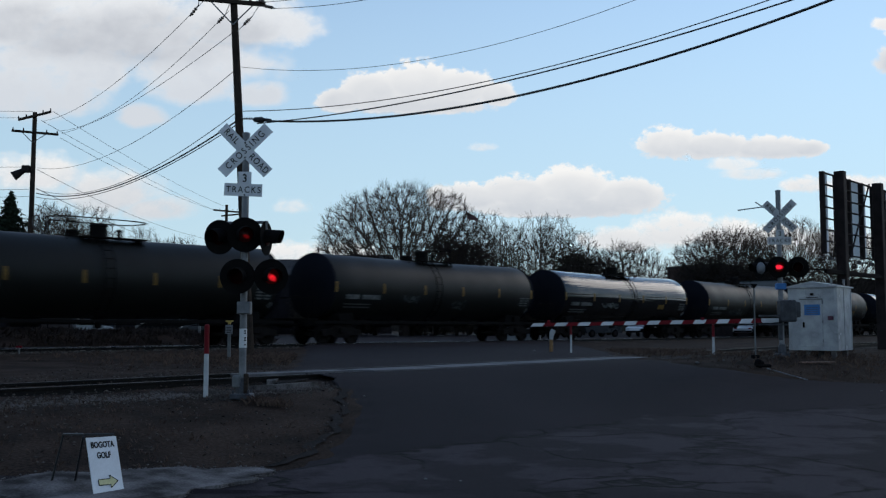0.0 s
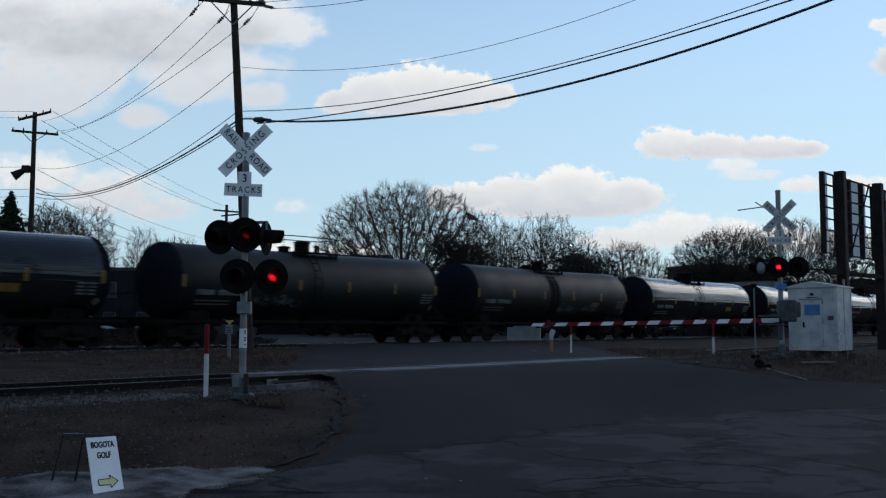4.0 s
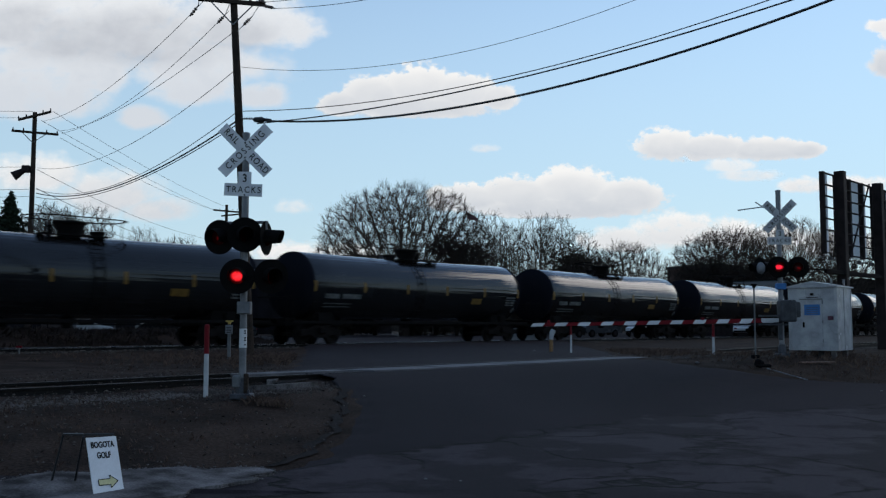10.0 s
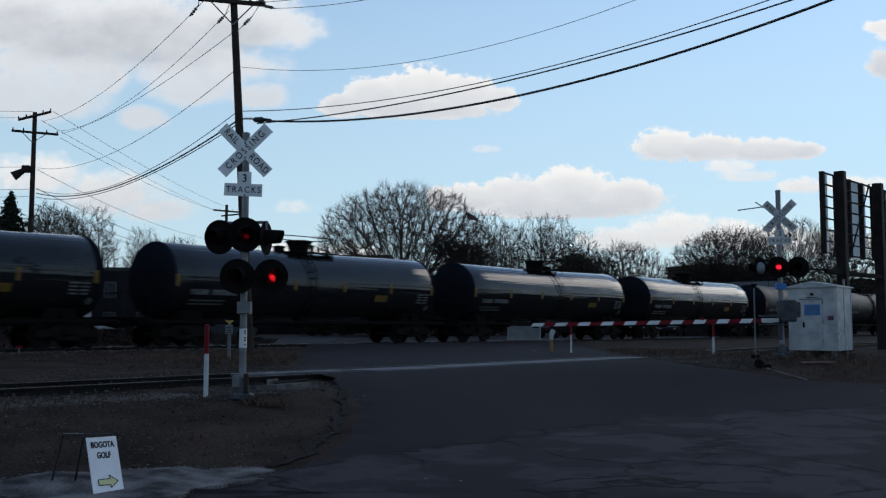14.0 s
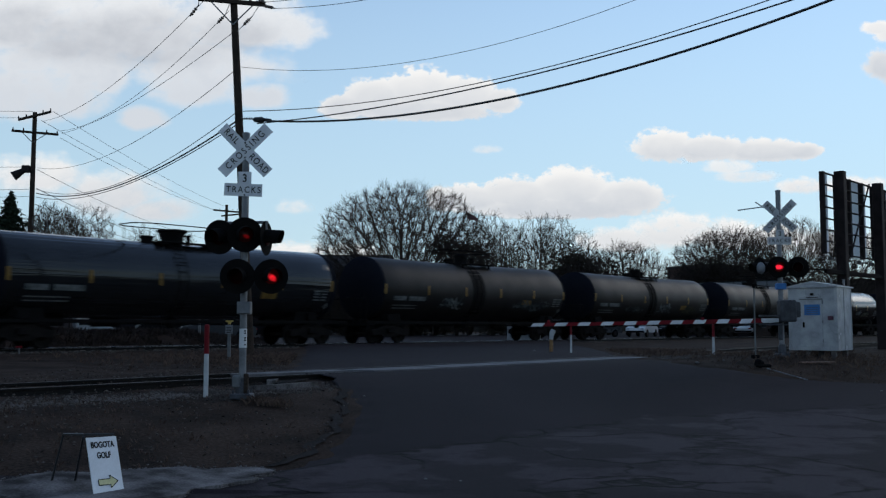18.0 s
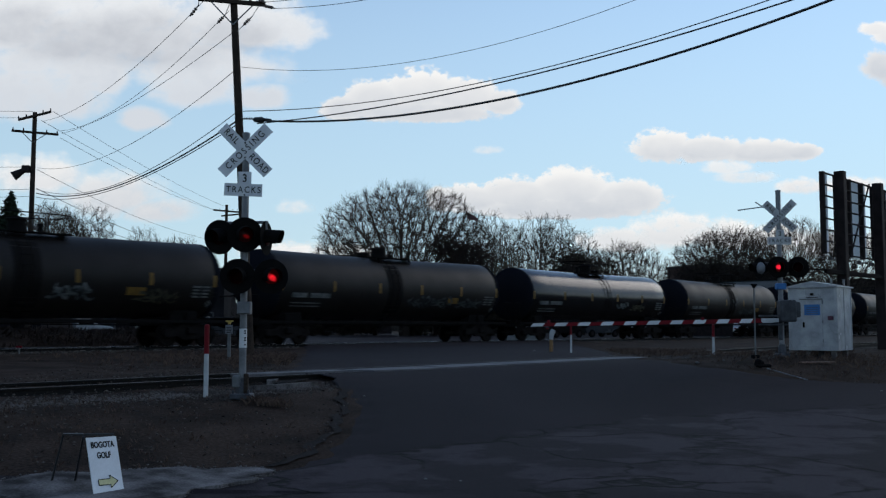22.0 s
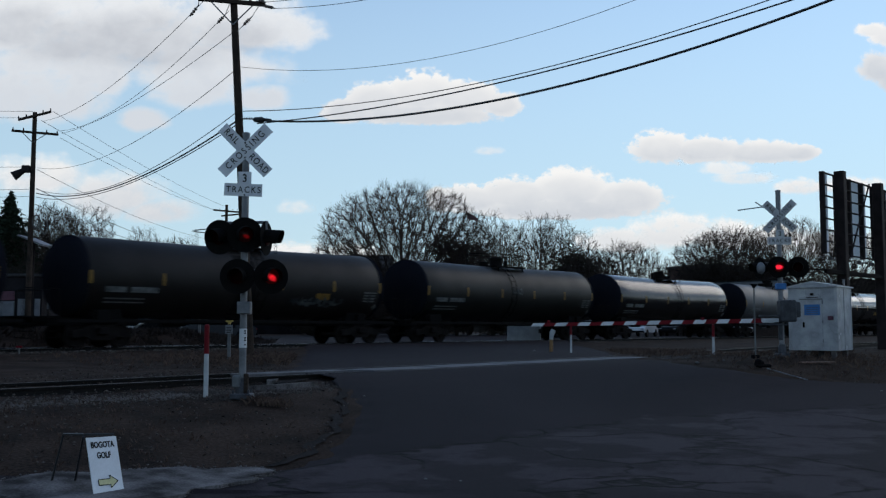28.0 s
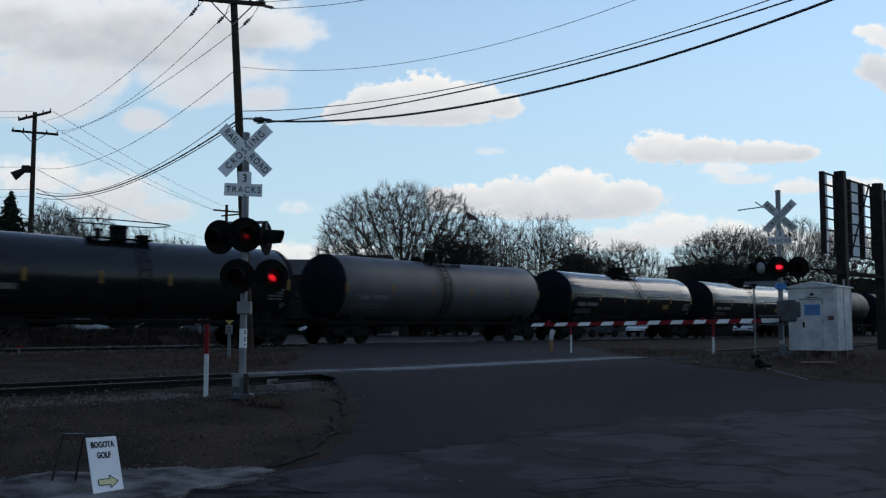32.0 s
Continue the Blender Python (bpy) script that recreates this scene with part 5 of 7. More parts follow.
for k, (x, y, s) in enumerate(((6.75, 26.1, 0.13), (6.2, 26.8, 0.06), (7.6, 26.6, 0.07), (-1.45, 18.1, 0.05), (6.2, 34.5, 0.09), (3.4, 36.6, 0.10), (9.9, 22.2, 0.06), (-0.2, 11.4, 0.04), (0.2, 11.3, 0.035), (8.2, 14.9, 0.1))):
    bm = bmesh.new()
    s *= 0.5
    bmesh.ops.create_icosphere(bm, subdivisions=2, radius=s)
    for v in bm.verts:
        v.co *= 1 + 0.5 * noise.noise(v.co * 9 + Vector((k, 0, 0)))
        v.co.z *= 0.5
    o = tagged(part("litter", bm, M_PAPER), "crumpled pale litter on the ground", "litter")
    o.matrix_basis = pose(x, y, height_at(x, y) + s * 0.35 + 0.03)

# folding sidewalk sign
SGX, SGY, SGZ = (-3.388, 10.066, -0.94)
t = thing("folding_sign", "white folding sign with black lettering and yellow arrow on asphalt", "sign", pose(SGX, SGY, SGZ))
bm = bmesh.new()
box(bm, (0, 0, 0.30), (0.34, 0.012, 0.60), 0.004)
board = part("board", bm, M_WHITE, t, "white board")
board.matrix_basis = pose(0, 0, 0, -20.8, 1.2, 48.7)
lettering("letters", "BOGOTA", 0.088, M_LETTER, board, pose(0.0, -0.008, 0.515), 0.70, bold=0.03)
lettering("letters", "GOLF", 0.088, M_LETTER, board, pose(0.0, -0.008, 0.405), 0.70, bold=0.03)
o1 = [(-0.10, 0.10), (0.03, 0.10), (0.03, 0.065), (0.115, 0.13), (0.03, 0.195), (0.03, 0.16), (-0.10, 0.16)]
bm = bmesh.new()
prism(bm, o1, 0.003, pose(0, -0.0085, 0))
arrow = part("arrow", bm, M_PALEYELLOW, board, "pale yellow arrow with dark outline")
bm = bmesh.new()
pipe(bm, [(px, -0.011, pz) for px, pz in o1 + o1[:1]], 0.004, 4)
part("outline", bm, M_LETTER, arrow)
bm = bmesh.new()
pipe(bm, [(0.018, 0.054, 0.6), (-0.242, -0.066, 0.61), (-0.572, 0.234, 0.58), (-0.752, 0.354, -0.03)], 0.012)
pipe(bm, [(-0.292, 0.034, 0.58), (-0.522, 0.434, 0.0)], 0.012)
pipe(bm, [(-0.742, 0.354, 0.03), (-0.512, 0.434, 0.03)], 0.009)
part("wire_frame", bm, M_BLACKPAINT, t, "black wire frame")

# ---- utility poles and wires ----
def insulators(bm, pts):
    for p in pts:
        tube(bm, p, (p[0], p[1], p[2] + 0.16), 0.05, 0.035, 8)


pole_a = thing("utility_pole", "leaning wooden utility pole with a crossarm, between the tracks", "utility pole", pose(-6.29, 31.9, -0.3))
bm = bmesh.new()
tube(bm, (0, 0, 0), (-0.76, 0, 12.6), 0.165, 0.115, 14)
part("pole", bm, M_POLE, pole_a, "weathered leaning wooden pole")
bm = bmesh.new()
box(bm, (0, 0, 0), (2.2, 0.11, 0.14), 0.01, pose(-0.74, -0.16, 11.88, 0, 0, 16))
part("crossarm", bm, M_POLE, pole_a)
bm = bmesh.new()
for s in (-1, 1):
    tube(bm, (-0.7, -0.14, 11.1), (-0.74 + s * 0.66, -0.16 + s * 0.19, 11.82), 0.022, seg=6)
part("brace", bm, M_GALV, pole_a)
bm = bmesh.new()
insulators(bm, [(-0.74 + s * math.cos(radians(16)), -0.16 + s * math.sin(radians(16)), 11.94) for s in (-1.0, -0.6, 0.6, 1.0)])
part("insulator", bm, M_GLASSY, pole_a)
bm = bmesh.new()
tube(bm, (-0.42, -0.1, 7.93), (0.05, -0.2, 7.90), 0.018, seg=8)
lathe(bm, [(0.02, 0.03), (0.08, 0.085), (0.30, 0.10), (0.40, 0.06), (0.62, 0.03)], 10, "X", pose(0, -0.18, 7.88))
part("cable_splice", bm, M_BLACKPAINT, pole_a, "black cable splice case")
for k in range(7):
    bm = bmesh.new()
    lathe(bm, [(-0.02, 0.02), (-0.012, 0.045), (0.012, 0.045), (0.02, 0.02)], 8, "X", pose((-0.36 + 0.085 * k) if k < 5 else (0.52 + 0.09 * (k - 5)), -0.15, 7.93 if k < 5 else 7.87))
    part("bead", bm, M_BLACKPAINT, pole_a)

def strain_insulator(a, b):
    bm = bmesh.new()
    a, b = Vector(a), Vector(b)
    tube(bm, a, b, 0.022, seg=6)
    for k in (0.3, 0.5, 0.7):
        c = a.lerp(b, k)
        tube(bm, c, c + (b - a) * 0.14, 0.058, 0.05, 10)
    part("strain_insulator", bm, M_GLASSY, pole_a, "dark strain insulator")


strain_insulator((-1.85, -0.15, 11.77), (-2.14, -0.15, 11.37))
strain_insulator((-0.96, -0.15, 11.44), (-1.23, -0.15, 11.13))
strain_insulator((-0.07, -0.15, 11.37), (-0.37, -0.15, 11.06))
strain_insulator((0.20, 0.08, 11.84), (0.67, 0.0, 11.70))
strain_insulator((0.02, 0.06, 11.97), (0.35, 0.0, 11.92))
for a, b in (((0.12, 0.06, 11.82), (-0.07, -0.15, 11.37)), ((-0.37, -0.15, 11.06), (-0.64, -0.05, 10.82)), ((-0.80, -0.20, 11.82), (-0.96, -0.15, 11.44)), ((-1.78, -0.44, 11.86), (-1.85, -0.15, 11.77))):
    bm = bmesh.new()
    tube(bm, a, b, 0.014, seg=6)
    part("link", bm, M_GALV, pole_a)

pole_b = thing("utility_pole", "tall wooden utility pole with two crossarms and a floodlight", "utility pole", pose(-25.5, 60, -0.3))
bm = bmesh.new()
tube(bm, (0, 0, 0), (0.03, 0, 14.45), 0.19, 0.13, 12)
part("pole", bm, M_POLE, pole_b)
for z, half, tilt, cx in ((14.18, 1.04, -14, 0.10), (13.12, 1.45, 5, 0.16)):
    bm = bmesh.new()
    box(bm, (0, 0, 0), (half * 2, 0.12, 0.14), 0.01, pose(cx, -0.2, z, 0, tilt, 0))
    part("crossarm", bm, M_POLE, pole_b)
    bm = bmesh.new()
    insulators(bm, [(cx + k * half, -0.2, z + 0.07 - k * half * math.tan(radians(tilt))) for k in (-0.95, -0.5, 0.5, 0.95)])
    part("insulator", bm, M_GLASSY, pole_b)
bm = bmesh.new()
for s in (-1, 1):
    tube(bm, (0, -0.15, 12.5), (0.12 + s * 0.9, -0.22, 13.2 - s * 0.08), 0.025, seg=6)
part("brace", bm, M_GALV, pole_b)
bm = bmesh.new()
box(bm, (-0.35, -0.1, 10.85), (0.5, 0.4, 0.45), 0.06)
tube(bm, (-0.5, -0.15, 10.75), (-1.0, -0.4, 10.35), 0.16, 0.30, 12)
part("floodlight", bm, M_STEEL, pole_b, "grey floodlight on the pole")
bm = bmesh.new()
for k in range(2):
    ring = [(0.42 + 0.5 * k + 0.22 * math.cos(a), -0.2, 7.55 - 0.35 * k + 0.42 * math.sin(a)) for a in [2 * math.pi * i / 14 for i in range(15)]]
    pipe(bm, ring, 0.055, 5)
part("cable_coil", bm, M_BLACKPAINT, pole_b, "coil of spare cable")

pole_c = thing("utility_pole", "distant wooden utility pole with a crossarm", "utility pole", pose(-26.8, 120, -0.3))
bm = bmesh.new()
tube(bm, (0, 0, 0), (0, 0, 16.2), 0.25, 0.17, 10)
part("pole", bm, M_POLE, pole_c)
bm = bmesh.new()
box(bm, (0, 0, 0), (3.2, 0.16, 0.2), 0.01, pose(0, -0.2, 15.4, 0, 5))
box(bm, (0, 0, 0), (2.2, 0.16, 0.18), 0.01, pose(0.5, -0.2, 14.9, 0, -6))
part("crossarm", bm, M_POLE, pole_c)
bm = bmesh.new()
insulators(bm, [(k, -0.2, 15.5) for k in (-1.4, -0.8, 0.8, 1.4)])
part("insulator", bm, M_GLASSY, pole_c)


def wire(a, b, sag, r, label="black overhead wire strung between the poles"):
    a, b = Vector(a), Vector(b)
    n, seg = 36, 5
    pts = [a.lerp(b, i / n) - Vector((0, 0, 4 * sag * (i / n) * (1 - i / n))) for i in range(n + 1)]
    side = (b - a).cross(Vector((0, 0, 1))).normalized()
    up = Vector((0, 0, 1))
    verts, faces = [], []
    for p in pts:
        for k in range(seg):
            an = 2 * math.pi * k / seg
            verts.append(tuple(p + side * r * math.cos(an) + up * r * math.sin(an)))
    for i in range(n):
        for k in range(seg):
            j = (k + 1) % seg
            faces.append((i * seg + k, i * seg + j, (i + 1) * seg + j, (i + 1) * seg + k))
    return tagged(mesh_of("overhead_wire", verts, faces, M_WIRE, smooth=True), label, "wire", "overhead wires")


# towards a pole beside the viewer
wire((-6.72, 31.9, 9.40), (12.27, 17.0, 11.22), 1.93, 0.008)
wire((-6.64, 31.9, 7.91), (12.27, 17.0, 9.18), 1.13, 0.014)
wire((-6.16, 31.9, 7.49), (12.27, 17.0, 8.76), 0.75, 0.021)
wire((-6.07, 31.9, 7.59), (12.27, 17.0, 8.89), 1.33, 0.034, "thick black telephone cable strung between the poles")
wire((-5.62, 31.9, 11.40), (12.27, 17.0, 13.51), 1.71, 0.010)
wire((-5.94, 31.9, 11.62), (12.27, 17.0, 13.9), 1.6, 0.010)
# to the pole behind the train
wire((-7.99, 31.9, 11.69), (-24.99, 60.0, 13.57), 0.79, 0.011)
wire((-7.17, 31.9, 11.31), (-23.81, 60.0, 12.97), 0.88, 0.011)
wire((-6.97, 31.9, 10.61), (-23.80, 60.0, 12.79), 0.50, 0.011)
wire((-7.0, 31.9, 9.23), (-25.24, 60.0, 10.65), 1.07, 0.011)
wire((-6.68, 31.9, 8.01), (-25.23, 60.0, 9.31), 1.27, 0.014)
wire((-6.67, 31.9, 7.70), (-25.23, 60.0, 9.06), 1.07, 0.03, "thick black telephone cable strung between the poles")
wire((-6.67, 31.9, 7.57), (-25.22, 60.0, 8.81), 0.99, 0.018)
# on to the far pole and the houses
wire((-24.38, 60.0, 14.22), (-27.02, 119.8, 15.7), 0.40, 0.014)
wire((-25.10, 60.0, 13.65), (-28.27, 119.8, 15.19), 0.27, 0.014)
wire((-23.86, 60.0, 12.54), (-27.99, 119.8, 15.2), 0.48, 0.014)
wire((-25.24, 60.0, 10.55), (-26.80, 120.0, 11.32), 0.85, 0.016)
wire((-25.20, 60.0, 9.34), (-31.67, 120.0, 10.48), 0.44, 0.022)
wire((-25.27, 60.0, 8.36), (-33.75, 120.0, 10.13), 0.20, 0.022)
wire((-25.27, 60.0, 8.05), (-33.9, 120.0, 9.7), 0.20, 0.022)
# away to the side
for z, dz in ((14.2, 0.3), (13.8, 0.2), (10.7, 0.2), (9.3, 0.1), (8.85, -0.1)):
    wire((-25.6, 60.0, z), (-60.0, 52.0, z + dz), 0.5, 0.012)

# ---- billboard seen from behind ----
def build_billboard():
    a0, a1, ac = 33.42, 42.4, 12.67
    m = track_pose(a0, ac, 0)
    t = thing("billboard", "steel billboard frame seen from behind, on tall dark columns", "billboard", m)
    z0, z1, w = 3.27, 6.13, a1 - a0
    for x in (0.98, 4.85, 8.6):
        bm = bmesh.new()
        gz = height_at(*(m @ Vector((x, 0, 0))).xy)
        box(bm, (x, -0.28, (gz - 0.1 + 6.2) / 2), (0.30, 0.34, 6.2 - gz + 0.1), 0.02)
        part("column", bm, M_STEEL, t, "dark steel column")
    for i in range(8):
        bm = bmesh.new()
        x = 0.1 + i * (w - 0.2) / 7
        box(bm, (x, 0.02, (z0 + z1) / 2), (0.14, 0.16, z1 - z0), 0.006)
        part("upright", bm, M_STEEL, t)
    for i in range(8):
        bm = bmesh.new()
        z = z0 + 0.05 + i * (z1 - z0 - 0.1) / 7
        box(bm, (w / 2, -0.04, z), (w, 0.10, 0.035), 0.004)
        part("rail", bm, M_STEEL, t)
    for i in range(7):
        bm = bmesh.new()
        x0, x1 = 0.1 + i * (w - 0.2) / 7, 0.1 + (i + 1) * (w - 0.2) / 7
        box(bm, (x0 + (x1 - x0) * (0.3, 0.5, 0.62)[i % 3], 0.10, (z0 + z1) / 2), ((x1 - x0) * (0.42, 0.5, 0.6)[i % 3], 0.03, z1 - z0 - 0.02), 0.004)
        part("panel", bm, M_BILL, t, "pale translucent poster panel")
    for k, (xa, xb) in enumerate(((2.2, 4.4), (5.6, 7.8))):
        bm = bmesh.new()
        tube(bm, (xa, -0.12, z0), (xb, -0.12, z1), 0.03, seg=6)
        part("brace", bm, M_STEEL, t)
    bm = bmesh.new()
    box(bm, (4.2, -0.35, 2.62), (10.0, 0.10, 0.14), 0.02)
    box(bm, (4.2, -0.15, 2.70), (10.0, 0.4, 0.04), 0.01)
    part("walkway", bm, M_BLACKMATT, t, "narrow steel walkway")
    for x in (0.6, 2.0, 3.4, 4.8, 6.2):
        bm = bmesh.new()
        tube(bm, (x, 0.1, z0 - 0.03), (x, 0.5, z0 - 0.12), 0.03, seg=6)
        lathe(bm, [(z0 - 0.2, 0.10), (z0 - 0.08, 0.07), (z0 - 0.06, 0.02)], 10, "Z", pose(x, 0.0, 0))
        part("lamp", bm, M_BLACKPAINT, t)


build_billboard()


# ---- trees ----
def grow(seed, rx, rz, zc, base, count, thick_r, twig, step=0.34, kill=0.42, reach=3.5, wild=0.12, sprays=2, lobes=0.07):
    """Bare limbs that reach for scattered points of a rounded crown and fork on the way: pieces of (start, end, radius, radius), thick and thin."""
    rng = random.Random(seed)
    goals = []
    while len(goals) < count:
        p = Vector((rng.uniform(-1, 1), rng.uniform(-1, 1), rng.uniform(-1, 1)))
        out = p.length * (1 + lobes * noise.noise(p * 2.2 + Vector((seed, 0, 0))))
        if out > 1 or rng.random() > 0.35 + 0.65 * out:
            continue
        q = Vector((p.x * rx, p.y * rx, zc + p.z * rz))
        if q.z > base * 0.9:
            goals.append(q)
    nodes, above, born = [Vector((0, 0, -0.2))], [-1], {}
    while nodes[-1].z < base:
        nodes.append(nodes[-1] + Vector((rng.gauss(0, 0.06), rng.gauss(0, 0.06), step)))
        above.append(len(nodes) - 2)
    for _ in range(150):
        tree = KDTree(len(nodes))
        for i, p in enumerate(nodes):
            tree.insert(p, i)
        tree.balance()
        pull, left = {}, []
        for g in goals:
            co, i, dist = tree.find(g)
            if dist < kill:
                continue
            left.append(g)
            if dist < reach or len(nodes) < 60:
                pull[i] = pull.get(i, Vector()) + (g - co).normalized()
        goals = left
        if not pull or len(nodes) > 16000:
            break
        known = len(nodes)
        for i, v in pull.items():
            # a shoot forks at most twice
            born[i] = born.get(i, 0) + 1
            if born[i] > 3:
                continue
            d = v.normalized() + Vector((rng.gauss(0, wild), rng.gauss(0, wild), rng.gauss(0, wild)))
            if above[i] >= 0:
                d += (nodes[i] - nodes[above[i]]).normalized() * 1.3
            nodes.append(nodes[i] + d.normalized() * step)
            above.append(i)
        if len(nodes) == known:
            break
    load, forks = [0.0] * len(nodes), [0] * len(nodes)
    for i in range(len(nodes) - 1, 0, -1):
        if not forks[i]:
            load[i] = 1.0
        forks[above[i]] += 1
        load[above[i]] += load[i]
    power = math.log(thick_r / twig) / math.log(max(load[0], 2.0))
    radius = [twig * max(v, 1.0) ** power for v in load]
    thick, thin = [], []
    for i in range(1, len(nodes)):
        p, q, r = nodes[above[i]], nodes[i], radius[i]
        (thick if r > twig * 3 else thin).append((p, q, min(radius[above[i]], r * 1.2), r))
        if radius[i] > twig * 4:
            continue
        # fine spray along the last shoots, pointing on and outwards
        d = (q - p).normalized() + Vector((q.x / rx, q.y / rx, (q.z - zc * 0.6) / rz)) * 0.7
        for _ in range(4 if not forks[i] else sprays):
            e = (d + Vector((rng.gauss(0, 0.5), rng.gauss(0, 0.5), rng.gauss(0.1, 0.42)))).normalized()
            k = q + e * step * rng.uniform(0.8, 2.6)
            thin.append((q, k, twig * 0.85, twig * 0.5))
    return thick, thin


def limbs_mesh(name, pieces, mat, parent, sides=3):
    verts, faces = [], []
    for p, q, r0, r1 in pieces:
        d = (q - p).normalized()
        u = d.orthogonal().normalized()
        v = d.cross(u)
        b = len(verts)
        for c, r in ((p, r0), (q, r1)):
            for k in range(sides):
                a = 2 * math.pi * k / sides
                verts.append(tuple(c + u * r * math.cos(a) + v * r * math.sin(a)))
        for k in range(sides):
            j = (k + 1) % sides
            faces.append((b + k, b + j, b + sides + j, b + sides + k))
    return mesh_of(name, verts, faces, mat, parent)


def bare_tree(x, y, label, mat, *shape, **kw):
    t = thing("tree", label, "tree", pose(x, y, -0.1), "bare winter trees")
    thick, thin = grow(*shape, **kw)
    limbs_mesh("trunk", thick, mat, t, 5)
    limbs_mesh("crown", thin, mat, t, 3)["kind"] = "stuff"
    return t


TREES = {}
TREES["round"] = (bare_tree(-3.7, 95, "large round-crowned bare tree behind the train", M_BARK, 11, 9.1, 8.1, 6.7, 1.4, 7500, 0.56, 0.0140, sprays=3, lobes=0.09), 15.0)
TREES["tall"] = (bare_tree(4.9, 105, "slender bare tree behind the train", M_BARK_PALE, 23, 3.0, 6.0, 7.3, 2.2, 1800, 0.19, 0.0135, kill=0.38, sprays=1), 13.7)
TREES["broad"] = (bare_tree(35.4, 122, "broad bare tree on the rise behind the houses", M_BARK, 53, 7.8, 6.0, 6.6, 1.8, 5200, 0.42, 0.017, step=0.4, kill=0.5, sprays=1), 13.0)
TREES["wide"] = (bare_tree(20.8, 110, "small spreading bare tree behind the train", M_BARK, 37, 4.9, 4.4, 5.8, 1.6, 3000, 0.27, 0.0155, kill=0.4), 10.6)


def place_tree(kind, x, y, top, turn, label="", slim=1.0):
    """A copy of a tree at its own height; slim narrows or widens the crown."""
    src, tall = TREES[kind]
    t = copy_thing(src, pose(x, y, -0.1, 0, 0, turn))
    s = top / tall
    t.scale = (s * slim, s * slim, s)
    if label:
        t["label"] = label
    return t


place_tree("tall", 7.3, 106, 12.4, 70)
place_tree("tall", 9.8, 104, 13.2, 150)
place_tree("tall", 12.4, 107, 13.5, 200)
place_tree("tall", 14.6, 106, 11.6, 310, slim=1.2)
place_tree("wide", 3.0, 112, 10.5, 120)
place_tree("wide", 17.5, 116, 9.8, 220)
for x, y, top, turn in ((38.2, 130, 14.4, 250), (45.0, 126, 15.0, 170), (52.5, 128, 14.0, 100)):
    place_tree("broad", x, y, top, turn, "", 0.8)
place_tree("tall", -42.4, 105, 14.6, 90, "bare tree behind the utility pole", 1.15)
place_tree("tall", -37.8, 104, 14.2, 200, "bare tree behind the utility pole", 1.0)
place_tree("wide", -44.6, 112, 14.8, 300, "bare tree behind the utility pole", 0.6)
place_tree("tall", -32.0, 104, 11.8, 20, "slim bare tree behind the train", 0.9)
place_tree("wide", -28.3, 104, 10.6, 140, slim=0.62)
place_tree("wide", -13.5, 130, 9.0, 200)
place_tree("wide", -47.0, 112, 12.0, 60)


def shrub(name, x, y, w, h, seed, mat, label, cone=False, count=2600, leaf=0.2):
    """An evergreen: a stem with limbs, and a crown of many small leaf blades with an uneven outline."""
    t = thing(name, label, "tree" if cone else "shrub", pose(x, y, -0.1))
    rng = random.Random(seed)
    bm = bmesh.new()
    tube(bm, (0, 0, 0), (0, 0, h * 0.93), 0.22, 0.03, 7)
    for i in range(26):
        z = h * rng.uniform(0.08, 0.9)
        a = rng.uniform(0, 6.28)
        r = w * ((1 - z / h) if cone else 0.8 * math.sqrt(max(0.05, 1 - (z / h) ** 2)))
        tube(bm, (0, 0, z), (r * math.cos(a), r * math.sin(a), z + (-0.1 if cone else 0.3) * r), 0.05, 0.012, 5)
    part("trunk", bm, M_BARK, t)
    verts, faces = [], []
    lumps = [(rng.uniform(-0.6, 0.6) * w, rng.uniform(-0.6, 0.6) * w, h * rng.uniform(0.12, 0.84), rng.uniform(0.34, 0.6) * w) for _ in range(14)]
    for i in range(count):
        if cone:
            z = h * (1 - math.sqrt(rng.random())) * 0.98
            a = rng.uniform(0, 6.28)
            tier = 0.45 + 0.55 * ((z * 0.9 + 0.6 * noise.noise(Vector((2 * math.cos(a), 2 * math.sin(a), seed)))) % 1.0)
            spray = 0.7 + 0.45 * noise.noise(Vector((4 * math.cos(a), 4 * math.sin(a), z * 1.3)))
            r = w * (1 - z / h) * (1.35 - tier) * spray * math.sqrt(rng.uniform(0.05, 1))
            p = Vector((r * math.cos(a), r * math.sin(a), z - 0.28 * r))
        else:
            cx, cy, cz, cr = rng.choice(lumps)
            d = Vector((rng.gauss(0, 1), rng.gauss(0, 1), rng.gauss(0, 1))).normalized() * cr * min(1.6, 0.5 + abs(rng.gauss(0, 0.42)))
            p = Vector((cx, cy, cz)) + d
            if p.z < 0:
                continue
        d = Vector((rng.gauss(0, 1), rng.gauss(0, 1), rng.gauss(0, 0.7))).normalized()
        e = d.orthogonal().normalized() * leaf * 0.35
        b = len(verts)
        verts += [tuple(p - e), tuple(p + d * leaf), tuple(p + e), tuple(p - d * leaf * 0.6)]
        faces.append((b, b + 1, b + 2, b + 3))
    mesh_of("crown", verts, faces, mat, t)["kind"] = "stuff"
    return t


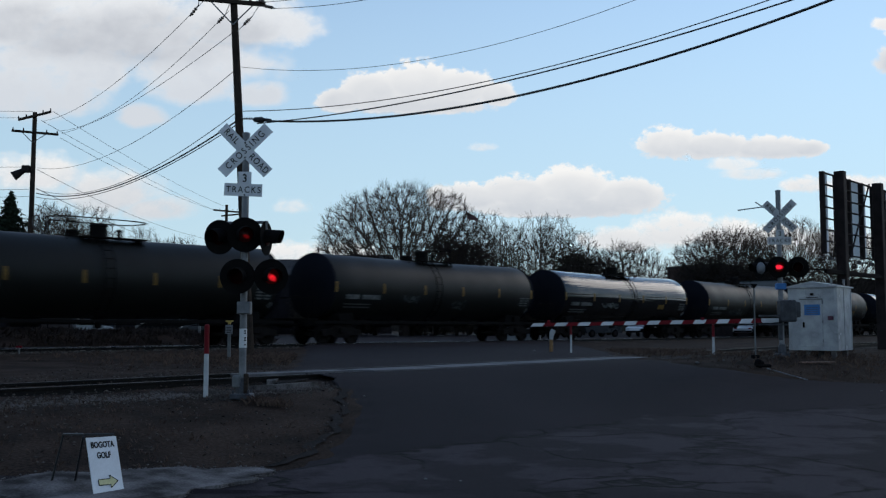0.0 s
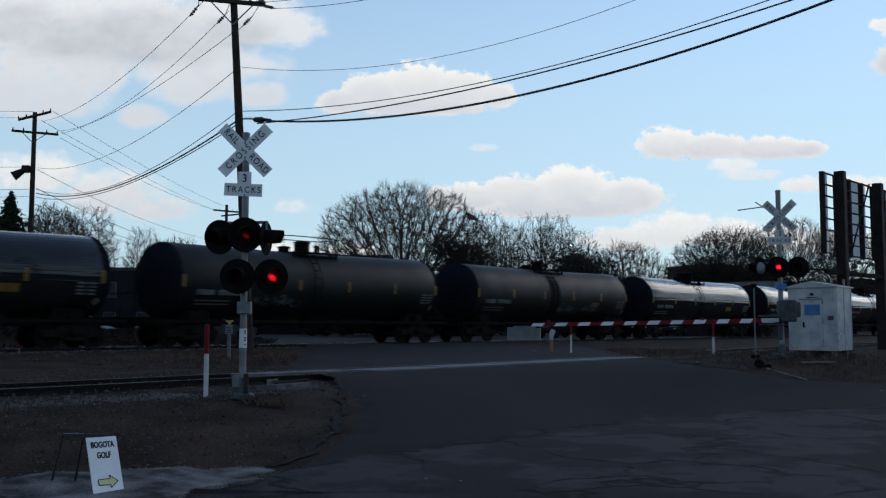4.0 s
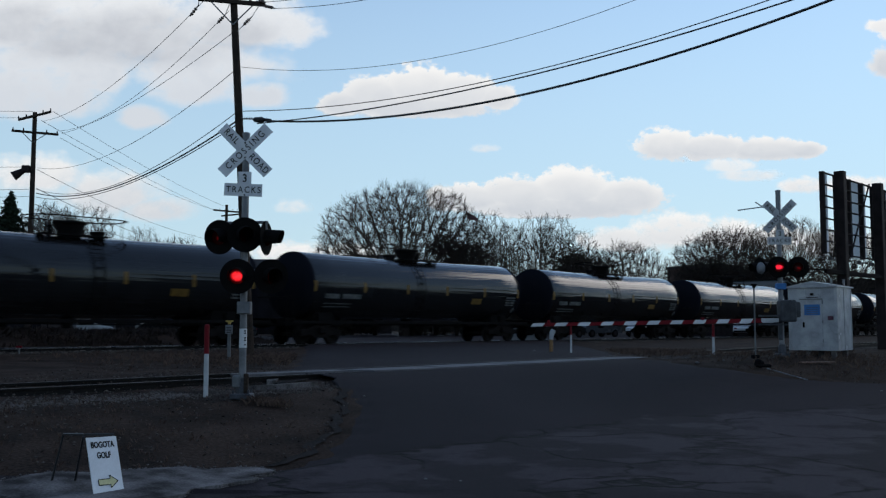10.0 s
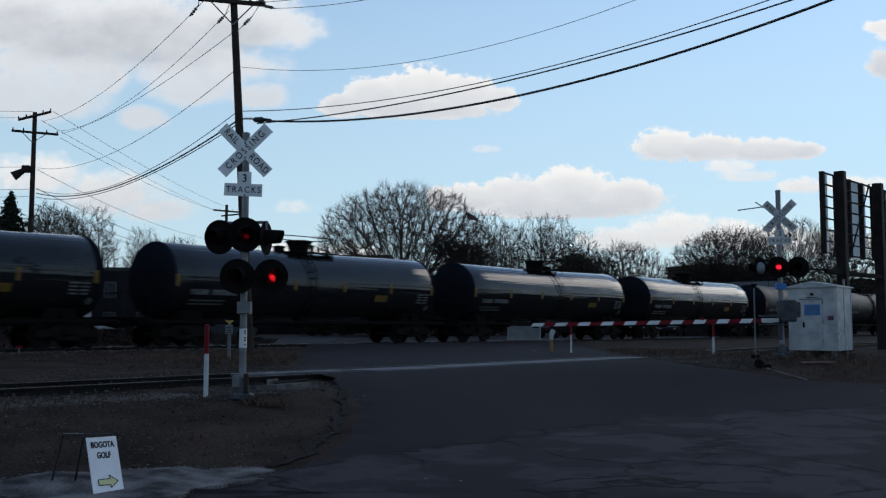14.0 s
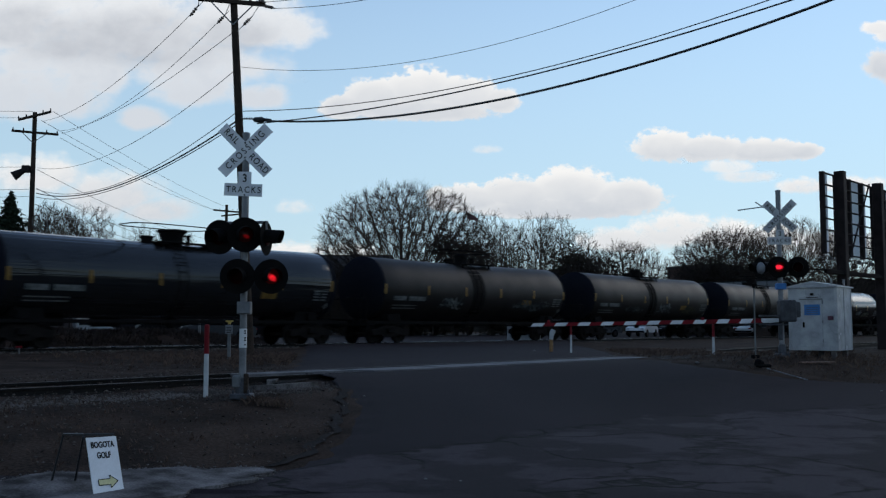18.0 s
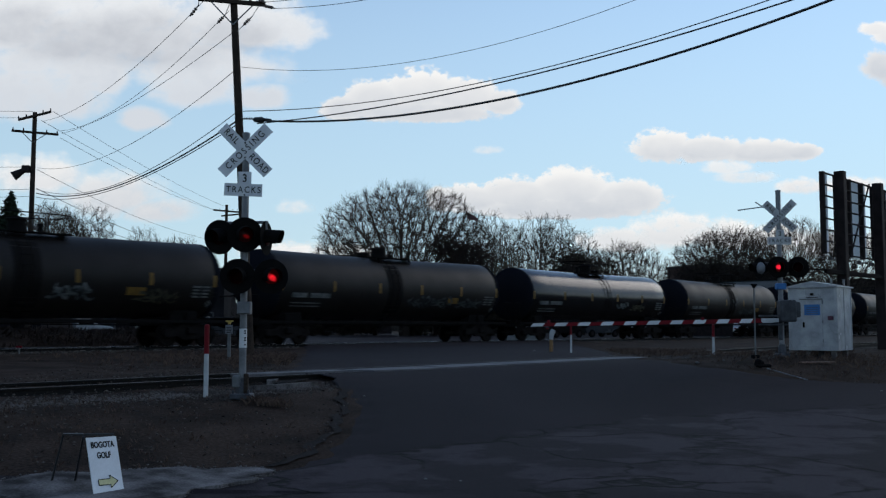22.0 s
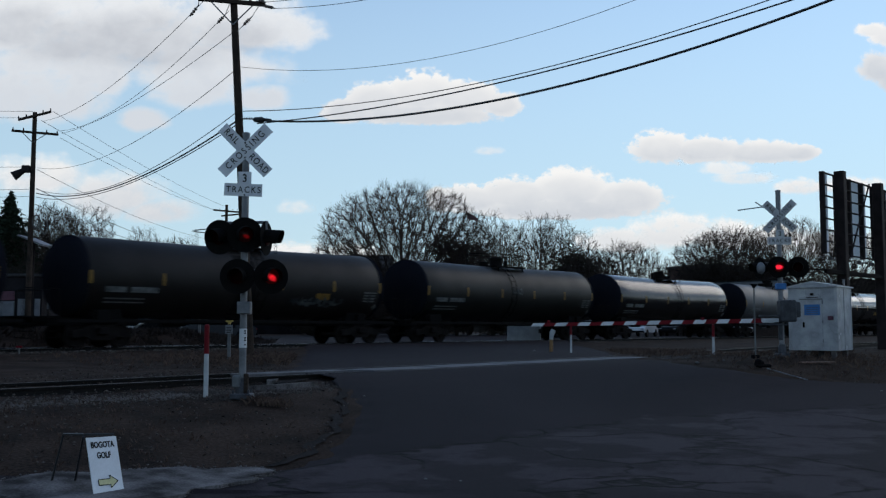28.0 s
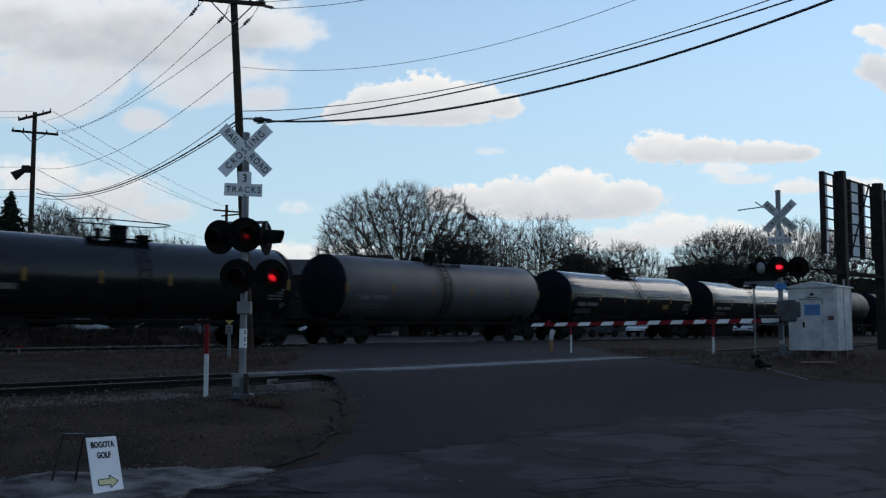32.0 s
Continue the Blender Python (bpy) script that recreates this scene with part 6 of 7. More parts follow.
shrub("conifer_tree", -46.4, 104, 12.5, 15.9, 3, M_NEEDLE, "dark conifer beyond the tracks", True, 25000, 0.3)
shrub("conifer_tree", -48.5, 112, 5.0, 13.0, 4, M_NEEDLE, "dark conifer beyond the tracks", True, 15000, 0.24)
for i, (x, y, w, h) in enumerate(((1.4, 100, 2.6, 11.6), (12.6, 110, 3.2, 10.6), (15.8, 110, 2.6, 9.8), (9.0, 110, 2.0, 6.4), (19.0, 112, 2.4, 5.6), (-16.5, 122, 2.6, 5.6), (27.5, 116, 2.4, 3.6), (33.6, 124, 3.4, 10.6), (37.2, 124, 3.8, 9.8), (42.0, 126, 3.8, 6.6), (48.0, 124, 3.8, 6.4), (-25.5, 106, 2.2, 5.2), (-33.4, 100, 1.6, 7.0), (51, 126, 4.2, 7.8), (-41, 100, 2.6, 6.4), (-13.5, 101, 2.4, 5.2), (-10.2, 100, 2.4, 5.6), (-7.0, 101, 2.4, 5.0), (-3.8, 100, 2.4, 5.6), (-0.8, 101, 2.2, 5.4), (5.2, 101, 2.2, 5.0), (7.0, 106, 2.2, 5.4), (10.8, 107, 2.2, 5.8), (14.0, 108, 2.2, 6.0), (-47.5, 100, 3.2, 9.0), (-44.0, 101, 3.0, 7.6), (-40.5, 104, 2.6, 6.6))):
    shrub("shrub", x, y, w, h, 60 + i, M_IVY, "dense dark evergreen shrub behind the train", False, 8600 if i == 0 else 15000 if h > 9 else 8000, 0.17)

# wooded rise closing the view; its unseen sides are added to block horizon glow
verts, faces = [], []
N = 620
for i in range(N + 1):
    a = radians(-180 + 360 * i / N)
    r = 230
    hgt = 5.5 + 3.0 * noise.noise(Vector((i * 0.11, 0, 0))) + 1.6 * noise.noise(Vector((i * 0.43, 3, 0))) + 0.9 * noise.noise(Vector((i * 1.3, 7, 0))) + 0.6 * noise.noise(Vector((i * 2.9, 9, 0)))
    hgt += 5.0 * float(smooth(12, 24, math.degrees(a)) - smooth(60, 75, math.degrees(a))) + 3.0 * float(smooth(50, 70, abs(math.degrees(a))))
    verts += [(r * math.sin(a), r * math.cos(a), -0.3), (r * math.sin(a), r * math.cos(a), hgt), ((r + 60) * math.sin(a), (r + 60) * math.cos(a), hgt + 2)]
    if i:
        b = 3 * i
        faces += [(b - 3, b, b + 1, b - 2), (b - 2, b + 1, b + 2, b - 1)]
tagged(mesh_of("backdrop_woods", verts, faces, M_HILL), "low winter woods on the horizon, unseen sides added against glow", "woods", kind="structure")


# ---- buildings and vehicles beyond the tracks ----
def house(x, y, w, d, wall_h, roof_h, turn, wall, roof, label, windows=3, storeys=1, flat=False, chimney=False):
    t = thing("house", label, "house", pose(x, y, -0.15, 0, 0, turn))
    bm = bmesh.new()
    box(bm, (0, 0, wall_h / 2), (w, d, wall_h), 0.02)
    if not flat:
        prism(bm, [(-w / 2, wall_h), (w / 2, wall_h), (0, wall_h + roof_h)], d - 0.02)
    part("wall", bm, wall, t)
    bm = bmesh.new()
    if flat:
        box(bm, (0, 0, wall_h + 0.15), (w + 0.3, d + 0.3, 0.35), 0.03)
        part("roof", bm, roof, t)
    else:
        ln = math.hypot(w / 2, roof_h)
        an = math.degrees(math.atan2(roof_h, w / 2))
        for s in (-1, 1):
            bm = bmesh.new()
            box(bm, (0, 0, 0), (ln + 0.5, d + 0.7, 0.16), 0.01, pose(s * (w / 4 + 0.1), 0, wall_h + roof_h / 2 + 0.06, 0, s * an, 0))
            part("roof", bm, roof, t)
    if chimney:
        bm = bmesh.new()
        box(bm, (w * 0.25, 0, wall_h + roof_h + 0.2), (0.8, 0.8, 1.8), 0.03)
        part("chimney", bm, M_BRICK, t)
    for s in range(storeys):
        for i in range(windows):
            bm = bmesh.new()
            wx, wz = -w / 2 + w * (i + 0.5) / windows, 1.6 + s * 2.8
            box(bm, (wx, -d / 2 - 0.03, wz), (1.15, 0.10, 1.5), 0.01)
            fr = part("window", bm, M_SIDING, t)
            bm = bmesh.new()
            box(bm, (wx, -d / 2 - 0.085, wz), (0.95, 0.02, 1.3))
            part("pane", bm, M_WINDOW, fr)
    return t


house(45.5, 150, 17, 12, 6.2, 3.5, 20, M_SIDING, M_ROOF, "pale house with dark hipped roof and chimney behind the trees", 4, 2, chimney=True)
house(36.8, 138, 8, 6, 9.2, 0.5, 15, M_BRICK, M_ROOF, "brick house wall with flat roof behind the trees", 3, 3, flat=True)
house(31.5, 104, 16, 10, 3.4, 2.2, 48, M_STEEL, M_ROOF_GREEN, "low shed with a green-grey metal roof beyond the tracks", 3, 1)
house(-27.0, 96, 12, 9, 6.2, 0.4, 5, M_DARKWALL, M_ROOF, "low flat-roofed dark building beyond the tracks", 4, 2, flat=True)
house(-32.6, 84, 3.4, 5, 4.6, 1.0, 6, M_WHITE_DULL, M_ROOF, "narrow pale house beyond the filling station", 2, 2)
house(-13.6, 150, 9, 11, 8.4, 3.4, 96, M_STEEL, M_ROOF, "far house with a dark gabled roof", 3, 2)
house(-20.4, 128, 8, 8.6, 7.6, 2.0, 94, M_DARKWALL, M_ROOF, "dark house with a shallow gabled roof beyond the tracks", 3, 2)
house(-37.0, 98, 9, 9, 4.0, 2.0, -10, M_BRICK, M_ROOF, "small brick house beyond the tracks", 2, 1)


def build_vehicle(name, paint, label, m, van=False):
    t = thing(name, label, "car", m, "parked cars")
    prof = [(-2.2, 0.35), (-2.25, 0.75), (-2.05, 0.92), (-1.55, 0.98), (-0.95, 1.42), (0.55, 1.45), (1.2, 1.0), (2.0, 0.88), (2.22, 0.70), (2.22, 0.35)]
    if van:
        prof = [(-2.25, 0.4), (-2.3, 1.0), (-2.2, 1.70), (-1.9, 1.82), (0.9, 1.80), (1.55, 1.15), (2.15, 1.0), (2.3, 0.75), (2.3, 0.4)]
    bm = bmesh.new()
    prism(bm, prof, 1.72)
    bmesh.ops.bevel(bm, geom=list(bm.edges), offset=0.06, segments=2, affect="EDGES")
    part("body", bm, paint, t, smooth=False)
    z0, z1 = (1.08, 1.66) if van else (1.0, 1.36)
    for s in (-1, 1):
        for x0, x1, x2, x3 in ((-1.32, -0.35, -0.40, -0.90), (-0.25, 0.95, 0.45, -0.25)):
            bm = bmesh.new()
            prism(bm, [(x0, z0), (x1, z0), (x2, z1), (x3, z1)], 0.02, pose(0, s * 0.868, 0))
            part("side_window", bm, M_WINDOW, t)
        bm = bmesh.new()
        box(bm, (2.2, s * 0.64, 0.70), (0.08, 0.24, 0.09), 0.02)
        part("headlight", bm, M_CHROME, t)
    for x in (-1.35, 1.35):
        for s in (-1, 1):
            bm = bmesh.new()
            lathe(bm, [(-0.10, 0.2), (-0.10, 0.30), (-0.07, 0.33), (0.07, 0.33), (0.10, 0.30), (0.10, 0.2)], 20, "Y", pose(x, s * 0.80, 0.33))
            w = part("tyre", bm, M_TYRE, t)
            bm = bmesh.new()
            lathe(bm, [(-0.102, 0.04), (-0.108, 0.19), (0.108, 0.19), (0.102, 0.04)], 16, "Y", pose(x, s * 0.80, 0.33))
            part("rim", bm, M_STEEL, w)
    for s in (-1, 1):
        bm = bmesh.new()
        box(bm, (0.85, s * 0.95, 1.02), (0.12, 0.18, 0.12), 0.03)
        part("mirror", bm, paint, t)
        bm = bmesh.new()
        box(bm, (-2.22, s * 0.64, 0.74), (0.06, 0.28, 0.14), 0.02)
        part("taillight", bm, M_RED, t)
    for x in (-2.24, 2.24):
        bm = bmesh.new()
        box(bm, (x, 0, 0.46), (0.10, 1.64, 0.18), 0.03)
        part("bumper", bm, M_BLACKMATT, t)
    bm = bmesh.new()
    prism(bm, [(0.62, 1.40), (1.16, 1.02), (1.19, 1.04), (0.66, 1.43)] if not van else [(0.95, 1.74), (1.5, 1.18), (1.54, 1.2), (1.0, 1.77)], 1.40)
    part("windscreen", bm, M_WINDOW, t)
    return t


PASSING = (57.3, 72.5, 5.25)      # along at 31 s, across, speed


def passing_pose(t):
    a, c, v = PASSING
    return track_pose(a + v * (t - 31.0), c, -0.06)


def park(u, d, paint, label, turn, van=False, name="car"):
    return build_vehicle(name, paint, label, pose(u, d, height_at(u, d) + 0.03, 0, 0, turn), van)


park(18.0, 88.4, M_CARBRIGHT, "pale car parked beyond the tracks", -118)
park(21.8, 93.0, M_CARDARK, "dark car parked beyond the tracks", -115)
park(13.2, 84.0, M_CARWHITE, "pale car parked beyond the tracks", 35)
park(28.3, 92.0, M_CARBRIGHT, "white car parked beyond the tracks", 70)
park(9.6, 80.0, M_CARDARK, "dark car parked beyond the tracks", 40)
park(50.5, 124.0, M_CARGREY, "grey car parked beyond the tracks", 20)
park(-16.8, 61.0, M_CARDARK, "dark van parked beyond the tracks", 205, True, "van")
park(-13.3, 57.5, M_CARWHITE, "silver car parked beyond the tracks", 200)
park(-26.4, 72.0, M_CARBRIGHT, "white car parked beyond the tracks", 12)
park(-30.5, 68.0, M_CARWHITE, "white van parked beyond the tracks", 20, True, "van")

passing_car = build_vehicle("car", M_CARBRIGHT, "white car driving along the street beyond the tracks", passing_pose(0.0))
passing_car["group"] = "passing cars"

# low pale kerb wall at the far edge of the lot
for u, d, long in ((-22.6, 126.0, 6.6), (-16.2, 127.0, 4.6)):
    bm = bmesh.new()
    box(bm, (0, 0, 0.1), (long, 0.3, 0.52), 0.03)
    o = tagged(part("kerb", bm, M_PANEL), "low pale concrete kerb beyond the parking lot", "kerb", "far kerbs")
    o.matrix_basis = pose(u, d, height_at(u, d), 0, 0, 6)

# pale utility box behind the train
x, y = 5.2, 62.7
t = thing("utility_box", "pale concrete utility box behind the train", "utility box", pose(x, y, height_at(x, y), 0, 0, -8))
bm = bmesh.new()
box(bm, (0, 0, 0.47), (2.1, 1.1, 1.04), 0.03)
part("body", bm, M_PALEBOX, t)
bm = bmesh.new()
box(bm, (0, 0, 1.02), (2.2, 1.2, 0.07), 0.015)
part("lid", bm, M_CONCRETE, t)


# filling station beyond the train
t = thing("service_building", "low dark green building beyond the tracks", "building", pose(-29.3, 66.0, -0.15, 0, 0, 2))
bm = bmesh.new()
box(bm, (0, 0, 2.1), (6.5, 6.0, 4.2), 0.03)
part("wall", bm, M_DARKWALL, t)
bm = bmesh.new()
box(bm, (0, 0, 4.28), (6.8, 6.3, 0.18), 0.03)
part("roof", bm, M_ROOF, t)
for x in (-2.4,):
    bm = bmesh.new()
    box(bm, (x, -3.04, 1.1), (1.0, 0.08, 2.1), 0.01)
    part("door", bm, M_STEEL, t)
for x, w, z0, z1 in ((2.0, 0.5, 1.6, 2.75), (3.0, 0.35, 1.6, 2.75), (1.0, 1.1, 1.6, 2.6)):
    bm = bmesh.new()
    box(bm, (x, -3.05, (z0 + z1) / 2), (w, 0.08, z1 - z0), 0.01)
    part("notice_board", bm, M_PUMP, t, "white notice board")
bm = bmesh.new()
box(bm, (0.95, -3.06, 2.95), (1.2, 0.10, 0.6), 0.03)
part("awning", bm, M_PLUM, t, "plum-coloured sign panel")
t = thing("canopy", "small white sloping canopy on a post", "canopy", pose(-25.6, 61.5, -0.15))
bm = bmesh.new()
box(bm, (0, 0, 6.3), (1.7, 2.6, 0.10), 0.01, Matrix.Translation((0, 0, 6.3)) @ pose(0, 0, 0, 0, 22) @ Matrix.Translation((0, 0, -6.3)))
part("roof", bm, M_PUMP, t, "white sloping sheet")
bm = bmesh.new()
tube(bm, (-0.3, 0, 0), (-0.3, 0, 6.35), 0.09, seg=10)
part("post", bm, M_STEEL, t)

t = thing("sign_board", "dark sign board with rows of white lettering over a pale panel", "sign", pose(-24.6, 62.6, -0.15, 0, 0, 4))
for x in (-0.68, 0.68):
    bm = bmesh.new()
    box(bm, (x, 0, 2.0), (0.10, 0.10, 4.0), 0.01)
    part("post", bm, M_STEEL, t)
bm = bmesh.new()
box(bm, (0, -0.08, 3.55), (1.46, 0.06, 0.95), 0.01)
board = part("board", bm, M_DARKWALL, t, "dark board")
for z, w, h in ((3.86, 1.24, 0.16), (3.58, 1.30, 0.16), (3.32, 0.7, 0.12)):
    bm = bmesh.new()
    box(bm, (0, -0.115, z), (w, 0.006, h), 0.0)
    part("print", bm, M_WHITE_DULL, board, "white bar of lettering")
bm = bmesh.new()
box(bm, (0, -0.08, 2.55), (1.46, 0.06, 0.95), 0.01)
part("lower_panel", bm, M_PUMP, t, "pale lower panel")
t = thing("pale_post", "pale square post beyond the tracks", "post", pose(-23.9, 63.5, -0.15))
bm = bmesh.new()
box(bm, (0, 0, 1.9), (0.22, 0.22, 3.8), 0.02)
part("shaft", bm, M_PUMP, t)
bm = bmesh.new()
box(bm, (0, 0, 3.84), (0.3, 0.3, 0.1), 0.02)
part("cap", bm, M_DKGREY, t)

# flag over the trees
t = thing("flagpole", "slim pole with a small dark flag above the trees", "flagpole", pose(2.35, 95, -0.15))
bm = bmesh.new()
tube(bm, (0, 0, 0), (0, 0, 12.3), 0.06, 0.035, 8)
part("pole", bm, M_STEEL, t)
bm = bmesh.new()
prism(bm, [(0.04, 12.2), (0.4, 12.0), (1.05, 11.55), (1.0, 11.25), (0.5, 11.4), (0.04, 11.45)], 0.03)
part("flag", bm, M_FLAG, t, "small dark flag")

# low earth bank along the far side of the main track, ending at the street
def bank_rise(x, along, beyond):
    crest = 0.56 + 0.07 * noise.noise(Vector((along * 0.35, beyond * 0.3, 2.0)))
    return crest * float(smooth(3.0, 5.2, beyond) * (1 - smooth(7.5, 10.5, beyond)) * (1 - smooth(-13.5, -9.0, x)))


def build_bank():
    al, be = np.arange(-30, 46.1, 0.5), np.arange(2.9, 10.7, 0.3)
    verts, faces, n = [], [], len(al)
    for b in be:
        for a in al:
            p = on_track(float(a), TRAIN_ACROSS + float(b))
            verts.append((p.x, p.y, height_at(p.x, p.y) - 0.03 + bank_rise(p.x, float(a), float(b))))
    for j in range(len(be) - 1):
        faces += [(j * n + i, j * n + i + 1, (j + 1) * n + i + 1, (j + 1) * n + i) for i in range(n - 1)]
    return tagged(mesh_of("earth_bank", verts, faces, M_DIRT, smooth=True), "low bare earth bank beyond the main track", "bank", kind="structure")


build_bank()


# brush along the far side of the main track
def build_brush():
    rng = random.Random(8)
    verts, faces = [], []
    for _ in range(36000):
        a, c = rng.uniform(-4, 46), TRAIN_ACROSS + rng.uniform(3.4, 9.0)
        p = on_track(a, c)
        if -9.3 < p.x < 9:
            continue
        top = (0.26 if p.x > 0 else 0.12) + 0.2 * noise.noise(Vector((a * 0.5, c * 0.6, 0)))
        if top < 0:
            continue
        p.z = height_at(p.x, p.y) + bank_rise(p.x, a, c - TRAIN_ACROSS) + rng.uniform(0, 1) ** 0.7 * top
        d = Vector((rng.gauss(0, 0.6), rng.gauss(0, 0.6), rng.gauss(0.5, 0.7))).normalized()
        e = d.orthogonal().normalized() * rng.uniform(0.012, 0.05)
        b = len(verts)
        k = rng.uniform(0.12, 0.3)
        verts += [tuple(p - e), tuple(p + d * k), tuple(p + e)]
        faces.append((b, b + 1, b + 2))
    return tagged(mesh_of("brush", verts, faces, M_BANK), "matted brown winter grass and brush beyond the main track", "brush", kind="stuff")


build_brush()

# ---- clouds: far glowing sheets with broken edges ----
def cloud_material(name, puffs, seed, soft=0.26, bright=1.0, grey=0.35, scale=5.0, amp=1.35, thick=0.95, mottle=0.9, tint=(1.0, 1.0, 1.0)):
    """puffs: (x, z, half width, half height) in the sheet's own -1..1 space."""
    mt = bpy.data.materials.new(name)
    mt.use_nodes = True
    n, l = mt.node_tree.nodes, mt.node_tree.links
    n.remove(n["Principled BSDF"])
    tc = n.new("ShaderNodeTexCoord").outputs["Object"]

    def fn(op, a, b=None, c=None):
        m = n.new("ShaderNodeMath")
        m.operation = op
        for i, v in enumerate((a, b, c)):
            if v is None:
                continue
            if isinstance(v, (int, float)):
                m.inputs[i].default_value = v
            else:
                l.new(v, m.inputs[i])
        return m.outputs[0]

    sep = n.new("ShaderNodeSeparateXYZ")
    l.new(tc, sep.inputs[0])
    x, z = sep.outputs["X"], sep.outputs["Z"]
    off = n.new("ShaderNodeVectorMath")
    off.operation = "MULTIPLY_ADD"
    l.new(tc, off.inputs[0])
    off.inputs[1].default_value = (1 / 260.0, 1, 1 / 190.0)
    off.inputs[2].default_value = (seed * 3.7, seed * 1.3, seed * 2.1)

    def fbm(s, d, r):
        t = n.new("ShaderNodeTexNoise")
        t.inputs["Scale"].default_value, t.inputs["Detail"].default_value, t.inputs["Roughness"].default_value = s, d, r
        l.new(off.outputs[0], t.inputs["Vector"])
        return t.outputs["Fac"]

    big, fine = fbm(scale * 0.35, 3, 0.5), fbm(scale, 9, 0.58)
    mask, low = None, min(p[1] - p[3] for p in puffs)
    high = max(p[1] + p[3] for p in puffs)
    for px, pz, rx, rz in puffs:
        dx = fn("DIVIDE", fn("SUBTRACT", x, px), rx)
        dz = fn("DIVIDE", fn("SUBTRACT", z, pz), rz)
        flat = fn("MULTIPLY", fn("MINIMUM", dz, 0.0), 0.35)
        dz = fn("ADD", dz, flat)
        v = fn("SUBTRACT", 1.0, fn("SQRT", fn("ADD", fn("MULTIPLY", dx, dx), fn("MULTIPLY", dz, dz))))
        mask = v if mask is None else fn("MAXIMUM", mask, v)
    mask = fn("MINIMUM", mask, 0.55)
    depth = n.new("ShaderNodeMapRange")
    depth.inputs["From Min"].default_value, depth.inputs["From Max"].default_value = high, low
    l.new(z, depth.inputs["Value"])
    # billowing tops, smoother undersides
    rough = fn("SUBTRACT", 1.0, fn("MULTIPLY", depth.outputs[0], 0.5))
    dens = fn("ADD", mask, fn("MULTIPLY", fn("MULTIPLY", fn("SUBTRACT", fine, 0.5), amp), rough))
    dens = fn("ADD", dens, fn("MULTIPLY", fn("SUBTRACT", big, 0.5), 0.5))
    al = n.new("ShaderNodeMapRange")
    al.interpolation_type = "SMOOTHSTEP"
    al.inputs["From Min"].default_value, al.inputs["From Max"].default_value = 0.04, 0.04 + soft
    l.new(dens, al.inputs["Value"])
    inside = n.new("ShaderNodeMapRange")
    inside.inputs["From Min"].default_value, inside.inputs["From Max"].default_value = -0.12, 0.12
    l.new(mask, inside.inputs["Value"])
    alpha = fn("MULTIPLY", fn("MULTIPLY", al.outputs[0], inside.outputs[0]), thick)
    # shading is put into the glow colour: denser and lower parts turn grey
    sh = n.new("ShaderNodeMapRange")
    sh.inputs["From Min"].default_value, sh.inputs["From Max"].default_value = 0.35, 1.10
    l.new(fn("ADD", fn("ADD", fn("MULTIPLY", dens, 0.75), fn("MULTIPLY", depth.outputs[0], 0.9)), fn("MULTIPLY", fn("SUBTRACT", fine, 0.5), -mottle)), sh.inputs["Value"])
    mix = n.new("ShaderNodeMix")
    mix.data_type = "RGBA"
    l.new(fn("MULTIPLY", sh.outputs[0], grey), mix.inputs[0])
    mix.inputs[6].default_value = (0.80 * bright * tint[0], 0.815 * bright * tint[1], 0.84 * bright * tint[2], 1)
    mix.inputs[7].default_value = (0.41 * bright * tint[0], 0.465 * bright * tint[1], 0.56 * bright * tint[2], 1)
    em = n.new("ShaderNodeEmission")
    l.new(mix.outputs[2], em.inputs["Color"])
    tr = n.new("ShaderNodeBsdfTransparent")
    ms = n.new("ShaderNodeMixShader")
    l.new(alpha, ms.inputs[0])
    l.new(tr.outputs[0], ms.inputs[1])
    l.new(em.outputs[0], ms.inputs[2])
    l.new(ms.outputs[0], n["Material Output"].inputs["Surface"])
    return mt


CLOUDS = []
FAR = 3000.0
PX = FAR / 1731.0


def cloud(puffs, drift, seed, **kw):
    """puffs: centre and half sizes in angles (thousandths, u from the view's left edge, v down from its top); drift over the whole time."""
    u0, u1 = min(p[0] - p[2] for p in puffs) - 25, max(p[0] + p[2] for p in puffs) + 25
    v0, v1 = min(p[1] - p[3] for p in puffs) - 20, max(p[1] + p[3] for p in puffs) + 20
    uc, vc = (u0 + u1) / 2, (v0 + v1) / 2
    w, h = (u1 - u0) / 2 * PX, (v1 - v0) / 2 * PX
    mat = cloud_material("cloud_vapour", [((a - uc) * PX, (vc - b) * PX, c * PX, d * PX) for a, b, c, d in puffs], seed, **kw)
    depth = FAR + 12 * len(CLOUDS)
    ob = mesh_of("cloud", [(-w, 0, -h), (w, 0, -h), (w, 0, h), (-w, 0, h)], [(0, 1, 2, 3)], mat)
    tagged(ob, "white fair-weather cloud in a pale blue sky", "cloud", "clouds", "structure")
    ob.visible_shadow = False
    CLOUDS.append((ob, (uc - 784 - drift[0] / 2) * PX, depth, EYE[2] + (580 - vc + drift[1] / 2) * PX, (drift[0], -drift[1])))


# grey sheet laid in front, painting the shaded core of the big cloud
cloud([(250, 66, 260, 95), (110, 62, 190, 75), (400, 55, 120, 60), (20, 40, 120, 70)], (4, 8), 13, soft=1.0, grey=0.3, scale=3.0, amp=0.55, bright=0.56, thick=0.92, mottle=0.1, tint=(0.92, 0.98, 1.10))
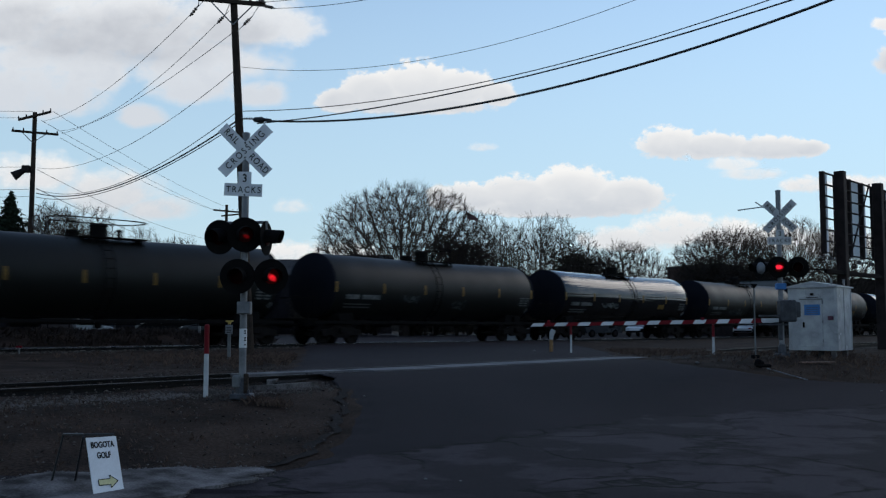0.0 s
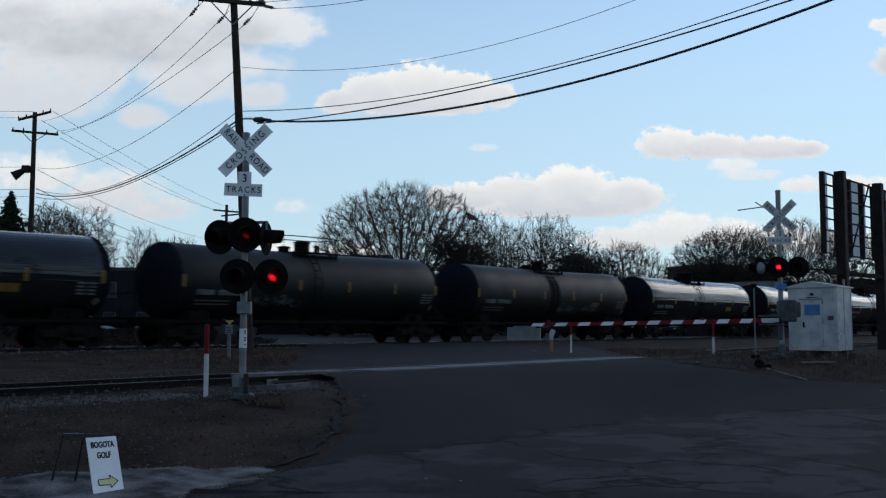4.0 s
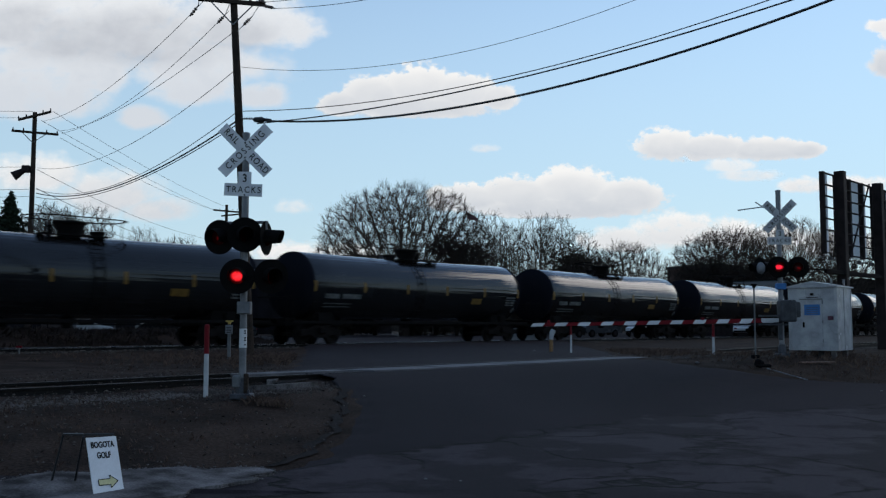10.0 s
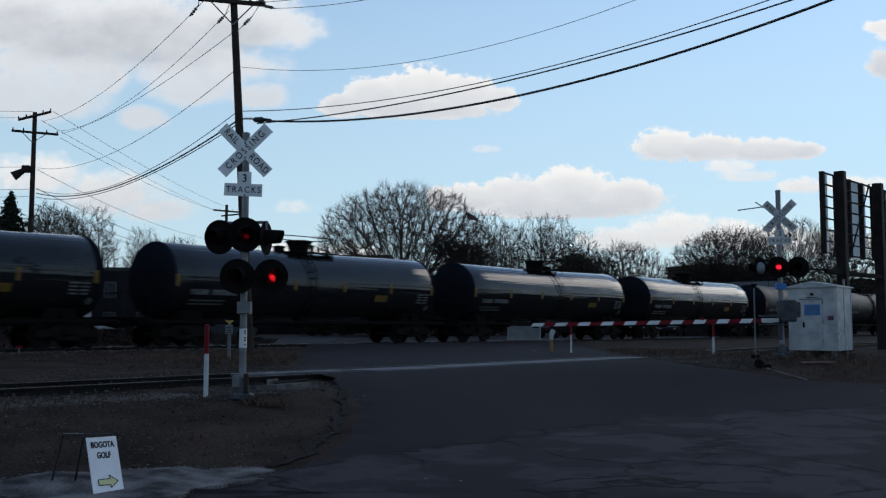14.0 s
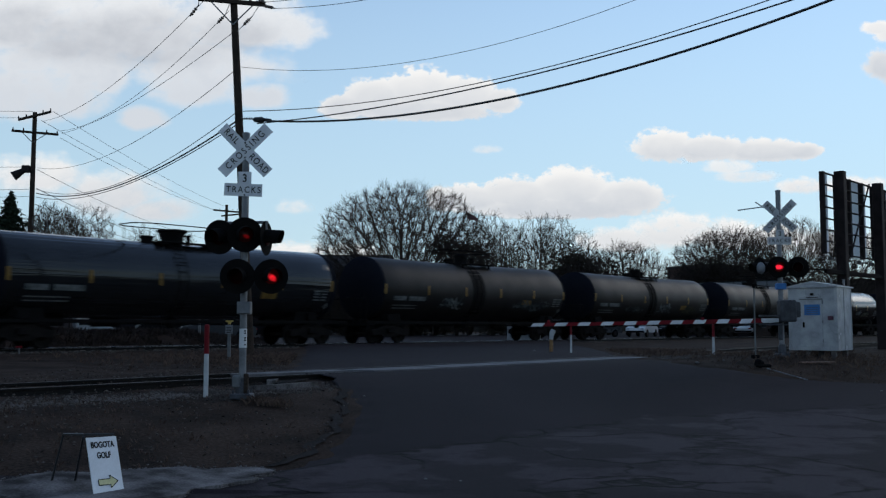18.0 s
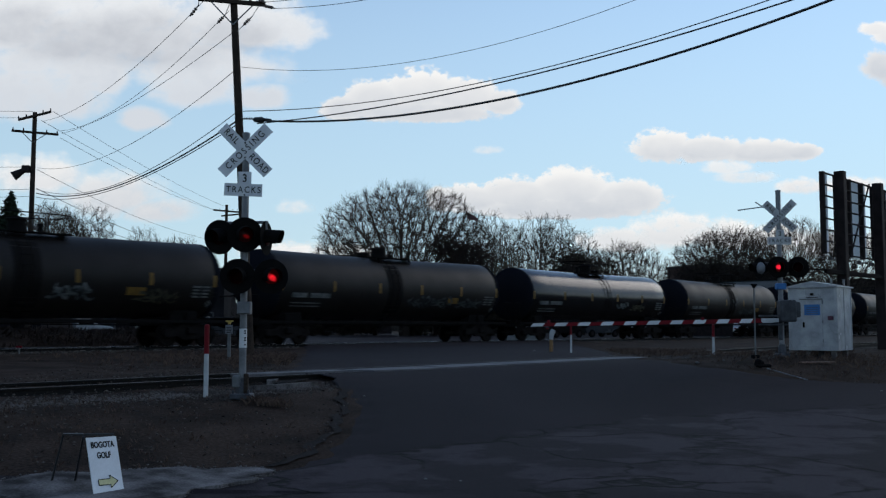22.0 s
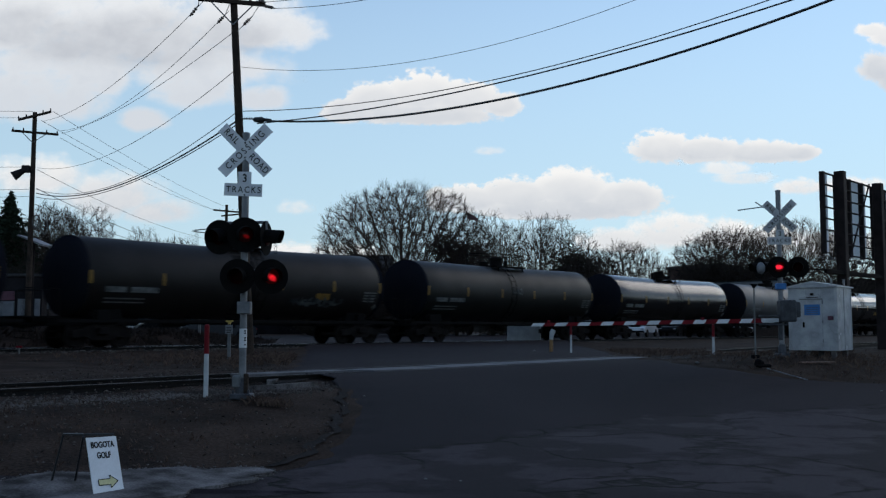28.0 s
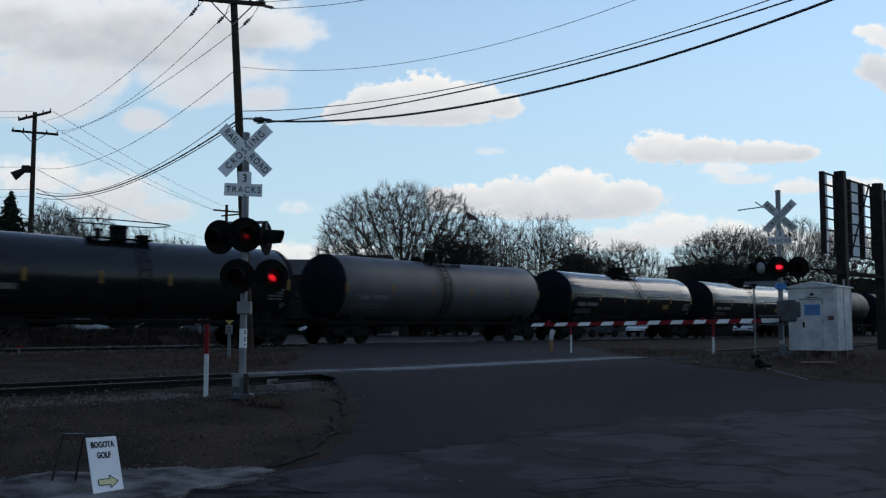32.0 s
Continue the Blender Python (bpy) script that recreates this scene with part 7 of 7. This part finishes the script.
cloud([(40, 10, 300, 150), (220, 40, 230, 110), (400, 30, 170, 90), (490, 45, 95, 55), (350, 110, 190, 75), (450, 165, 70, 40), (60, 160, 160, 90), (90, 95, 180, 70), (150, 130, 90, 55), (335, 150, 115, 55), (240, 205, 60, 32)], (4, 8), 1, soft=0.5, grey=0.6, scale=4.0, amp=1.0, bright=1.02, mottle=0.1, tint=(0.98, 1.0, 1.02))
cloud([(608, 182, 58, 32), (662, 164, 72, 46), (740, 150, 84, 54), (822, 160, 84, 46), (885, 170, 48, 32), (740, 188, 170, 30)], (12, 22), 2, grey=0.6, scale=6.5)
cloud([(830, 350, 95, 34), (920, 342, 105, 42), (1015, 334, 105, 52), (1110, 350, 95, 42), (1000, 366, 210, 30)], (-2, 4), 3, grey=0.7, scale=7)
cloud([(1190, 254, 74, 42), (1270, 257, 98, 34), (1370, 261, 110, 29), (1440, 261, 50, 20)], (-17, 9), 4, grey=0.7, scale=8)
cloud([(1310, 288, 64, 20), (1340, 306, 74, 18)], (-17, 9), 12, soft=0.6, grey=0.3, scale=6, thick=0.8)
cloud([(1110, 424, 105, 34), (1215, 408, 125, 44), (1300, 412, 95, 40), (1390, 420, 115, 36), (1500, 430, 125, 36)], (-8, 2), 5, soft=0.5, grey=0.5, scale=7)
cloud([(40, 300, 120, 55), (170, 340, 130, 60), (260, 368, 90, 34)], (4, 6), 6, soft=0.6, grey=0.6, scale=4, amp=1.0)
cloud([(1600, 22, 40, 20), (1640, 32, 60, 34), (1612, 96, 46, 44), (1656, 112, 70, 50)], (-36, 14), 7, soft=0.4, grey=0.75, scale=6)
cloud([(1455, 320, 62, 22), (1540, 318, 80, 24)], (-12, 4), 8, soft=0.5, grey=0.4, scale=6)
cloud([(506, 358, 46, 20)], (8, 2), 9, soft=0.8, grey=0.3, scale=6, thick=0.75)
cloud([(500, 444, 110, 28), (620, 440, 80, 22)], (4, 2), 10, soft=0.6, grey=0.3, scale=6)
cloud([(866, 246, 34, 13)], (14, 8), 11, soft=0.8, grey=0.3, scale=9, thick=0.7)


def reflection_cloud(azimuth, elevation, half_w, half_h, seed, bright):
    """Unseen glowing clouds low round the rest of the sky, added for the tanks to reflect."""
    a, w, h = radians(azimuth), half_w, half_h
    mat = cloud_material("cloud_vapour", [(-0.3 * w, 0, 0.6 * w, 0.6 * h), (0.4 * w, -0.1 * h, 0.55 * w, 0.5 * h)], seed, grey=0.3, scale=4, bright=bright, tint=(0.95, 1.0, 1.1))
    ob = mesh_of("cloud", [(-w, 0, -h), (w, 0, -h), (w, 0, h), (-w, 0, h)], [(0, 1, 2, 3)], mat)
    tagged(ob, "unseen glowing cloud sheet added for reflections on the tanks", "cloud", "clouds", "structure")
    ob.visible_shadow = False
    r = 3000.0
    ob.matrix_basis = pose(r * math.sin(a), r * math.cos(a), r * math.tan(radians(elevation)), 0, 0, -azimuth)


for k, (az, el, w, h) in enumerate(((58, 8, 620, 120), (68, 4.5, 620, 55), (74, 9, 560, 50), (82, 5, 520, 45), (86, 13, 520, 55), (70, 17, 620, 70), (-90, 9, 900, 200), (180, 12, 900, 160))):
    # sheets near the sun glow most, to brighten the far tanks' reflections
    reflection_cloud(az, el, w, h, 20 + k, 3.0 if 0 < az < 78 else 1.0)


# ---- motion ----
def car_along(i, t):
    """Distance along the track of the middle of tank car i at t seconds; the train slows a little."""
    x = t / 32.0
    run = -1.59672 + 19.62273 * x - 0.60349 * x ** 2 - 0.19114 * x ** 3 + 0.13607 * x ** 4
    return (i - 1 - run) * CAR_PITCH + TANK_HALF


BEAT, FIRST_LIT = 1.2715, 0.455


WHEELS = [w for car in CARS for tr in car.children for w in tr.children if w.name.split(".")[0] == "wheelset"]


def motions():
    stops = [2.0 * k for k in range(17)]
    for i, car in enumerate(CARS):
        walk(car, [(t, track_pose(car_along(i, t), TRAIN_ACROSS)) for t in stops])
    # the wheels roll; every wheelset takes the same turn
    lead = WHEELS[0]
    steps, r = int(DURATION * 30), 0.455
    walk(lead, [(k / 30, pose(0, 0, r) @ Matrix.Rotation((car_along(0, k / 30) - car_along(0, 0)) / r, 4, "Y")) for k in range(steps + 1)])
    for w in WHEELS[1:]:
        w.rotation_mode = "QUATERNION"
        keys = w.animation_data_create()
        keys.action = lead.animation_data.action
        keys.action_slot = lead.animation_data.action_slot
    for lens, on, off in LENSES:
        home = lens.matrix_basis.translation.copy()

        def at(deg):
            return pose(*home, 0, 0, deg)

        changes = sorted((FIRST_LIT + k * BEAT + ph, ph == on) for k in range(-1, 26) for ph in (on, off))
        changes = [c for c in changes if 0.1 < c[0] < DURATION - 0.1]
        turn = 180 if changes[0][1] else 0
        rows = [(0.0, at(turn))]
        for t, _ in changes:
            for k, a in ((-0.9, 0), (-0.3, 60), (0.3, 120), (0.9, 180)):
                rows.append((t + k / 30, at(turn + a)))
            turn = (turn + 180) % 360
        rows.append((DURATION, at(turn)))
        walk(lens, rows)
    walk(passing_car, [(t, passing_pose(t)) for t in stops])
    for ob, cx, cy, cz, (dx, dz) in CLOUDS:
        walk(ob, [(0.0, pose(cx, cy, cz)), (DURATION, pose(cx + dx * PX, cy, cz + dz * PX))])


motions()
